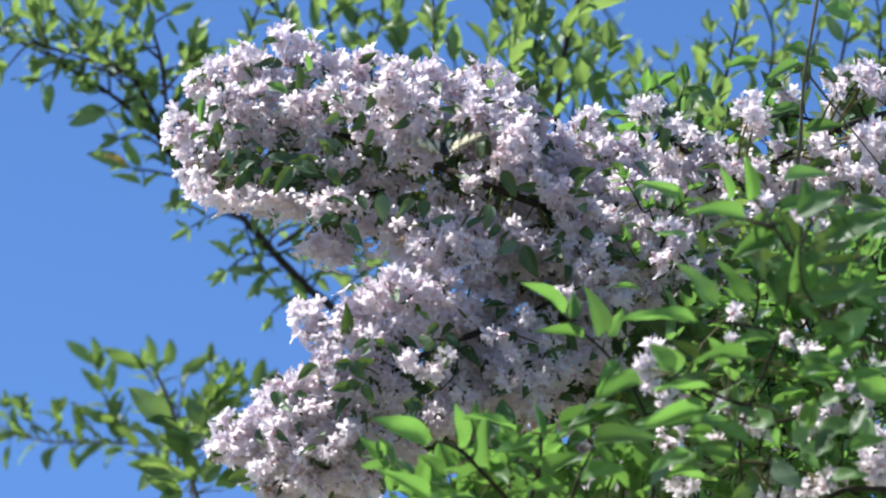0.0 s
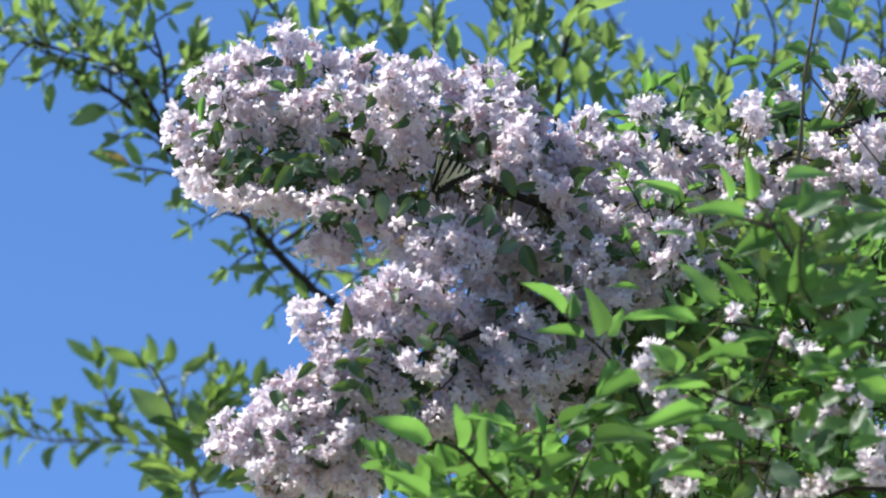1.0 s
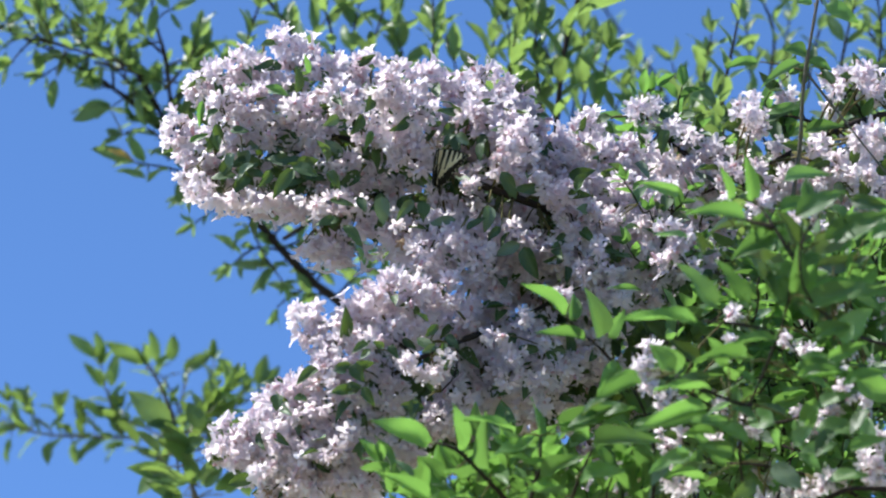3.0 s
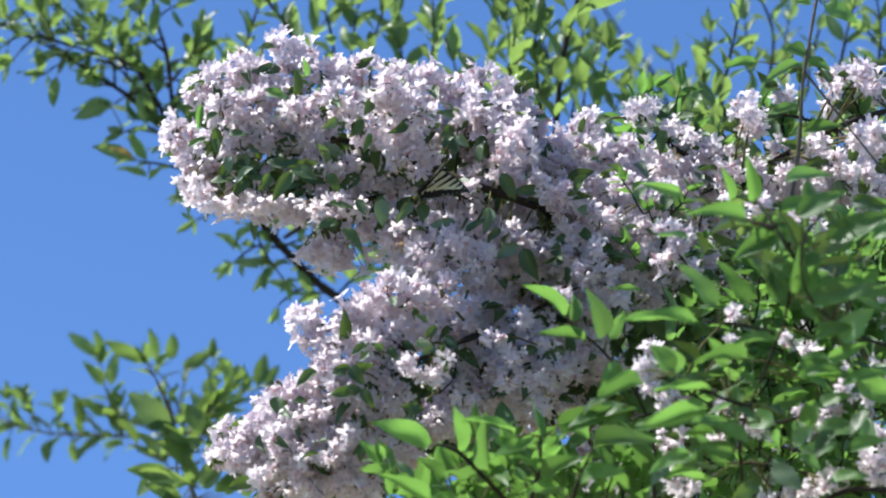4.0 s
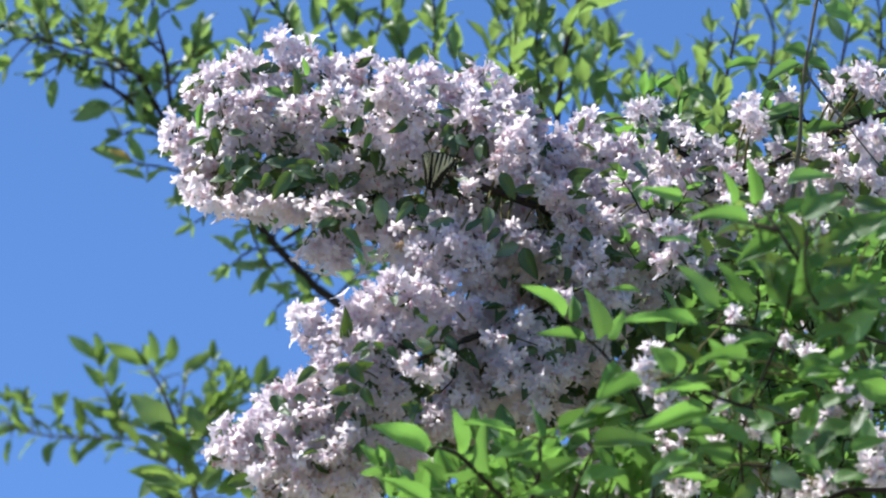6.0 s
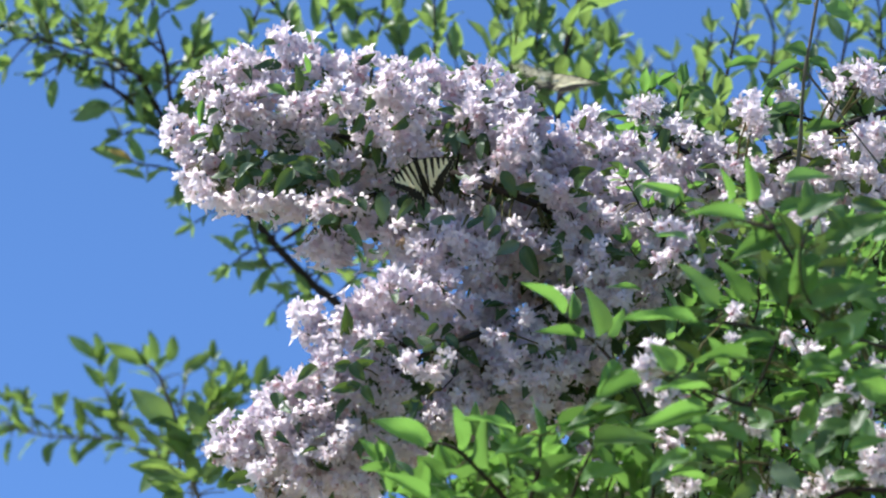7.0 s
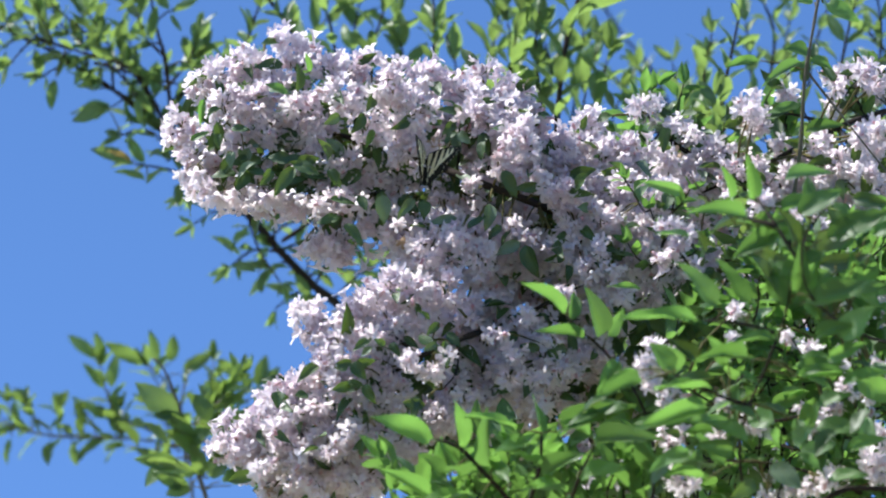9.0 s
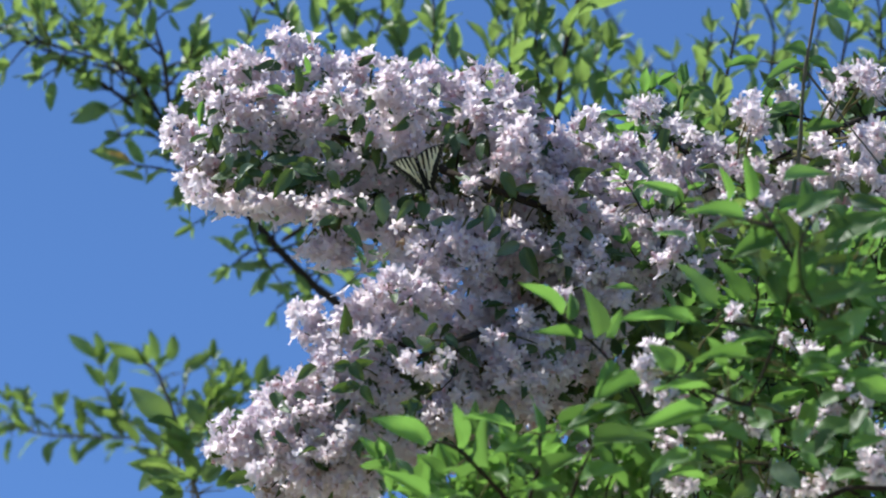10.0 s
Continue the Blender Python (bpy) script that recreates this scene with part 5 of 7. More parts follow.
for base, tip, wide, roll in (((0.3435, -0.0643, 0.56), (0.3843, -0.0424, 0.59), 0.018, 40), ((0.3082, -0.0158, 0.52), (0.2847, 0.0114, 0.55), 0.019, 55)):
    near_top.leaf(base, tip, wide, roll, LEAF_BLOOM_AND_SHADE)
for at, size in (((0.3407, 0.022, 0.6), 0.056), ((0.3499, 0.0059, 0.62), 0.06), ((0.3782, 0.022, 0.6), 0.056), ((0.4013, 0.0113, 0.58), 0.056), ((0.4092, -0.0103, 0.55), 0.056), ((0.3717, -0.0156, 0.58), 0.052), ((0.33, -0.0075, 0.6), 0.05), ((0.3044, 0.0113, 0.58), 0.045), ((0.4191, 0.0221, 0.56), 0.056), ((0.3579, 0.0405, 0.62), 0.05), ((0.3921, -0.0319, 0.56), 0.05), ((0.3475, -0.0317, 0.58), 0.05), ((0.2787, 0.0221, 0.56), 0.038)):
    near_top.tuft(at, 2, size * 0.75, 0.0, LEAF_NEAR)
near_top.finish()

near_side = Limb(near, "branch", (0.2775, -0.107, 0.58), "thick leafy branch with broad sunlit leaves", BARK_SHADE, 14)
near_side.twig([(0.2979, -0.2832, 0.51), (0.2847, -0.1835, 0.55), (0.3098, -0.107, 0.58), (0.3239, -0.0636, 0.61), (0.3286, -0.0315, 0.62)], 0.002, 0.001)
near_side.twig([(0.4776, -0.2405, 0.4), (0.4312, -0.2367, 0.42), (0.3963, -0.2352, 0.44), (0.3686, -0.2485, 0.44)], 0.0034, 0.002)
near_side.twig([(0.3152, -0.0801, 0.58), (0.2865, -0.0716, 0.61), (0.2464, -0.0674, 0.61)], 0.002, 0.001)
near_side.twig([(0.2937, -0.1501, 0.58), (0.2598, -0.1384, 0.61), (0.217, -0.1171, 0.61)], 0.002, 0.001)
for base, tip, wide, roll in (((0.2635, -0.0572, 0.61), (0.2226, -0.0117, 0.64), 0.028, 10), ((0.2464, -0.0679, 0.61), (0.1668, -0.0603, 0.7), 0.024, 10), ((0.2929, -0.0556, 0.61), (0.2592, -0.008, 0.62), 0.025, 20), ((0.3393, -0.0421, 0.62), (0.4096, -0.0311, 0.67), 0.021, 0), ((0.3797, -0.0877, 0.58), (0.4015, -0.0547, 0.59), 0.026, 10), ((0.2213, -0.1155, 0.61), (0.1995, -0.0891, 0.62), 0.026, 20), ((0.2587, -0.1331, 0.61), (0.1985, -0.1262, 0.67), 0.018, 30), ((0.1926, -0.1264, 0.58), (0.1466, -0.1333, 0.64), 0.017, 0), ((0.2534, -0.1491, 0.61), (0.1869, -0.161, 0.67), 0.022, -10)):
    near_side.leaf(base, tip, wide, roll)
for base, tip, wide, roll in (((0.1413, -0.1575, 0.55), (0.171, -0.1447, 0.58), 0.017, 0), ((0.2377, -0.1909, 0.58), (0.1933, -0.2077, 0.64), 0.02, 0), ((0.3017, -0.1651, 0.58), (0.2774, -0.1465, 0.61), 0.018, 30), ((0.334, -0.1221, 0.58), (0.3819, -0.1104, 0.62), 0.014, 0), ((0.3771, -0.1307, 0.58), (0.4203, -0.1115, 0.62), 0.016, 0), ((0.3186, -0.085, 0.61), (0.2724, -0.0839, 0.67), 0.022, 20), ((0.3239, -0.0556, 0.61), (0.3079, -0.0102, 0.61), 0.022, -20), ((0.3293, -0.0529, 0.61), (0.356, -0.0102, 0.61), 0.02, 20), ((0.2937, -0.107, 0.58), (0.2475, -0.0951, 0.64), 0.02, 0), ((0.2775, -0.1716, 0.58), (0.2316, -0.1588, 0.64), 0.02, 0), ((0.3507, -0.085, 0.61), (0.3803, -0.0685, 0.64), 0.018, 0)):
    near_side.leaf(base, tip, wide, roll)
for i in range(125):
    rng = near_side.rng
    x = rng.random() ** 0.75
    b = Vector((0.2223, 0.2539, 0.24)) + Vector((x * 0.26, rng.uniform(-0.56, -0.32 + 0.07 * x), rng.uniform(-0.16, 0.12)))
    near_side.shoot([b, b + Vector((0.0, 0.02, 0.01)), b + Vector((rng.uniform(-0.05, 0.05), rng.uniform(0.0, 0.06), 0.02))], 0.0013, 0.0007, rng.choice((0.024, 0.032, 0.044)), 0.012, LEAF_NEAR, 0.46, grown=True)
for base, tip, wide, roll in (((0.2306, -0.1158, 0.55), (0.2, -0.0938, 0.57), 0.025, -45), ((0.1892, -0.1153, 0.57), (0.1481, -0.1347, 0.59), 0.017, -8), ((0.2518, -0.1518, 0.61), (0.1815, -0.1634, 0.63), 0.019, -24), ((0.1683, -0.1483, 0.55), (0.1164, -0.1676, 0.57), 0.016, 13), ((0.2716, -0.1122, 0.59), (0.2518, -0.0823, 0.61), 0.019, -3), ((0.3025, -0.1331, 0.61), (0.2747, -0.1113, 0.63), 0.016, 34), ((0.332, -0.1127, 0.57), (0.38, -0.1068, 0.59), 0.014, 18), ((0.3414, -0.124, 0.59), (0.3827, -0.1144, 0.61), 0.012, -35), ((0.2919, -0.1812, 0.61), (0.2587, -0.1592, 0.63), 0.018, 2)):
    near_side.leaf(base, tip, wide, roll)
for base, tip, wide, roll in (((0.3536, -0.1504, 0.57), (0.3843, -0.1337, 0.59), 0.016, -14), ((0.2758, -0.1919, 0.61), (0.2417, -0.1847, 0.63), 0.018, -30), ((0.2512, -0.2205, 0.57), (0.2126, -0.2077, 0.59), 0.018, 44), ((0.3843, -0.1927, 0.59), (0.4148, -0.1759, 0.61), 0.016, -9), ((0.3613, -0.1064, 0.61), (0.3971, -0.0889, 0.63), 0.015, 28), ((0.4038, -0.1196, 0.55), (0.4237, -0.1073, 0.57), 0.014, -25), ((0.3293, -0.1866, 0.61), (0.3492, -0.1645, 0.63), 0.016, -4), ((0.3644, -0.2205, 0.57), (0.4004, -0.2088, 0.59), 0.016, -20), ((0.2609, -0.1766, 0.59), (0.2277, -0.1705, 0.61), 0.015, 17)):
    near_side.leaf(base, tip, wide, roll)
# more leaves with shade put into their colour by the dark leaf material
for base, tip, wide, roll in (((0.2636, -0.1218, 0.59), (0.2037, -0.1267, 0.61), 0.016, 29), ((0.1326, -0.1585, 0.57), (0.1508, -0.1379, 0.59), 0.017, -40), ((0.2468, -0.1077, 0.55), (0.2188, -0.0857, 0.57), 0.015, -19), ((0.3334, -0.1629, 0.55), (0.3051, -0.1439, 0.57), 0.015, 39), ((0.3736, -0.1712, 0.59), (0.3507, -0.193, 0.61), 0.018, 23), ((0.3118, -0.2051, 0.55), (0.3428, -0.2269, 0.57), 0.022, 7), ((0.2188, -0.1935, 0.57), (0.1965, -0.2206, 0.59), 0.017, 12), ((0.2984, -0.2195, 0.59), (0.2737, -0.2368, 0.61), 0.017, -41), ((0.4092, -0.151, 0.55), (0.3859, -0.1719, 0.57), 0.017, 33)):
    near_side.leaf(base, tip, wide, roll, LEAF_BLOOM_AND_SHADE)
near_side.backing((0.1742, -0.1759, 0.46), (0.4322, -0.1648, 0.46), 22, 0.09, 0.05, LEAF_NEAR, 0.035, 0.06)
near_side.finish()
for top, r0, bend in (((0.0802, -0.2849, 0.48), 0.008, (-0.1, 0.1)), ((0.0911, -0.2849, 0.48), 0.008, (-0.06, 0.12)), ((0.1131, -0.2849, 0.48), 0.008, (-0.02, 0.08)), ((0.2038, -0.289, 0.41), 0.007, (0.0, 0.1)), ((0.4969, -0.0993, 0.43), 0.010, (0.1, 0.0)), ((0.2979, -0.2832, 0.51), 0.010, (0.05, 0.0))):
    stem(near, top, r0, 0.004, bend, BARK)

# ---- shrub at the side, behind the flowers ----
side = plant("leafy_shrub", -0.15, 5.7, "young green shrub with upright leafy shoots", "shrub")
side_front = Limb(side, "branch", (-0.2841, -0.3424, -0.75), "upright shoot with broad green leaves", BARK_GREY, 15)
side_front.twig([(-0.2820, -0.3717, -0.78), (-0.2965, -0.2986, -0.75), (-0.3115, -0.2602, -0.75), (-0.3239, -0.2052, -0.75), (-0.3459, -0.1503, -0.75), (-0.3582, -0.1400, -0.75)], 0.0026, 0.0012)
for base, tip, wide, roll in (((-0.3239, -0.2203, -0.75), (-0.3668, -0.1660, -0.72), 0.031, 10), ((-0.2896, -0.2203, -0.75), (-0.3019, -0.1805, -0.75), 0.022, 20), ((-0.2868, -0.2546, -0.75), (-0.2594, -0.1942, -0.75), 0.018, 20), ((-0.3171, -0.2450, -0.75), (-0.2882, -0.2247, -0.72), 0.020, 0), ((-0.3185, -0.2710, -0.75), (-0.3722, -0.2547, -0.72), 0.020, 0), ((-0.3411, -0.2642, -0.75), (-0.3680, -0.2880, -0.73), 0.018, 20), ((-0.2910, -0.2862, -0.75), (-0.2643, -0.2480, -0.72), 0.024, 0), ((-0.2313, -0.2999, -0.75), (-0.2430, -0.2602, -0.75), 0.016, 0), ((-0.2759, -0.2889, -0.75), (-0.2432, -0.2697, -0.72), 0.018, 0), ((-0.3377, -0.2477, -0.75), (-0.3659, -0.2145, -0.74), 0.024, 50), ((-0.3115, -0.2944, -0.75), (-0.3374, -0.2998, -0.72), 0.018, 0)):
    side_front.leaf(base, tip, wide * 1.15, roll, LEAF_SIDE)
for i in range(5):
    b = Vector((-0.3210, -0.2691, -0.80)) + Vector((0.012 * i, 0.012 * i, -0.01 * i))
    side_front.shoot([b, b + Vector((0.0, 0.03, 0)), b + Vector((0.02, 0.06, 0))], 0.0015, 0.0008, 0.038, 0.013, LEAF_SIDE, 0.34)
for base, tip, wide, roll in (((-0.3013, -0.2807, -0.75), (-0.3647, -0.2623, -0.72), 0.023, -40), ((-0.2979, -0.2841, -0.75), (-0.3066, -0.2452, -0.72), 0.021, 1), ((-0.291, -0.2807, -0.75), (-0.2486, -0.2384, -0.72), 0.025, -38), ((-0.2979, -0.2601, -0.75), (-0.3374, -0.2247, -0.72), 0.029, 3), ((-0.2773, -0.2464, -0.75), (-0.2609, -0.1974, -0.72), 0.022, -36), ((-0.2635, -0.2944, -0.75), (-0.2349, -0.2588, -0.72), 0.023, 5), ((-0.3047, -0.2464, -0.75), (-0.3319, -0.2076, -0.72), 0.026, -34), ((-0.267, -0.234, -0.75), (-0.2247, -0.1919, -0.72), 0.018, 7), ((-0.3116, -0.2958, -0.75), (-0.3524, -0.2793, -0.72), 0.019, -32), ((-0.315, -0.2189, -0.75), (-0.351, -0.2042, -0.72), 0.021, 9)):
    side_front.leaf(base, tip, wide, roll, LEAF_SIDE)
side_front.finish()
side_back = Limb(side, "branch", (-0.3245, -0.3355, -1.15), "leafy shoots of the shrub against the sky", BARK_GREY, 16)
side_back.twig([(-0.3172, -0.394, -1.15), (-0.3318, -0.2551, -1.15), (-0.3538, -0.182, -1.15), (-0.3815, -0.1491, -1.15)], 0.002, 0.001)
side_back.twig([(-0.3318, -0.2551, -1.15), (-0.4196, -0.2441, -1.15), (-0.5182, -0.2405, -1.15), (-0.595, -0.2185, -1.15)], 0.0014, 0.0008)
side_back.twig([(-0.4159, -0.2405, -1.15), (-0.4342, -0.1893, -1.15), (-0.4451, -0.1455, -1.15)], 0.0012, 0.0008)
side_back.twig([(-0.3318, -0.2332, -1.15), (-0.2661, -0.2039, -1.15), (-0.2368, -0.182, -1.15)], 0.0012, 0.0008)
for base, tip, wide, roll in (((-0.3845, -0.1528, -1.15), (-0.43, -0.1186, -1.12), 0.017, 0), ((-0.3713, -0.1513, -1.15), (-0.3764, -0.1045, -1.15), 0.015, 20), ((-0.3538, -0.1491, -1.15), (-0.3479, -0.1118, -1.15), 0.016, 20), ((-0.3392, -0.1615, -1.15), (-0.2982, -0.1338, -1.15), 0.016, 10), ((-0.4466, -0.144, -1.15), (-0.4831, -0.1082, -1.15), 0.015, 0), ((-0.4429, -0.1469, -1.15), (-0.4473, -0.1067, -1.15), 0.014, 20), ((-0.4378, -0.1835, -1.15), (-0.4641, -0.1455, -1.15), 0.012, 0), ((-0.4305, -0.1835, -1.15), (-0.4225, -0.1345, -1.15), 0.014, 0), ((-0.4232, -0.2419, -1.15), (-0.4276, -0.1952, -1.15), 0.015, 0), ((-0.3136, -0.1908, -1.15), (-0.2873, -0.1688, -1.15), 0.016, 0), ((-0.2953, -0.1396, -1.15), (-0.2631, -0.1696, -1.15), 0.014, 0)):
    side_back.leaf(base, tip, wide * 1.15, roll, LEAF_SIDE)
for base, tip, wide, roll in (((-0.2405, -0.1835, -1.15), (-0.2295, -0.1367, -1.15), 0.017, 0), ((-0.231, -0.1835, -1.15), (-0.2127, -0.1513, -1.15), 0.013, 0), ((-0.2478, -0.1835, -1.15), (-0.2631, -0.1513, -1.15), 0.011, 0), ((-0.2514, -0.201, -1.15), (-0.2873, -0.1922, -1.15), 0.013, 0), ((-0.5307, -0.2149, -1.15), (-0.5475, -0.1791, -1.15), 0.012, 0), ((-0.4634, -0.2332, -1.15), (-0.478, -0.1981, -1.15), 0.012, 0), ((-0.5073, -0.2478, -1.15), (-0.5109, -0.2807, -1.15), 0.014, 20), ((-0.4795, -0.2514, -1.15), (-0.4751, -0.2814, -1.15), 0.012, 20), ((-0.5584, -0.2441, -1.15), (-0.5672, -0.2785, -1.15), 0.010, 30), ((-0.4342, -0.2222, -1.15), (-0.4707, -0.193, -1.15), 0.014, 0)):
    side_back.leaf(base, tip, wide * 1.15, roll, LEAF_SIDE)
side_back.shoot([(-0.3976, -0.2463, -1.15), (-0.4634, -0.2449, -1.15), (-0.5182, -0.2405, -1.15), (-0.5731, -0.22, -1.15)], 0.0012, 0.0008, 0.040, 0.011, LEAF_SIDE, 0.34)
side_back.shoot([(-0.3392, -0.2624, -1.15), (-0.383, -0.2332, -1.15), (-0.4269, -0.2185, -1.15)], 0.0018, 0.001, 0.034, 0.014, LEAF_SIDE, 0.34)
side_back.shoot([(-0.3318, -0.2478, -1.15), (-0.3392, -0.2039, -1.15), (-0.3318, -0.1674, -1.15)], 0.0018, 0.001, 0.036, 0.014, LEAF_SIDE, 0.34)
side_back.shoot([(-0.3172, -0.2551, -1.15), (-0.2807, -0.2112, -1.15), (-0.2587, -0.1893, -1.15)], 0.0018, 0.001, 0.036, 0.014, LEAF_SIDE, 0.34)
side_back.shoot([(-0.4159, -0.2405, -1.15), (-0.4342, -0.1893, -1.15), (-0.4429, -0.1528, -1.15)], 0.0012, 0.0008, 0.040, 0.013, LEAF_SIDE, 0.34)
side_back.shoot([(-0.3465, -0.2185, -1.15), (-0.3647, -0.182, -1.15), (-0.3815, -0.1528, -1.15)], 0.0014, 0.0008, 0.042, 0.013, LEAF_SIDE, 0.34)
side_back.shoot([(-0.3438, -0.2894, -1.1), (-0.3728, -0.2604, -1.1), (-0.4055, -0.2531, -1.1)], 0.0014, 0.0008, 0.042, 0.013, LEAF_SIDE, 0.34)
side_back.shoot([(-0.3221, -0.2604, -1.1), (-0.3003, -0.2169, -1.1), (-0.2945, -0.1443, -1.1)], 0.0014, 0.0008, 0.038, 0.014, LEAF_SIDE, 0.34)
for path in ([(-0.5073, -0.2368, -1.15), (-0.5292, -0.2185, -1.15), (-0.5402, -0.2003, -1.15)], [(-0.4853, -0.2441, -1.15), (-0.4941, -0.2259, -1.15), (-0.5, -0.2112, -1.15)], [(-0.5475, -0.2332, -1.15), (-0.5548, -0.2149, -1.15), (-0.5621, -0.2003, -1.15)], [(-0.4488, -0.2441, -1.15), (-0.4524, -0.2259, -1.15), (-0.4634, -0.2112, -1.15)], [(-0.3976, -0.2441, -1.15), (-0.4086, -0.2259, -1.15), (-0.4159, -0.2076, -1.15)], [(-0.3511, -0.2314, -1.1), (-0.3692, -0.2133, -1.1), (-0.3765, -0.2024, -1.1)]):
    side_back.shoot(path, 0.0011, 0.0007, 0.036, 0.012, LEAF_SIDE, 0.34, grown=True)
side_back.finish()
stem(side, (-0.2820, -0.3717, -0.78), 0.010, 0.004, (-0.05, 0.03), BARK)
stem(side, (-0.3172, -0.394, -1.15), 0.010, 0.004, (0.0, 0.1), BARK)

# ---- tree behind ----
tree = plant("fruit_tree", 0.55, 6.7, "small orchard tree with dense fresh green leaves", "tree")
limb_e = Limb(tree, "limb", (-0.1153, -0.0837, -0.9), "dark leaning limb lined with small leaves", BARK, 21)
main = [(-0.0169, -0.1821, -0.9), (-0.1223, -0.0731, -0.9), (-0.1575, -0.045, -0.9), (-0.1997, -0.0028, -0.9), (-0.2418, 0.0429, -0.9), (-0.2981, 0.0851, -0.9), (-0.3332, 0.1202, -0.9), (-0.3614, 0.161, -0.9), (-0.4106, 0.1976, -0.9), (-0.4457, 0.2186, -0.9), (-0.4985, 0.2503, -0.9), (-0.5723, 0.2819, -0.9)]
limb_e.twig(main, 0.0052, 0.0018, 8)
limb_e.twig([(-0.3332, 0.1237, -0.9), (-0.3392, 0.1829, -0.88), (-0.3451, 0.2382, -0.86), (-0.3571, 0.2797, -0.85), (-0.3641, 0.3285, -0.85)], 0.003, 0.0012)
limb_e.twig([(-0.2418, 0.0429, -0.9), (-0.2154, 0.0787, -0.95), (-0.1729, 0.1212, -0.95)], 0.002, 0.001)
limb_e.twig([(-0.1997, 0.0112, -0.9), (-0.165, 0.036, -0.92), (-0.1439, 0.0571, -0.92)], 0.003, 0.0012)
for path, size in (([(-0.3202, 0.1065, -0.92), (-0.38, 0.2173, -0.86), (-0.4359, 0.2382, -0.86), (-0.5197, 0.2662, -0.86)], 0.042), ([(-0.3403, 0.1413, -0.9), (-0.4125, 0.2267, -0.93), (-0.469, 0.2691, -0.93), (-0.4902, 0.2974, -0.93)], 0.046), ([(-0.3262, 0.1132, -0.9), (-0.3655, 0.1472, -0.85), (-0.3969, 0.1402, -0.85)], 0.040), ([(-0.3451, 0.1963, -0.86), (-0.3166, 0.2309, -0.85), (-0.3027, 0.2657, -0.85)], 0.046), ([(-0.3451, 0.2382, -0.86), (-0.3724, 0.2657, -0.85), (-0.3794, 0.3006, -0.85)], 0.046), ([(-0.2981, 0.0851, -0.9), (-0.3392, 0.0988, -0.88), (-0.3812, 0.1058, -0.88)], 0.040)):
    limb_e.shoot(path, 0.0018, 0.001, size, 0.016, LEAF_TREE, 0.30)
for path, size in (([(-0.3392, 0.1829, -0.88), (-0.2971, 0.2109, -0.88), (-0.2691, 0.232, -0.88)], 0.046), ([(-0.2418, 0.0429, -0.9), (-0.2761, 0.0498, -0.88), (-0.3077, 0.0322, -0.88)], 0.040), ([(-0.1997, -0.0028, -0.9), (-0.2348, 0.0007, -0.9), (-0.2629, -0.0204, -0.9)], 0.040), ([(-0.1575, -0.045, -0.9), (-0.1856, -0.0555, -0.9), (-0.2067, -0.0731, -0.9)], 0.036), ([(-0.1997, 0.0007, -0.9), (-0.1587, 0.0149, -0.95), (-0.102, 0.0007, -0.95)], 0.040), ([(-0.1364, -0.0626, -0.9), (-0.1016, -0.0275, -0.92), (-0.0663, -0.0063, -0.92)], 0.040), ([(-0.1715, -0.0344, -0.9), (-0.1314, -0.0207, -1), (-0.06, -0.0421, -1)], 0.040)):
    limb_e.shoot(path, 0.0018, 0.001, size, 0.016, LEAF_TREE, 0.30)
limb_e.rosettes(main[1:], 0.022, 0.035, 0.042, LEAF_TREE, 0.29)
limb_e.rosettes([(-0.3332, 0.1237, -0.9), (-0.3392, 0.1829, -0.88), (-0.3451, 0.2382, -0.86), (-0.3571, 0.2797, -0.85), (-0.3641, 0.3285, -0.85)], 0.02, 0.035, 0.045, LEAF_TREE, 0.29)
limb_e.rosettes([(-0.3614, 0.1765, -0.9), (-0.4219, 0.2312, -0.86), (-0.5058, 0.2592, -0.86), (-0.5616, 0.2731, -0.86)], 0.022, 0.04, 0.046, LEAF_TREE, 0.29)
limb_e.twig([(-0.3473, 0.1589, -0.9), (-0.387, 0.2207, -0.86), (-0.4324, 0.2382, -0.86), (-0.5058, 0.2578, -0.86)], 0.002, 0.001)
limb_e.rosettes([(-0.4106, 0.2327, -0.9), (-0.4598, 0.2679, -0.9), (-0.509, 0.296, -0.9)], 0.022, 0.03, 0.044, LEAF_TREE, 0.29)
limb_e.twig([(-0.3953, 0.2215, -0.88), (-0.4457, 0.2679, -0.9), (-0.4879, 0.303, -0.9)], 0.0016, 0.001)
for base, tip, wide, roll in (((-0.4799, 0.2117, -0.86), (-0.4869, 0.1718, -0.86), 0.015, 10), ((-0.3856, 0.109, -0.86), (-0.4324, 0.1246, -0.84), 0.018, 0), ((-0.415, 0.1753, -0.86), (-0.4568, 0.1609, -0.84), 0.018, 0), ((-0.2263, -0.0272, -0.86), (-0.2627, -0.0203, -0.86), 0.015, 0), ((-0.3241, 0.0845, -0.86), (-0.3297, 0.0552, -0.86), 0.014, 20), ((-0.3647, 0.0845, -0.86), (-0.4045, 0.0985, -0.86), 0.014, 10)):
    limb_e.leaf(base, tip, wide, roll, LEAF_TREE)
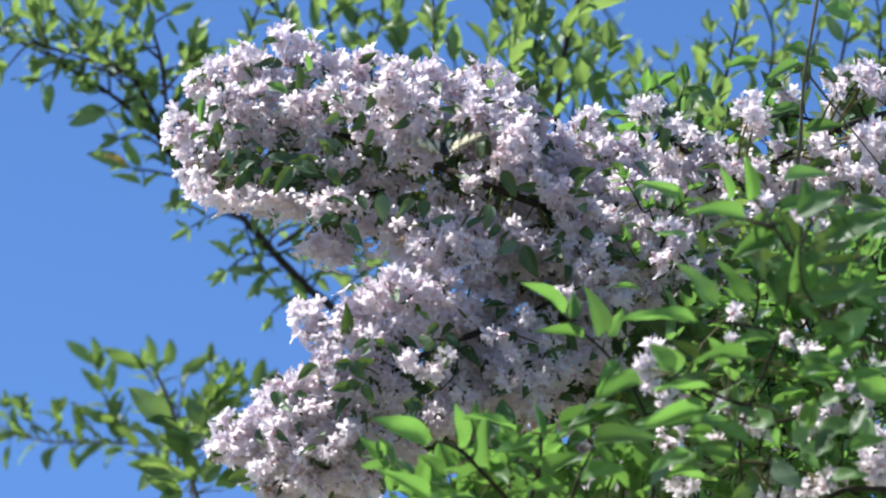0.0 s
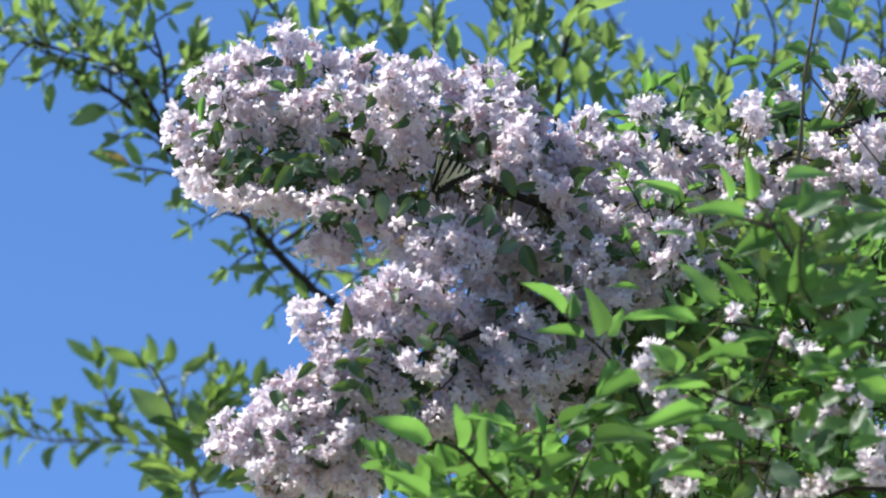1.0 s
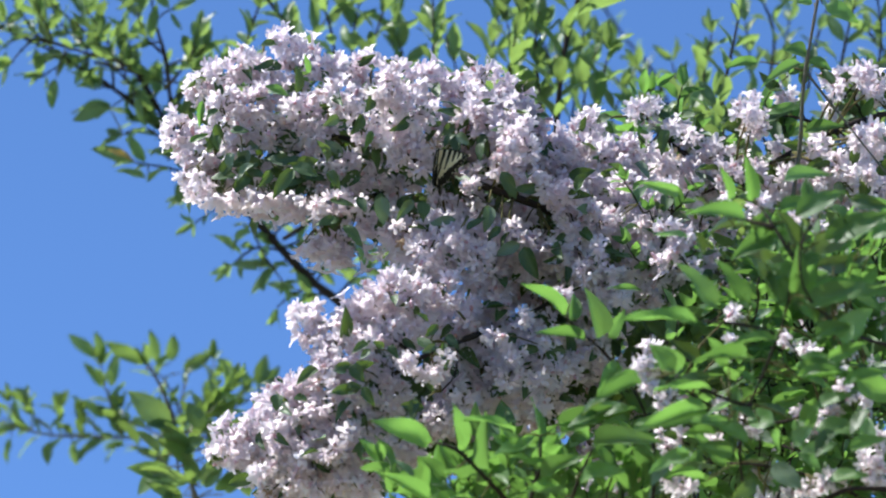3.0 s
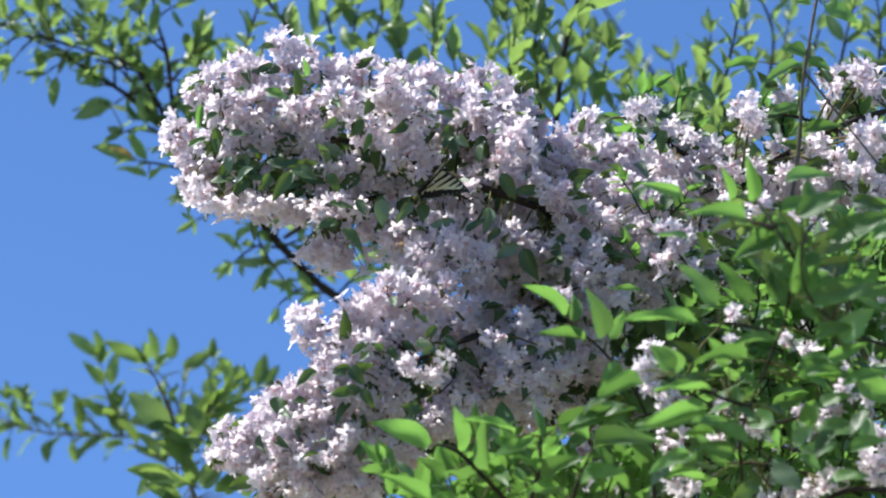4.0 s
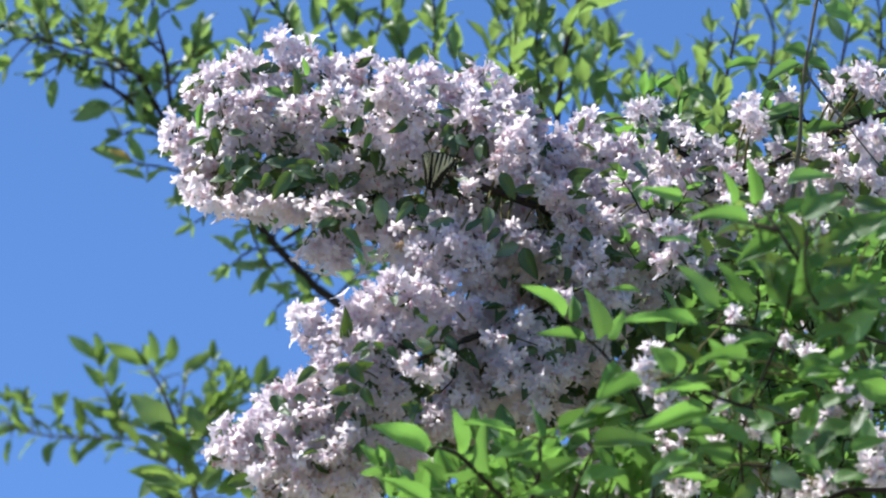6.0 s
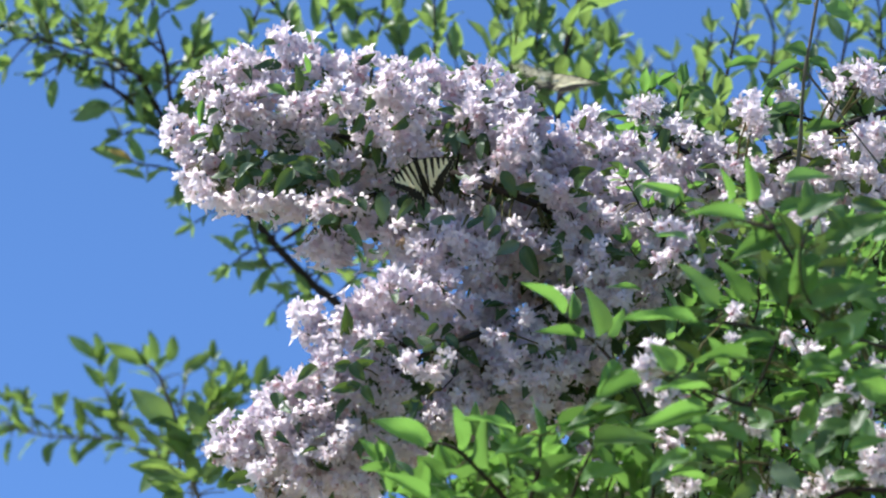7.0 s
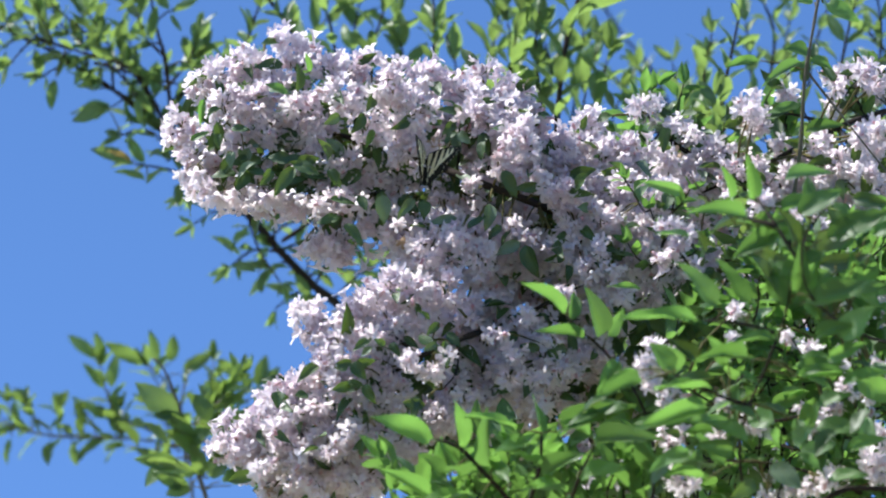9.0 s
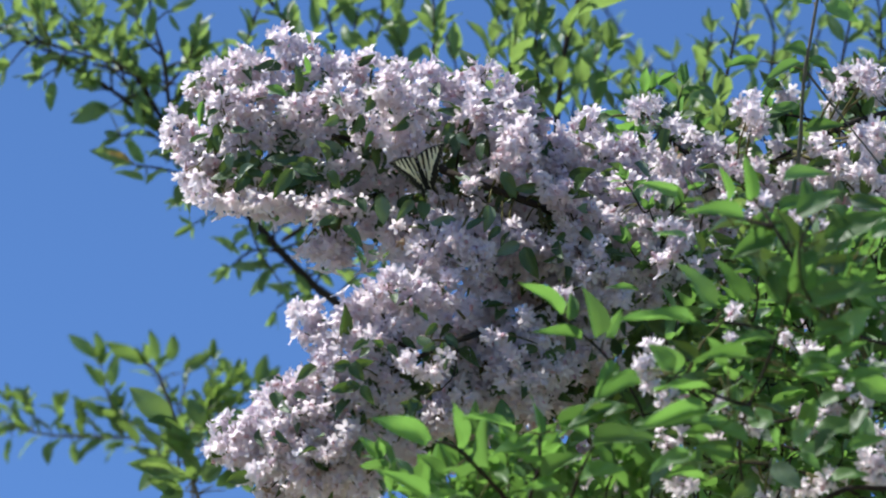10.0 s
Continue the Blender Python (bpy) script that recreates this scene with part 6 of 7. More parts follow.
for path in ([(-0.4668, 0.2327, -0.9), (-0.5074, 0.267, -0.88), (-0.5354, 0.3091, -0.88)], [(-0.4106, 0.1976, -0.9), (-0.4163, 0.253, -0.88), (-0.4443, 0.295, -0.88)], [(-0.3614, 0.1589, -0.9), (-0.3696, 0.2052, -0.92), (-0.3978, 0.2687, -0.92)], [(-0.3332, 0.1272, -0.9), (-0.3202, 0.17, -0.92), (-0.3131, 0.2193, -0.92)]):
    limb_e.shoot(path, 0.0016, 0.0009, 0.042, 0.016, LEAF_TREE, 0.30)
for path in ([(-0.1575, -0.0415, -0.9), (-0.1304, 0.0007, -0.95), (-0.0666, 0.0291, -0.95)], [(-0.1294, -0.0696, -0.9), (-0.0879, -0.056, -0.95), (-0.0454, -0.0205, -0.95)], [(-0.2137, 0.0148, -0.9), (-0.1871, 0.0361, -0.95), (-0.102, 0.0432, -0.95)], [(-0.2418, 0.0429, -0.9), (-0.2271, 0.0007, -0.88), (-0.199, -0.0413, -0.88)], [(-0.2559, 0.0499, -0.9), (-0.2849, 0.0783, -0.92), (-0.3202, 0.0642, -0.92)]):
    limb_e.shoot(path, 0.0016, 0.0009, 0.038, 0.014, LEAF_TREE, 0.31)
limb_e.leaf((-0.3791, 0.1072, -0.8), (-0.4083, 0.1234, -0.78), 0.010, 0, LEAF_WORN)
limb_e.twig([(-0.4352, 0.2313, -0.9), (-0.4035, 0.2229, -0.9), (-0.3684, 0.2137, -0.9), (-0.3192, 0.2046, -0.9), (-0.2708, 0.2052, -0.92)], 0.0017, 0.0012)
limb_e.rosettes([(-0.4352, 0.2313, -0.9), (-0.4035, 0.2229, -0.9), (-0.3684, 0.2137, -0.9), (-0.3192, 0.2046, -0.9), (-0.2708, 0.2052, -0.92)], 0.02, 0.022, 0.036, LEAF_TREE, 0.28)
limb_e.finish()

limb_g = Limb(tree, "limb", (0.1346, 0.1212, -0.6), "upright leafy shoots of the tree top", BARK, 22)
limb_g.shoot([(0.1312, 0.0743, -0.6), (0.1346, 0.1413, -0.6), (0.1446, 0.2317, -0.6), (0.1553, 0.2752, -0.6), (0.1687, 0.3221, -0.6)], 0.004, 0.002, 0.055, 0.015, LEAF_TREE, 0.35, 50, 0.3)
limb_g.twig([(0.1317, 0.0275, -0.62), (0.0516, 0.0957, -0.68), (-0.0855, 0.1455, -0.78), (-0.2318, 0.1534, -0.82)], 0.003, 0.0015)
limb_g.shoot([(-0.0163, 0.13, -0.7), (-0.0109, 0.2253, -0.7), (-0.0095, 0.273, -0.7), (-0.0109, 0.3138, -0.7)], 0.002, 0.001, 0.042, 0.0125, LEAF_TREE, 0.35, 50, 0.35)
limb_g.shoot([(-0.155, 0.1667, -0.8), (-0.1827, 0.2636, -0.8), (-0.2103, 0.3051, -0.8), (-0.2207, 0.3259, -0.8)], 0.003, 0.0015, 0.038, 0.0125, LEAF_TREE)
limb_g.shoot([(-0.2311, 0.1667, -0.8), (-0.238, 0.2498, -0.8), (-0.2172, 0.319, -0.8)], 0.002, 0.001, 0.036, 0.012, LEAF_TREE)
limb_g.shoot([(-0.0858, 0.1667, -0.8), (-0.0858, 0.2428, -0.8), (-0.065, 0.312, -0.8)], 0.002, 0.001, 0.046, 0.0125, LEAF_TREE)
limb_g.shoot([(-0.1273, 0.1944, -0.8), (-0.1342, 0.2636, -0.8), (-0.1481, 0.312, -0.8)], 0.002, 0.001, 0.042, 0.0125, LEAF_TREE)
limb_g.shoot([(0.0817, 0.1492, -0.65), (0.0817, 0.2167, -0.65), (0.0986, 0.3045, -0.65)], 0.002, 0.001, 0.052, 0.0135, LEAF_TREE)
limb_g.shoot([(0.1188, 0.1627, -0.65), (0.1121, 0.2437, -0.65), (0.1188, 0.3045, -0.65)], 0.002, 0.001, 0.05, 0.0135, LEAF_TREE)
limb_g.shoot([(0.1728, 0.1357, -0.65), (0.1863, 0.183, -0.65), (0.1998, 0.237, -0.65)], 0.002, 0.001, 0.05, 0.0125, LEAF_TREE, start=0.3)
for path in ([(0.0664, 0.146, -0.8), (0.0595, 0.2221, -0.8), (0.0699, 0.2913, -0.8)], [(0.1002, 0.1448, -0.75), (0.0968, 0.2066, -0.75), (0.0796, 0.2752, -0.75)], [(0.1633, 0.1321, -0.8), (0.1771, 0.2013, -0.8), (0.191, 0.2498, -0.8)], [(0.1237, 0.1483, -0.9), (0.1343, 0.2257, -0.9), (0.1167, 0.2889, -0.9)], [(0.1589, 0.1483, -0.9), (0.1694, 0.2257, -0.9), (0.18, 0.296, -0.9)], [(-0.1012, 0.1835, -0.9), (-0.1118, 0.2468, -0.9), (-0.1012, 0.3171, -0.9)], [(-0.0591, 0.1694, -0.9), (-0.0485, 0.2327, -0.9), (-0.0591, 0.2889, -0.9)], [(0.0112, 0.1554, -0.9), (0.0183, 0.2186, -0.9), (0.0042, 0.2679, -0.9)], [(-0.1715, 0.1835, -0.9), (-0.1645, 0.2538, -0.9), (-0.1223, 0.3171, -0.9)]):
    limb_g.shoot(path, 0.002, 0.001, 0.052, 0.017, LEAF_TREE, 0.33, 40, grown=True)
limb_g.finish()

limb_h = Limb(tree, "limb", (0.3172, 0.096, -0.7), "soft leafy shoots deep in the tree top", BARK, 23)
limb_h.shoot([(0.3171, 0.1883, -1.6), (0.2859, 0.2507, -1.6), (0.2468, 0.2976, -1.6), (0.2117, 0.3523, -1.6)], 0.003, 0.0015, 0.028, 0.017, LEAF_TREE, 0.31)
limb_h.shoot([(0.2828, 0.1293, -1), (0.2971, 0.1864, -1), (0.29, 0.2364, -1)], 0.002, 0.001, 0.044, 0.017, LEAF_TREE, 0.31)
limb_h.shoot([(0.24, 0.1293, -1), (0.2685, 0.1864, -1), (0.2471, 0.2293, -1)], 0.002, 0.001, 0.040, 0.017, LEAF_TREE, 0.31)
limb_h.shoot([(0.3254, 0.0944, -0.6), (0.3321, 0.1814, -0.6), (0.3455, 0.2484, -0.6), (0.3522, 0.2819, -0.6)], 0.003, 0.001, 0.048, 0.017, LEAF_TREE, 0.31)
limb_h.shoot([(0.3224, 0.1321, -0.8), (0.319, 0.2013, -0.8), (0.3293, 0.2636, -0.8)], 0.002, 0.001, 0.044, 0.017, LEAF_TREE, 0.31)
limb_h.shoot([(0.4049, 0.1976, -0.9), (0.412, 0.2679, -0.9), (0.3909, 0.3241, -0.9)], 0.002, 0.001, 0.048, 0.017, LEAF_TREE, 0.31)
limb_h.shoot([(0.4815, 0.1944, -0.8), (0.4954, 0.2636, -0.8), (0.5092, 0.319, -0.8)], 0.002, 0.001, 0.044, 0.017, LEAF_TREE, 0.31)
limb_h.shoot([(0.53, 0.1944, -0.8), (0.5369, 0.2636, -0.8), (0.53, 0.319, -0.8)], 0.002, 0.001, 0.044, 0.017, LEAF_TREE, 0.31)
limb_h.shoot([(0.4614, 0.2007, -1), (0.4685, 0.2507, -1), (0.4899, 0.315, -1)], 0.002, 0.001, 0.040, 0.017, LEAF_TREE, 0.31)
limb_h.shoot([(0.5666, 0.2257, -0.9), (0.5315, 0.2679, -0.9), (0.4963, 0.296, -0.9)], 0.002, 0.001, 0.044, 0.017, LEAF_TREE, 0.31)
for path in ([(0.2995, 0.1132, -0.9), (0.31, 0.1835, -0.9), (0.3276, 0.2327, -0.9)], [(0.3639, 0.1252, -0.8), (0.3778, 0.2013, -0.8), (0.3708, 0.2774, -0.8)], [(0.2327, 0.1333, -1.2), (0.2401, 0.1922, -1.2), (0.2254, 0.2217, -1.2)], [(0.4399, 0.1721, -1), (0.4328, 0.2435, -1), (0.4399, 0.3007, -1)]):
    limb_h.shoot(path, 0.002, 0.001, 0.045, 0.019, LEAF_TREE, 0.32, 42, grown=True)
# the thick of the tree behind the flowers
for i in range(230):
    rng = limb_h.rng
    b = Vector((0.2607, 0.1389, -0.5)) + Vector((rng.uniform(-0.10, 0.30), rng.uniform(-0.52, 0.0), rng.uniform(-0.4, 0.15)))
    limb_h.shoot([b, b + Vector((0.0, 0.03, 0.0)), b + Vector((rng.uniform(-0.05, 0.05), rng.uniform(0.02, 0.07), 0.0))], 0.0015, 0.0008, 0.042, 0.016, LEAF_TREE, grown=True)
limb_h.finish()
for top, r0, bend in (((-0.0169, -0.1821, -0.9), 0.03, (0.0, 0.1)), ((0.1312, 0.0743, -0.6), 0.02, (0.05, 0.0)), ((0.3254, 0.0944, -0.6), 0.02, (0.15, 0.0)), ((0.5922, 0.1944, -0.8), 0.02, (0.3, 0.0)), ((0.3171, 0.1883, -1.6), 0.02, (0.1, 0.3))):
    stem(tree, top, r0, 0.005, bend, BARK)


# ---- butterflies ----
def wing_mesh(front):
    """One wing, reaching along +x, head towards +y, with its dark bands and border."""
    n, k = 64, 34
    verts, faces, cols = [], [], []
    bands = ((0.0135, 0.034, 0.0017), (0.0225, 0.022, 0.0018), (0.0305, 0.0135, 0.0016), (0.0370, 0.009, 0.0014), (0.0430, 0.006, 0.0012))
    for i in range(n + 1):
        s = i / n
        for j in range(k + 1):
            q = j / k
            if front:
                root = Vector((0.001, 0.018 - 0.014 * q))
                edge = Vector((0.054, 0.007)).lerp(Vector((0.028, -0.0135)), q)
                edge += Vector((0.0015, 0.001)) * math.sin(math.pi * q) + Vector((0.0005, 0.0)) * math.sin(q * 28)
                sag = Vector((0, 0.0028)) * math.sin(math.pi * s) * (1 - q)
            else:
                root = Vector((0.001, 0.002 - 0.017 * q))
                edge = Vector((0.0295, -0.0125)).lerp(Vector((0.0035, -0.0235)), q)
                edge += Vector((0.003, -0.004)) * math.sin(math.pi * q) + Vector((0.0009, -0.0012)) * math.sin(q * 30)
                edge += Vector((0.0005, -0.011)) * math.exp(-((q - 0.72) / 0.05) ** 2)
                sag = Vector((0, 0))
                tail = math.exp(-((q - 0.72) / 0.05) ** 2)
            p = root.lerp(edge, s) + sag
            z = 0.002 * math.sin(s * 2.2) - (0.0 if front else 0.0006)
            verts.append((p.x, p.y, z))
            rim = (1 - s) * (edge - root).length
            depth = 0.018 - 0.21 * p.x + 0.0028 * math.sin(math.pi * min(1, p.x / 0.054)) - p.y
            dark = rim < (0.0068 + 0.0042 * q if front else 0.0125) or (front and depth < 0.0011) or p.x < 0.0036 + (0.003 * q if not front else 0)
            if not front and tail > 0.2 and s > 0.5:
                dark = True
            for at, reach, wide in bands:
                if depth < reach and abs(p.x - at + 0.26 * depth) < 1.45 * wide * (1.15 - 0.8 * depth / reach):
                    dark = True
            spot = (0.0016 < rim < 0.0025 and math.sin(q * (44 if front else 30)) > 0.3 and (front or tail < 0.2))
            cols.append((0.62, 0.58, 0.36) if spot else (0.014, 0.012, 0.010) if dark else (0.84, 0.765, 0.48))
    for i in range(n):
        for j in range(k):
            a = i * (k + 1) + j
            faces.append((a, a + k + 1, a + k + 2, a + 1))
    me = bpy.data.meshes.new("wing")
    me.from_pydata(verts, [], faces)
    layer = me.color_attributes.new("pigment", "FLOAT_COLOR", "POINT")
    layer.data.foreach_set("color", np.array([(*c, 1.0) for c in cols], dtype=np.float32).ravel())
    me.polygons.foreach_set("use_smooth", [True] * len(me.polygons))
    me.materials.append(WING)
    me.update()
    return me


WINGS = wing_mesh(True), wing_mesh(False)


def butterfly(label):
    """Body along y, back towards +z; each side's pair of wings turns about the body."""
    thing = new("butterfly")
    tagged(thing, label, "butterfly", "swallowtails")
    body = bmesh.new()
    for y, r, l in ((0.006, 0.0029, 0.0085), (-0.008, 0.0023, 0.0125), (0.0155, 0.0018, 0.0022)):
        m = Matrix.LocRotScale((0, y, -0.001), None, (r, l, r))
        bmesh.ops.create_uvsphere(body, u_segments=12, v_segments=8, radius=1.0, matrix=m)
    me = bpy.data.meshes.new("body")
    body.to_mesh(me)
    body.free()
    me.polygons.foreach_set("use_smooth", [True] * len(me.polygons))
    me.materials.append(BODY)
    part("body", me, thing, "slender black furry body")
    for sign in (-1, 1):
        h = Heap()
        tube(h, spline([Vector((0.0006 * sign, 0.017, 0)), Vector((0.004 * sign, 0.023, 0.002)), Vector((0.007 * sign, 0.028, 0.003))], 0.003), 0.0003, 0.0004, 5, 0)
        part("antenna", h.mesh("antenna", BODY), thing)
    sides = []
    for sign in (1, -1):
        pair = part("forewing", WINGS[0] if sign > 0 else mirrored(WINGS[0]), thing, "yellow forewing with black tiger bands")
        part("hindwing", WINGS[1] if sign > 0 else mirrored(WINGS[1]), pair, "yellow hindwing with black scalloped edge and tail")
        sides.append(pair)
    return thing, sides[0], sides[1]


def mirrored(me):
    other = me.copy()
    flip = Matrix.Diagonal((-1, 1, 1, 1))
    other.transform(flip)
    other.flip_normals()
    return other


swallowtail, wing_r, wing_l = butterfly("yellow and black swallowtail feeding on the pale flowers")
visitor, visitor_r, visitor_l = butterfly("yellow swallowtail fluttering past the branches")


def perch(x, y, z, head, pitch, roll):
    """A butterfly's pose: its place in the tilted frame, where its head points, how it pitches and rolls."""
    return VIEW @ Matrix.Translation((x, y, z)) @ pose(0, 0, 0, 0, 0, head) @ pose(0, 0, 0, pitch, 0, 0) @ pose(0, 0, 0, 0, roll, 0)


def flap(t, right, left, who):
    """Wing keys: degrees above level."""
    who[0].append((t, pose(0, 0, 0, 0, -right, 0)))
    who[1].append((t, pose(0, 0, 0, 0, left, 0)))


def motions():
    bough_a.sway([(0, -0.0006, -0.0008, -0.39), (0.5, -0.0009, -0.001, -0.43), (1, -0.0009, -0.0008, -0.55), (1.5, -0.0004, -0.0002, -0.13), (2, -0.0004, -0.0005, 0), (2.5, -0.0004, -0.001, -0.15), (4, -0.0003, -0.0019, 0.3), (4.5, 0.0009, -0.0014, 0.49), (5, 0.0015, -0.0009, 0.36), (5.5, -0.0011, -0.0017, 0.41), (7, 0, 0, 0), (7.5, 0, 0, 0), (8, 0.0003, 0.0002, 0.03), (8.5, 0, 0, 0), (9, 0.0004, -0.0003, -0.17), (9.5, 0.0008, 0.0003, 0.05), (10, -0.0001, -0.0009, 0.01)])
    bough_b.sway([(0, 0.0004, -0.0004, -0.15), (0.5, -0.0001, -0.0002, -0.09), (1, -0.0002, -0.0005, -0.29), (1.5, -0.0002, -0.0007, -0.03), (2, 0, -0.0009, 0), (2.5, 0, -0.0012, 0.06), (4, -0.0015, -0.0013, 0.9), (4.5, -0.0001, -0.0024, 0.51), (5, 0.0007, -0.0015, 0.1), (5.5, -0.0009, -0.003, 0.22), (7, 0, -0.0009, 0), (7.5, 0, 0, 0), (8, 0.0006, -0.0002, -0.08), (8.5, 0.0002, 0, -0.05), (9, 0.0011, 0.0003, 0.08), (9.5, 0.0009, 0.0007, 0.26), (10, -0.0007, -0.0011, -0.05)])
    bough_c.sway([(0, 0.0003, -0.0044, -0.71), (0.5, -0.0006, -0.0057, -0.95), (1, -0.0003, -0.0057, -0.93), (1.5, -0.0002, -0.0043, -0.68), (2, -0.0006, -0.0047, -0.72), (2.5, -0.0012, -0.0063, -0.92), (4, -0.0019, -0.0029, 0), (4.5, -0.0012, -0.0051, -0.43), (5, -0.0002, -0.0033, -0.45), (5.5, -0.0015, -0.0061, -0.45), (7, -0.0002, -0.0033, -0.45), (7.5, 0, 0, 0), (8, 0, -0.0024, -0.49), (8.5, -0.0006, -0.001, -0.21), (9, 0.0004, -0.0023, -0.45), (9.5, 0.0009, -0.0011, -0.25), (10, -0.0008, -0.0042, -0.66)])
    cane.sway([(0, 0, -0.0005, 0), (0.5, -0.0005, -0.0005, 0), (1, 0.0005, 0, 0), (1.5, 0, -0.0005, 0), (2, 0, -0.001, 0), (2.5, 0.0005, -0.001, 0), (4, -0.0009, -0.0009, 0), (4.5, -0.0009, -0.0014, 0), (5, 0, -0.0005, 0), (5.5, -0.0009, -0.0014, 0), (7, 0, -0.0005, 0), (7.5, 0, 0, 0), (8, 0.0005, 0, 0), (8.5, 0, 0, 0), (9, 0.0009, 0, 0), (9.5, 0.0005, 0, 0), (10, 0, 0, 0)])
    near_low.sway([(0, -0.0001, 0.0004, -0.21), (0.5, -0.0004, 0.0004, -0.2), (1, -0.0004, 0.0004, -0.2), (1.5, -0.0004, 0.0002, -0.05), (2, -0.0006, 0.0003, -0.02), (2.5, -0.0004, -0.0006, -0.04), (4, 0, -0.0019, 0.18), (4.5, 0.0027, -0.0042, 1.37), (5, 0.0029, -0.0032, 1.18), (5.5, 0.0018, -0.0046, 1.03), (7, -0.0004, -0.0009, -0.04), (7.5, 0, 0, 0), (8, 0.0008, 0, 0), (8.5, -0.0004, 0.0008, -0.53), (9, 0.0001, 0.0014, -0.39), (9.5, -0.0003, 0.0016, -0.47), (10, -0.0009, 0.0004, -0.22)])
    near_tip.sway([(0, -0.0017, 0, 0), (0.5, -0.0008, -0.0009, 0), (1, -0.0017, 0, 0), (1.5, -0.0013, -0.0004, 0), (2, -0.0017, -0.0004, 0), (2.5, -0.0013, -0.0009, 0), (4, -0.0004, -0.0021, 0), (4.5, 0.0047, -0.0004, 0), (5, 0.003, -0.0009, 0), (5.5, -0.0012, -0.0034, 0), (7, -0.0013, -0.0004, 0), (7.5, 0, 0, 0), (8, 0.0009, 0.0004, 0), (8.5, 0, 0, 0), (9, -0.0013, 0, 0), (9.5, -0.003, -0.0009, 0), (10, -0.0034, -0.0009, 0)])
    near_top.sway([(0, -0.0001, -0.0011, -0.16), (0.5, -0.0001, -0.0011, -0.16), (1, -0.001, -0.0012, -0.72), (1.5, -0.001, -0.0012, -0.72), (2, -0.0005, -0.0014, -0.36), (2.5, -0.0001, -0.0014, -0.18), (4, 0.0013, -0.0019, -0.1), (4.5, 0.0031, -0.0034, 0.5), (5, 0.0055, -0.0009, 0.84), (5.5, 0.0074, -0.0037, 1.62), (7, -0.0004, -0.0031, -0.58), (7.5, 0, 0, 0), (8, 0.002, 0.0012, 0.48), (8.5, -0.0004, -0.0006, -0.23), (9, 0.002, 0.0003, 0.16), (9.5, -0.0012, -0.001, -0.61), (10, -0.0006, -0.0008, -0.06)])
    near_side.sway([(0, -0.0002, -0.0004, 0.3), (0.5, -0.0001, -0.0002, 0.16), (1, -0.0001, -0.0002, 0.16), (1.5, -0.0002, -0.0004, 0.3), (2, -0.0002, -0.0004, 0.3), (2.5, -0.0002, -0.0004, 0.3), (4, 0.0001, -0.001, 0.19), (4.5, 0.0009, -0.001, -0.08), (5, 0.0012, -0.001, -0.04), (5.5, 0.0003, -0.0022, 0.49), (7, 0.0002, -0.0008, 0.04), (7.5, 0, 0, 0), (8, 0, 0, 0), (8.5, 0, 0, 0), (9, 0, 0.0002, 0.06), (9.5, -0.0006, 0, 0.28), (10, -0.0007, -0.0002, 0.44)])
    side_front.sway([(0, -0.0029, 0.0009, 0), (0.5, -0.0019, 0.0019, 0), (1, -0.0019, 0, 0), (1.5, -0.0029, -0.001, 0), (2, 0.002, 0.0019, 0), (2.5, -0.0009, -0.002, 0), (4, -0.0038, -0.0058, 0), (4.5, -0.0038, -0.0125, 0), (5, 0, -0.0058, 0), (5.5, -0.0019, -0.0096, 0), (7, -0.0009, -0.001, 0), (7.5, 0, 0, 0), (8, 0.0058, 0.0029, 0), (8.5, 0.0058, 0.0048, 0), (9, 0.0058, 0.0067, 0), (9.5, 0.002, 0.0067, 0), (10, -0.0019, 0.0009, 0)])
    side_back.sway([(0, 0, -0.0044, 0.78), (0.5, 0.0008, -0.0036, 0.75), (1, 0.0006, -0.003, 0.69), (1.5, 0.0001, -0.0033, 0.38), (2, -0.0024, -0.0007, -0.45), (2.5, 0.0003, 0.0002, -0.12), (4, -0.0014, 0.0024, -0.4), (4.5, -0.0015, 0.0006, -0.48), (5, 0, -0.0001, 0.08), (5.5, 0, 0, 0), (7, 0, 0, 0), (7.5, 0, 0, 0), (8, 0.0011, 0.0001, 0.21), (8.5, 0.0001, 0.0003, -0.2), (9, -0.0002, 0.0002, -0.13), (9.5, -0.0022, 0.0005, -0.65), (10, 0.0003, 0.001, -0.06)])
    limb_e.sway([(0, -0.0067, -0.0081, -0.63), (0.5, -0.002, -0.0025, 0.27), (1, -0.0042, -0.0056, -0.38), (1.5, -0.0046, -0.0053, -0.39), (2, -0.0011, -0.0016, 0.24), (2.5, -0.0005, -0.0009, -0.1), (4, 0.0015, 0.0023, -0.31), (4.5, -0.0004, 0.0006, -0.41), (5, -0.002, -0.0015, -0.54), (5.5, -0.002, -0.002, -0.63), (7, -0.002, -0.002, -0.63), (7.5, 0, 0, 0), (8, 0, 0, 0), (8.5, 0.001, 0.0014, 0.07), (9, -0.002, -0.0026, -0.54), (9.5, 0.0006, 0, 0.13), (10, -0.0014, -0.0019, -0.15)])
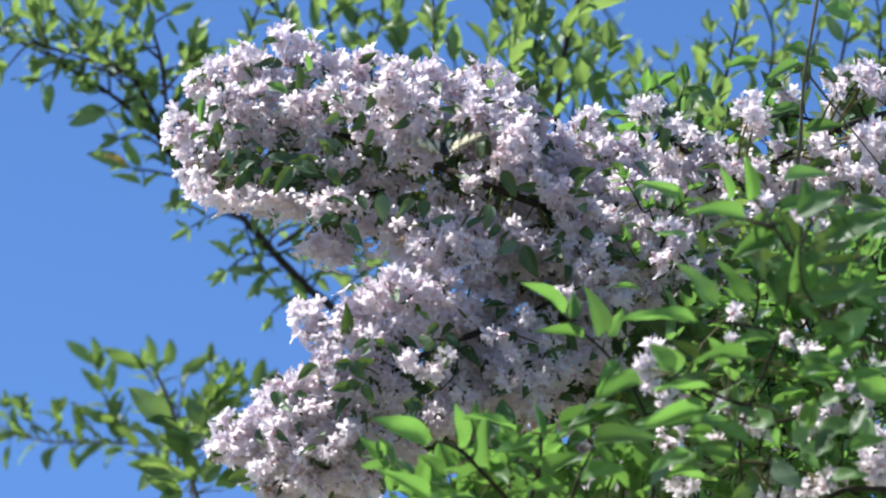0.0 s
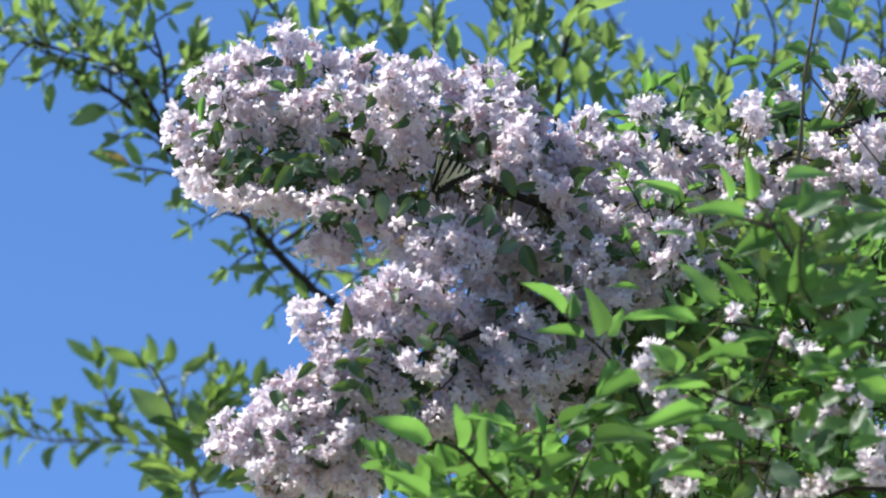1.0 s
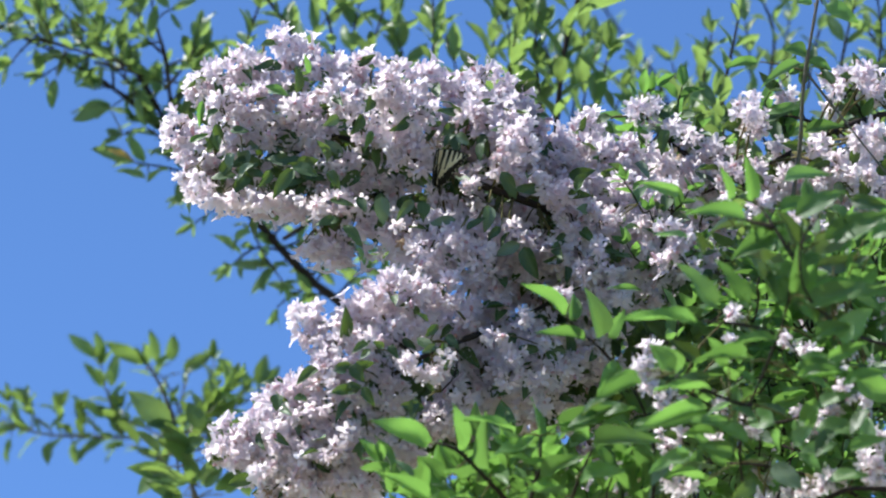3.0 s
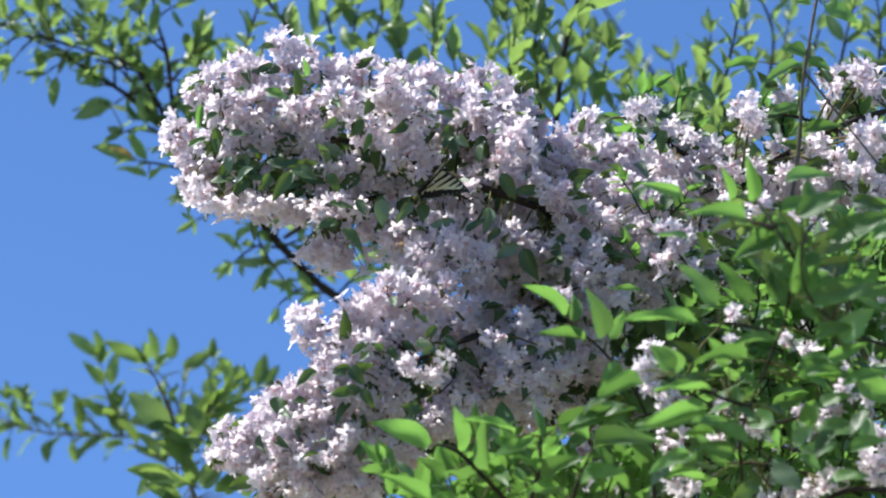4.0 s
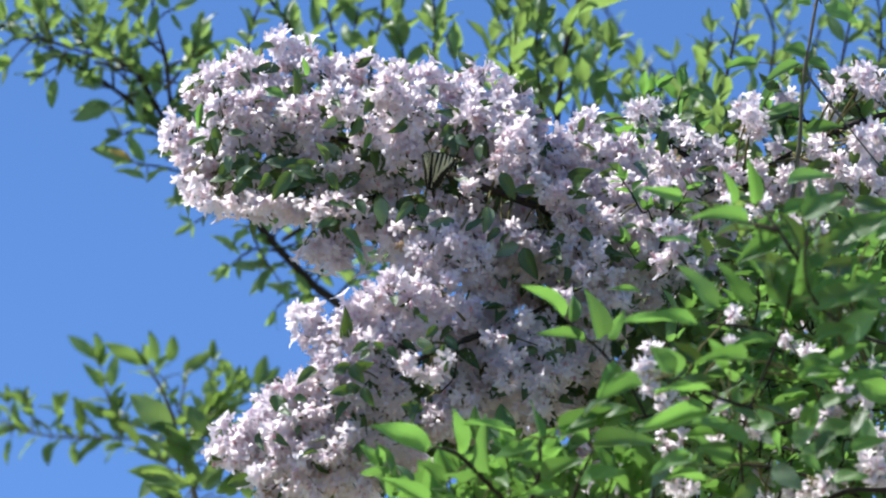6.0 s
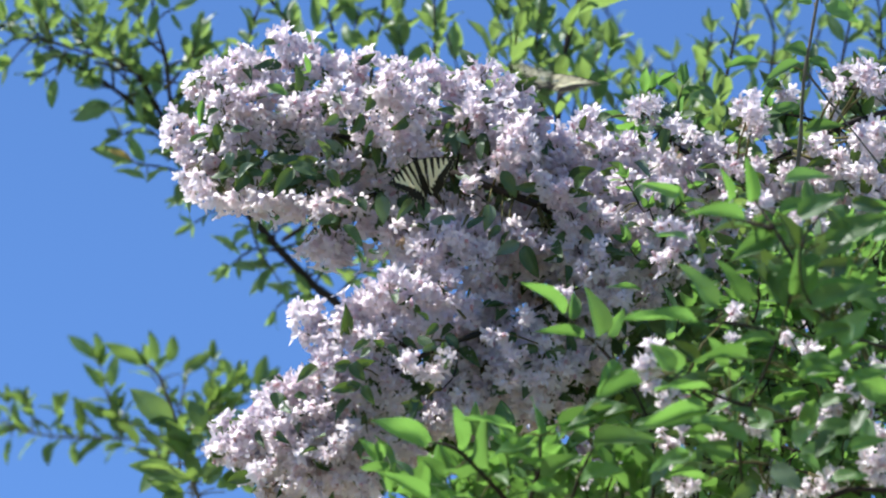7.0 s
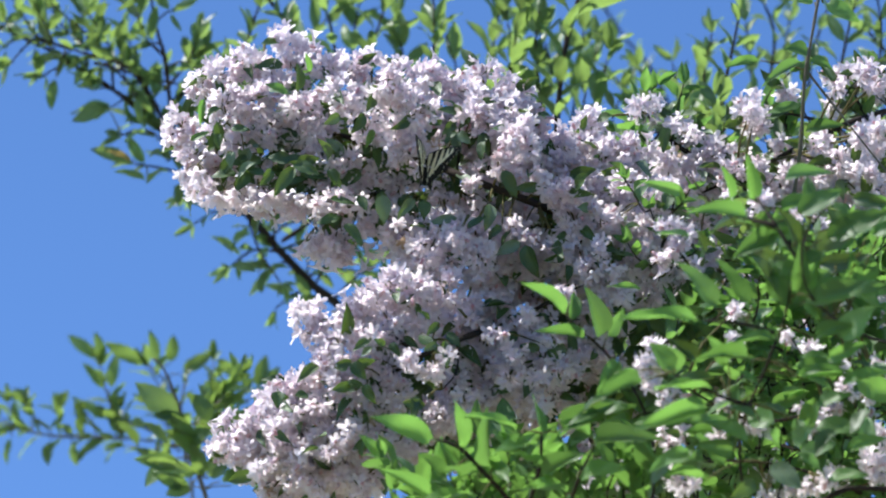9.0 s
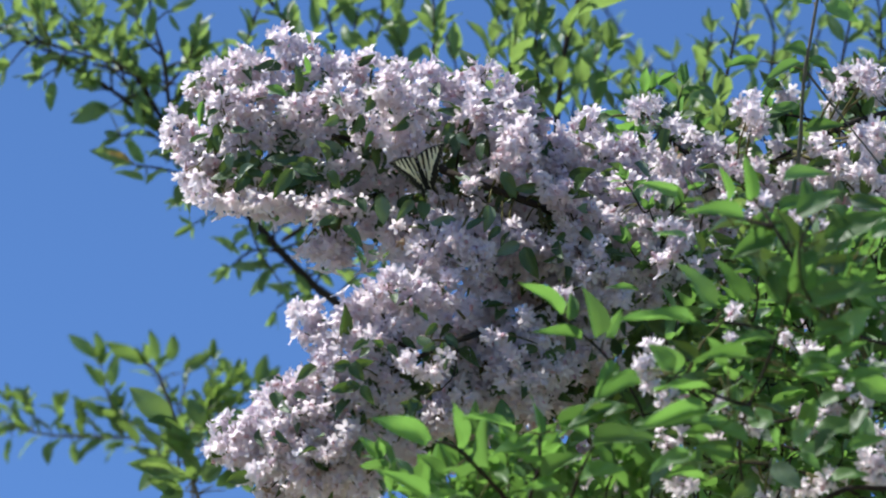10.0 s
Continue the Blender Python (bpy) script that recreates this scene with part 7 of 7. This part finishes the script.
    limb_g.sway([(0, -0.0014, -0.0021, -0.01), (0.5, -0.0014, -0.0023, 0.25), (1, -0.0014, -0.0023, 0.25), (1.5, -0.0014, -0.0021, 0.4), (2, -0.0011, -0.0013, 0.24), (2.5, -0.0008, -0.0013, 0.23), (4, -0.0012, -0.0016, 0.36), (4.5, 0.0003, -0.0003, 0.11), (5, 0.0003, 0.0006, -0.03), (5.5, -0.0004, -0.0003, 0.11), (7, 0.0003, 0.0001, 0.14), (7.5, 0, 0, 0), (8, 0, 0, 0), (8.5, 0, 0, 0), (9, -0.0007, -0.001, 0.14), (9.5, -0.0007, -0.001, 0.14), (10, -0.0007, -0.001, 0.14)])
    limb_h.sway([(0, -0.001, -0.001, 0), (0.5, -0.002, -0.0021, 0), (1, 0.0011, 0, 0), (1.5, 0, 0, 0), (2, 0, 0, 0), (2.5, 0, 0, 0), (4, -0.001, 0, 0), (4.5, -0.001, 0, 0), (5, -0.001, 0, 0), (5.5, 0, 0, 0), (7, 0, 0, 0), (7.5, 0, 0, 0), (8, 0, 0, 0), (8.5, 0, 0, 0), (9, 0, 0, 0), (9.5, 0, 0, 0), (10, 0, 0, 0)])
    # time, place, head, pitch, roll, right wing, left wing
    rows = [(0.0, (0.0006, 0.1049, 0.150), 5, -68, 0, 0, 0), (0.1, (0.0024, 0.0896, 0.150), 25, -60, 0, 0, 0), (0.2, (0.0024, 0.0679, 0.150), 10, -70, 0, 0, 0), (0.3, (0.0046, 0.1031, 0.150), -10, -20, 0, 0, 0), (0.4, (0.0264, 0.1424, 0.150), 10, -50, 0, 0, 0), (0.5, (0.0234, 0.1295, 0.150), 10, -60, 0, 0, 0), (0.6, (0.0064, 0.1013, 0.150), -10, -30, 0, 0, 0), (0.7, (-0.0095, 0.0788, 0.115), -14, -20, 0, 25, 83), (0.8, (-0.0060, 0.0786, 0.115), -18, -18, 0, 32, 80), (1.0, (-0.0060, 0.0790, 0.115), -20, -15, 1, 39, 79), (1.3, (-0.0129, 0.0793, 0.115), -41, -12, -1, 30, 82), (1.5, (-0.0094, 0.0758, 0.115), -36, -14, 1, 40, 77), (2.0, (-0.0141, 0.0761, 0.115), -25, -21, -1, 30, 80), (2.5, (-0.0076, 0.0786, 0.115), -19, -18, 1, 38, 78), (2.7, (-0.0062, 0.0901, 0.115), 3, -10, 1, 53, 88), (3.2, (-0.0102, 0.0836, 0.115), -18, -12, 0, 42, 86), (3.8, (-0.0140, 0.0786, 0.115), -39, -12, 0, 29, 87), (4.0, (-0.0142, 0.0720, 0.115), -45, -23, 1, 42, 84), (4.5, (-0.0075, 0.0727, 0.115), -54, -15, 0, 54, 81), (4.7, (-0.0123, 0.0759, 0.115), -28, -13, -1, 25, 79), (5.0, (-0.0203, 0.0779, 0.115), -23, -5, -1, 21, 66), (5.3, (-0.0137, 0.0756, 0.115), -18, -11, -1, 28, 80), (5.5, (-0.0081, 0.0768, 0.115), -18, -11, 1, 38, 81), (5.7, (-0.0099, 0.0817, 0.115), -16, -8, 0, 58, 84), (6.2, (-0.0144, 0.0836, 0.115), 3, -7, 0, 51, 70), (6.8, (-0.0185, 0.0858, 0.115), 21, -5, -1, 44, 56), (7.0, (-0.0232, 0.0760, 0.115), 20, 5, -1, 36, 48), (7.5, (-0.0219, 0.0771, 0.115), 24, 0, 1, 16, 32), (8.0, (-0.0223, 0.0792, 0.115), 26, 3, 1, 20, 40), (8.3, (-0.0216, 0.0837, 0.115), 9, 1, 0, 27, 50), (8.6, (-0.0258, 0.0833, 0.115), -3, -17, -1, 44, 58), (9.0, (-0.0191, 0.0837, 0.115), -7, -33, 0, 45, 73), (9.4, (-0.0228, 0.0832, 0.115), -7, -1, -1, 24, 73), (9.7, (-0.0218, 0.0828, 0.115), 17, -2, 0, 38, 64), (10.0, (-0.0229, 0.0800, 0.115), 21, -17, -1, 48, 58)]
    keys = [], []
    # quick beats in flight, then the slow play of the settled wings
    for t, up in ((0.0, 10), (0.05, -15), (0.15, 60), (0.25, 0), (0.35, 70), (0.45, 0), (0.55, 75)):
        flap(t, up, up * 0.9 + 5, keys)
    for t, p, head, pitch, roll, right, left in rows:
        if t > 0.6:
            flap(t, right, left, keys)
    walk(swallowtail, [(r[0], perch(*r[1], *r[2:5])) for r in rows])
    walk(wing_r, keys[0])
    walk(wing_l, keys[1])
    rows = [(0.0, (0.0896, 0.1234, -0.1), 40, 20, 0), (6.8, (0.0896, 0.1234, -0.1), 40, 20, 0), (6.9, (0.1, 0.152, -0.08), 15, -25, 10),
            (7.0, (0.1163, 0.1814, -0.06), -12, -60, 0), (7.1, (0.2294, 0.1894, -0.08), -70, -25, 10), (7.2, (0.2945, 0.212, -0.35), -90, -20, 30),
            (7.3, (0.324, 0.1775, -0.4), -60, -40, 10), (7.4, (0.317, 0.1463, -0.45), -45, -55, 0), (7.5, (0.312, 0.108, -0.36), -30, -20, 0),
            (7.6, (0.309, 0.096, -0.3), -20, 10, 0), (10.0, (0.309, 0.096, -0.3), -20, 10, 0)]
    keys = [], []
    for t, up in ((0.0, 80), (6.8, 80), (6.9, 25), (7.0, 4), (7.05, 35), (7.1, 8), (7.15, 50), (7.2, 75), (7.3, 30), (7.4, 5), (7.5, 60), (7.6, 84), (10.0, 84)):
        flap(t, up, up * 0.9 + 2, keys)
    walk(visitor, [(r[0], perch(*r[1], *r[2:5])) for r in rows])
    walk(visitor_r, keys[0])
    walk(visitor_l, keys[1])


motions()
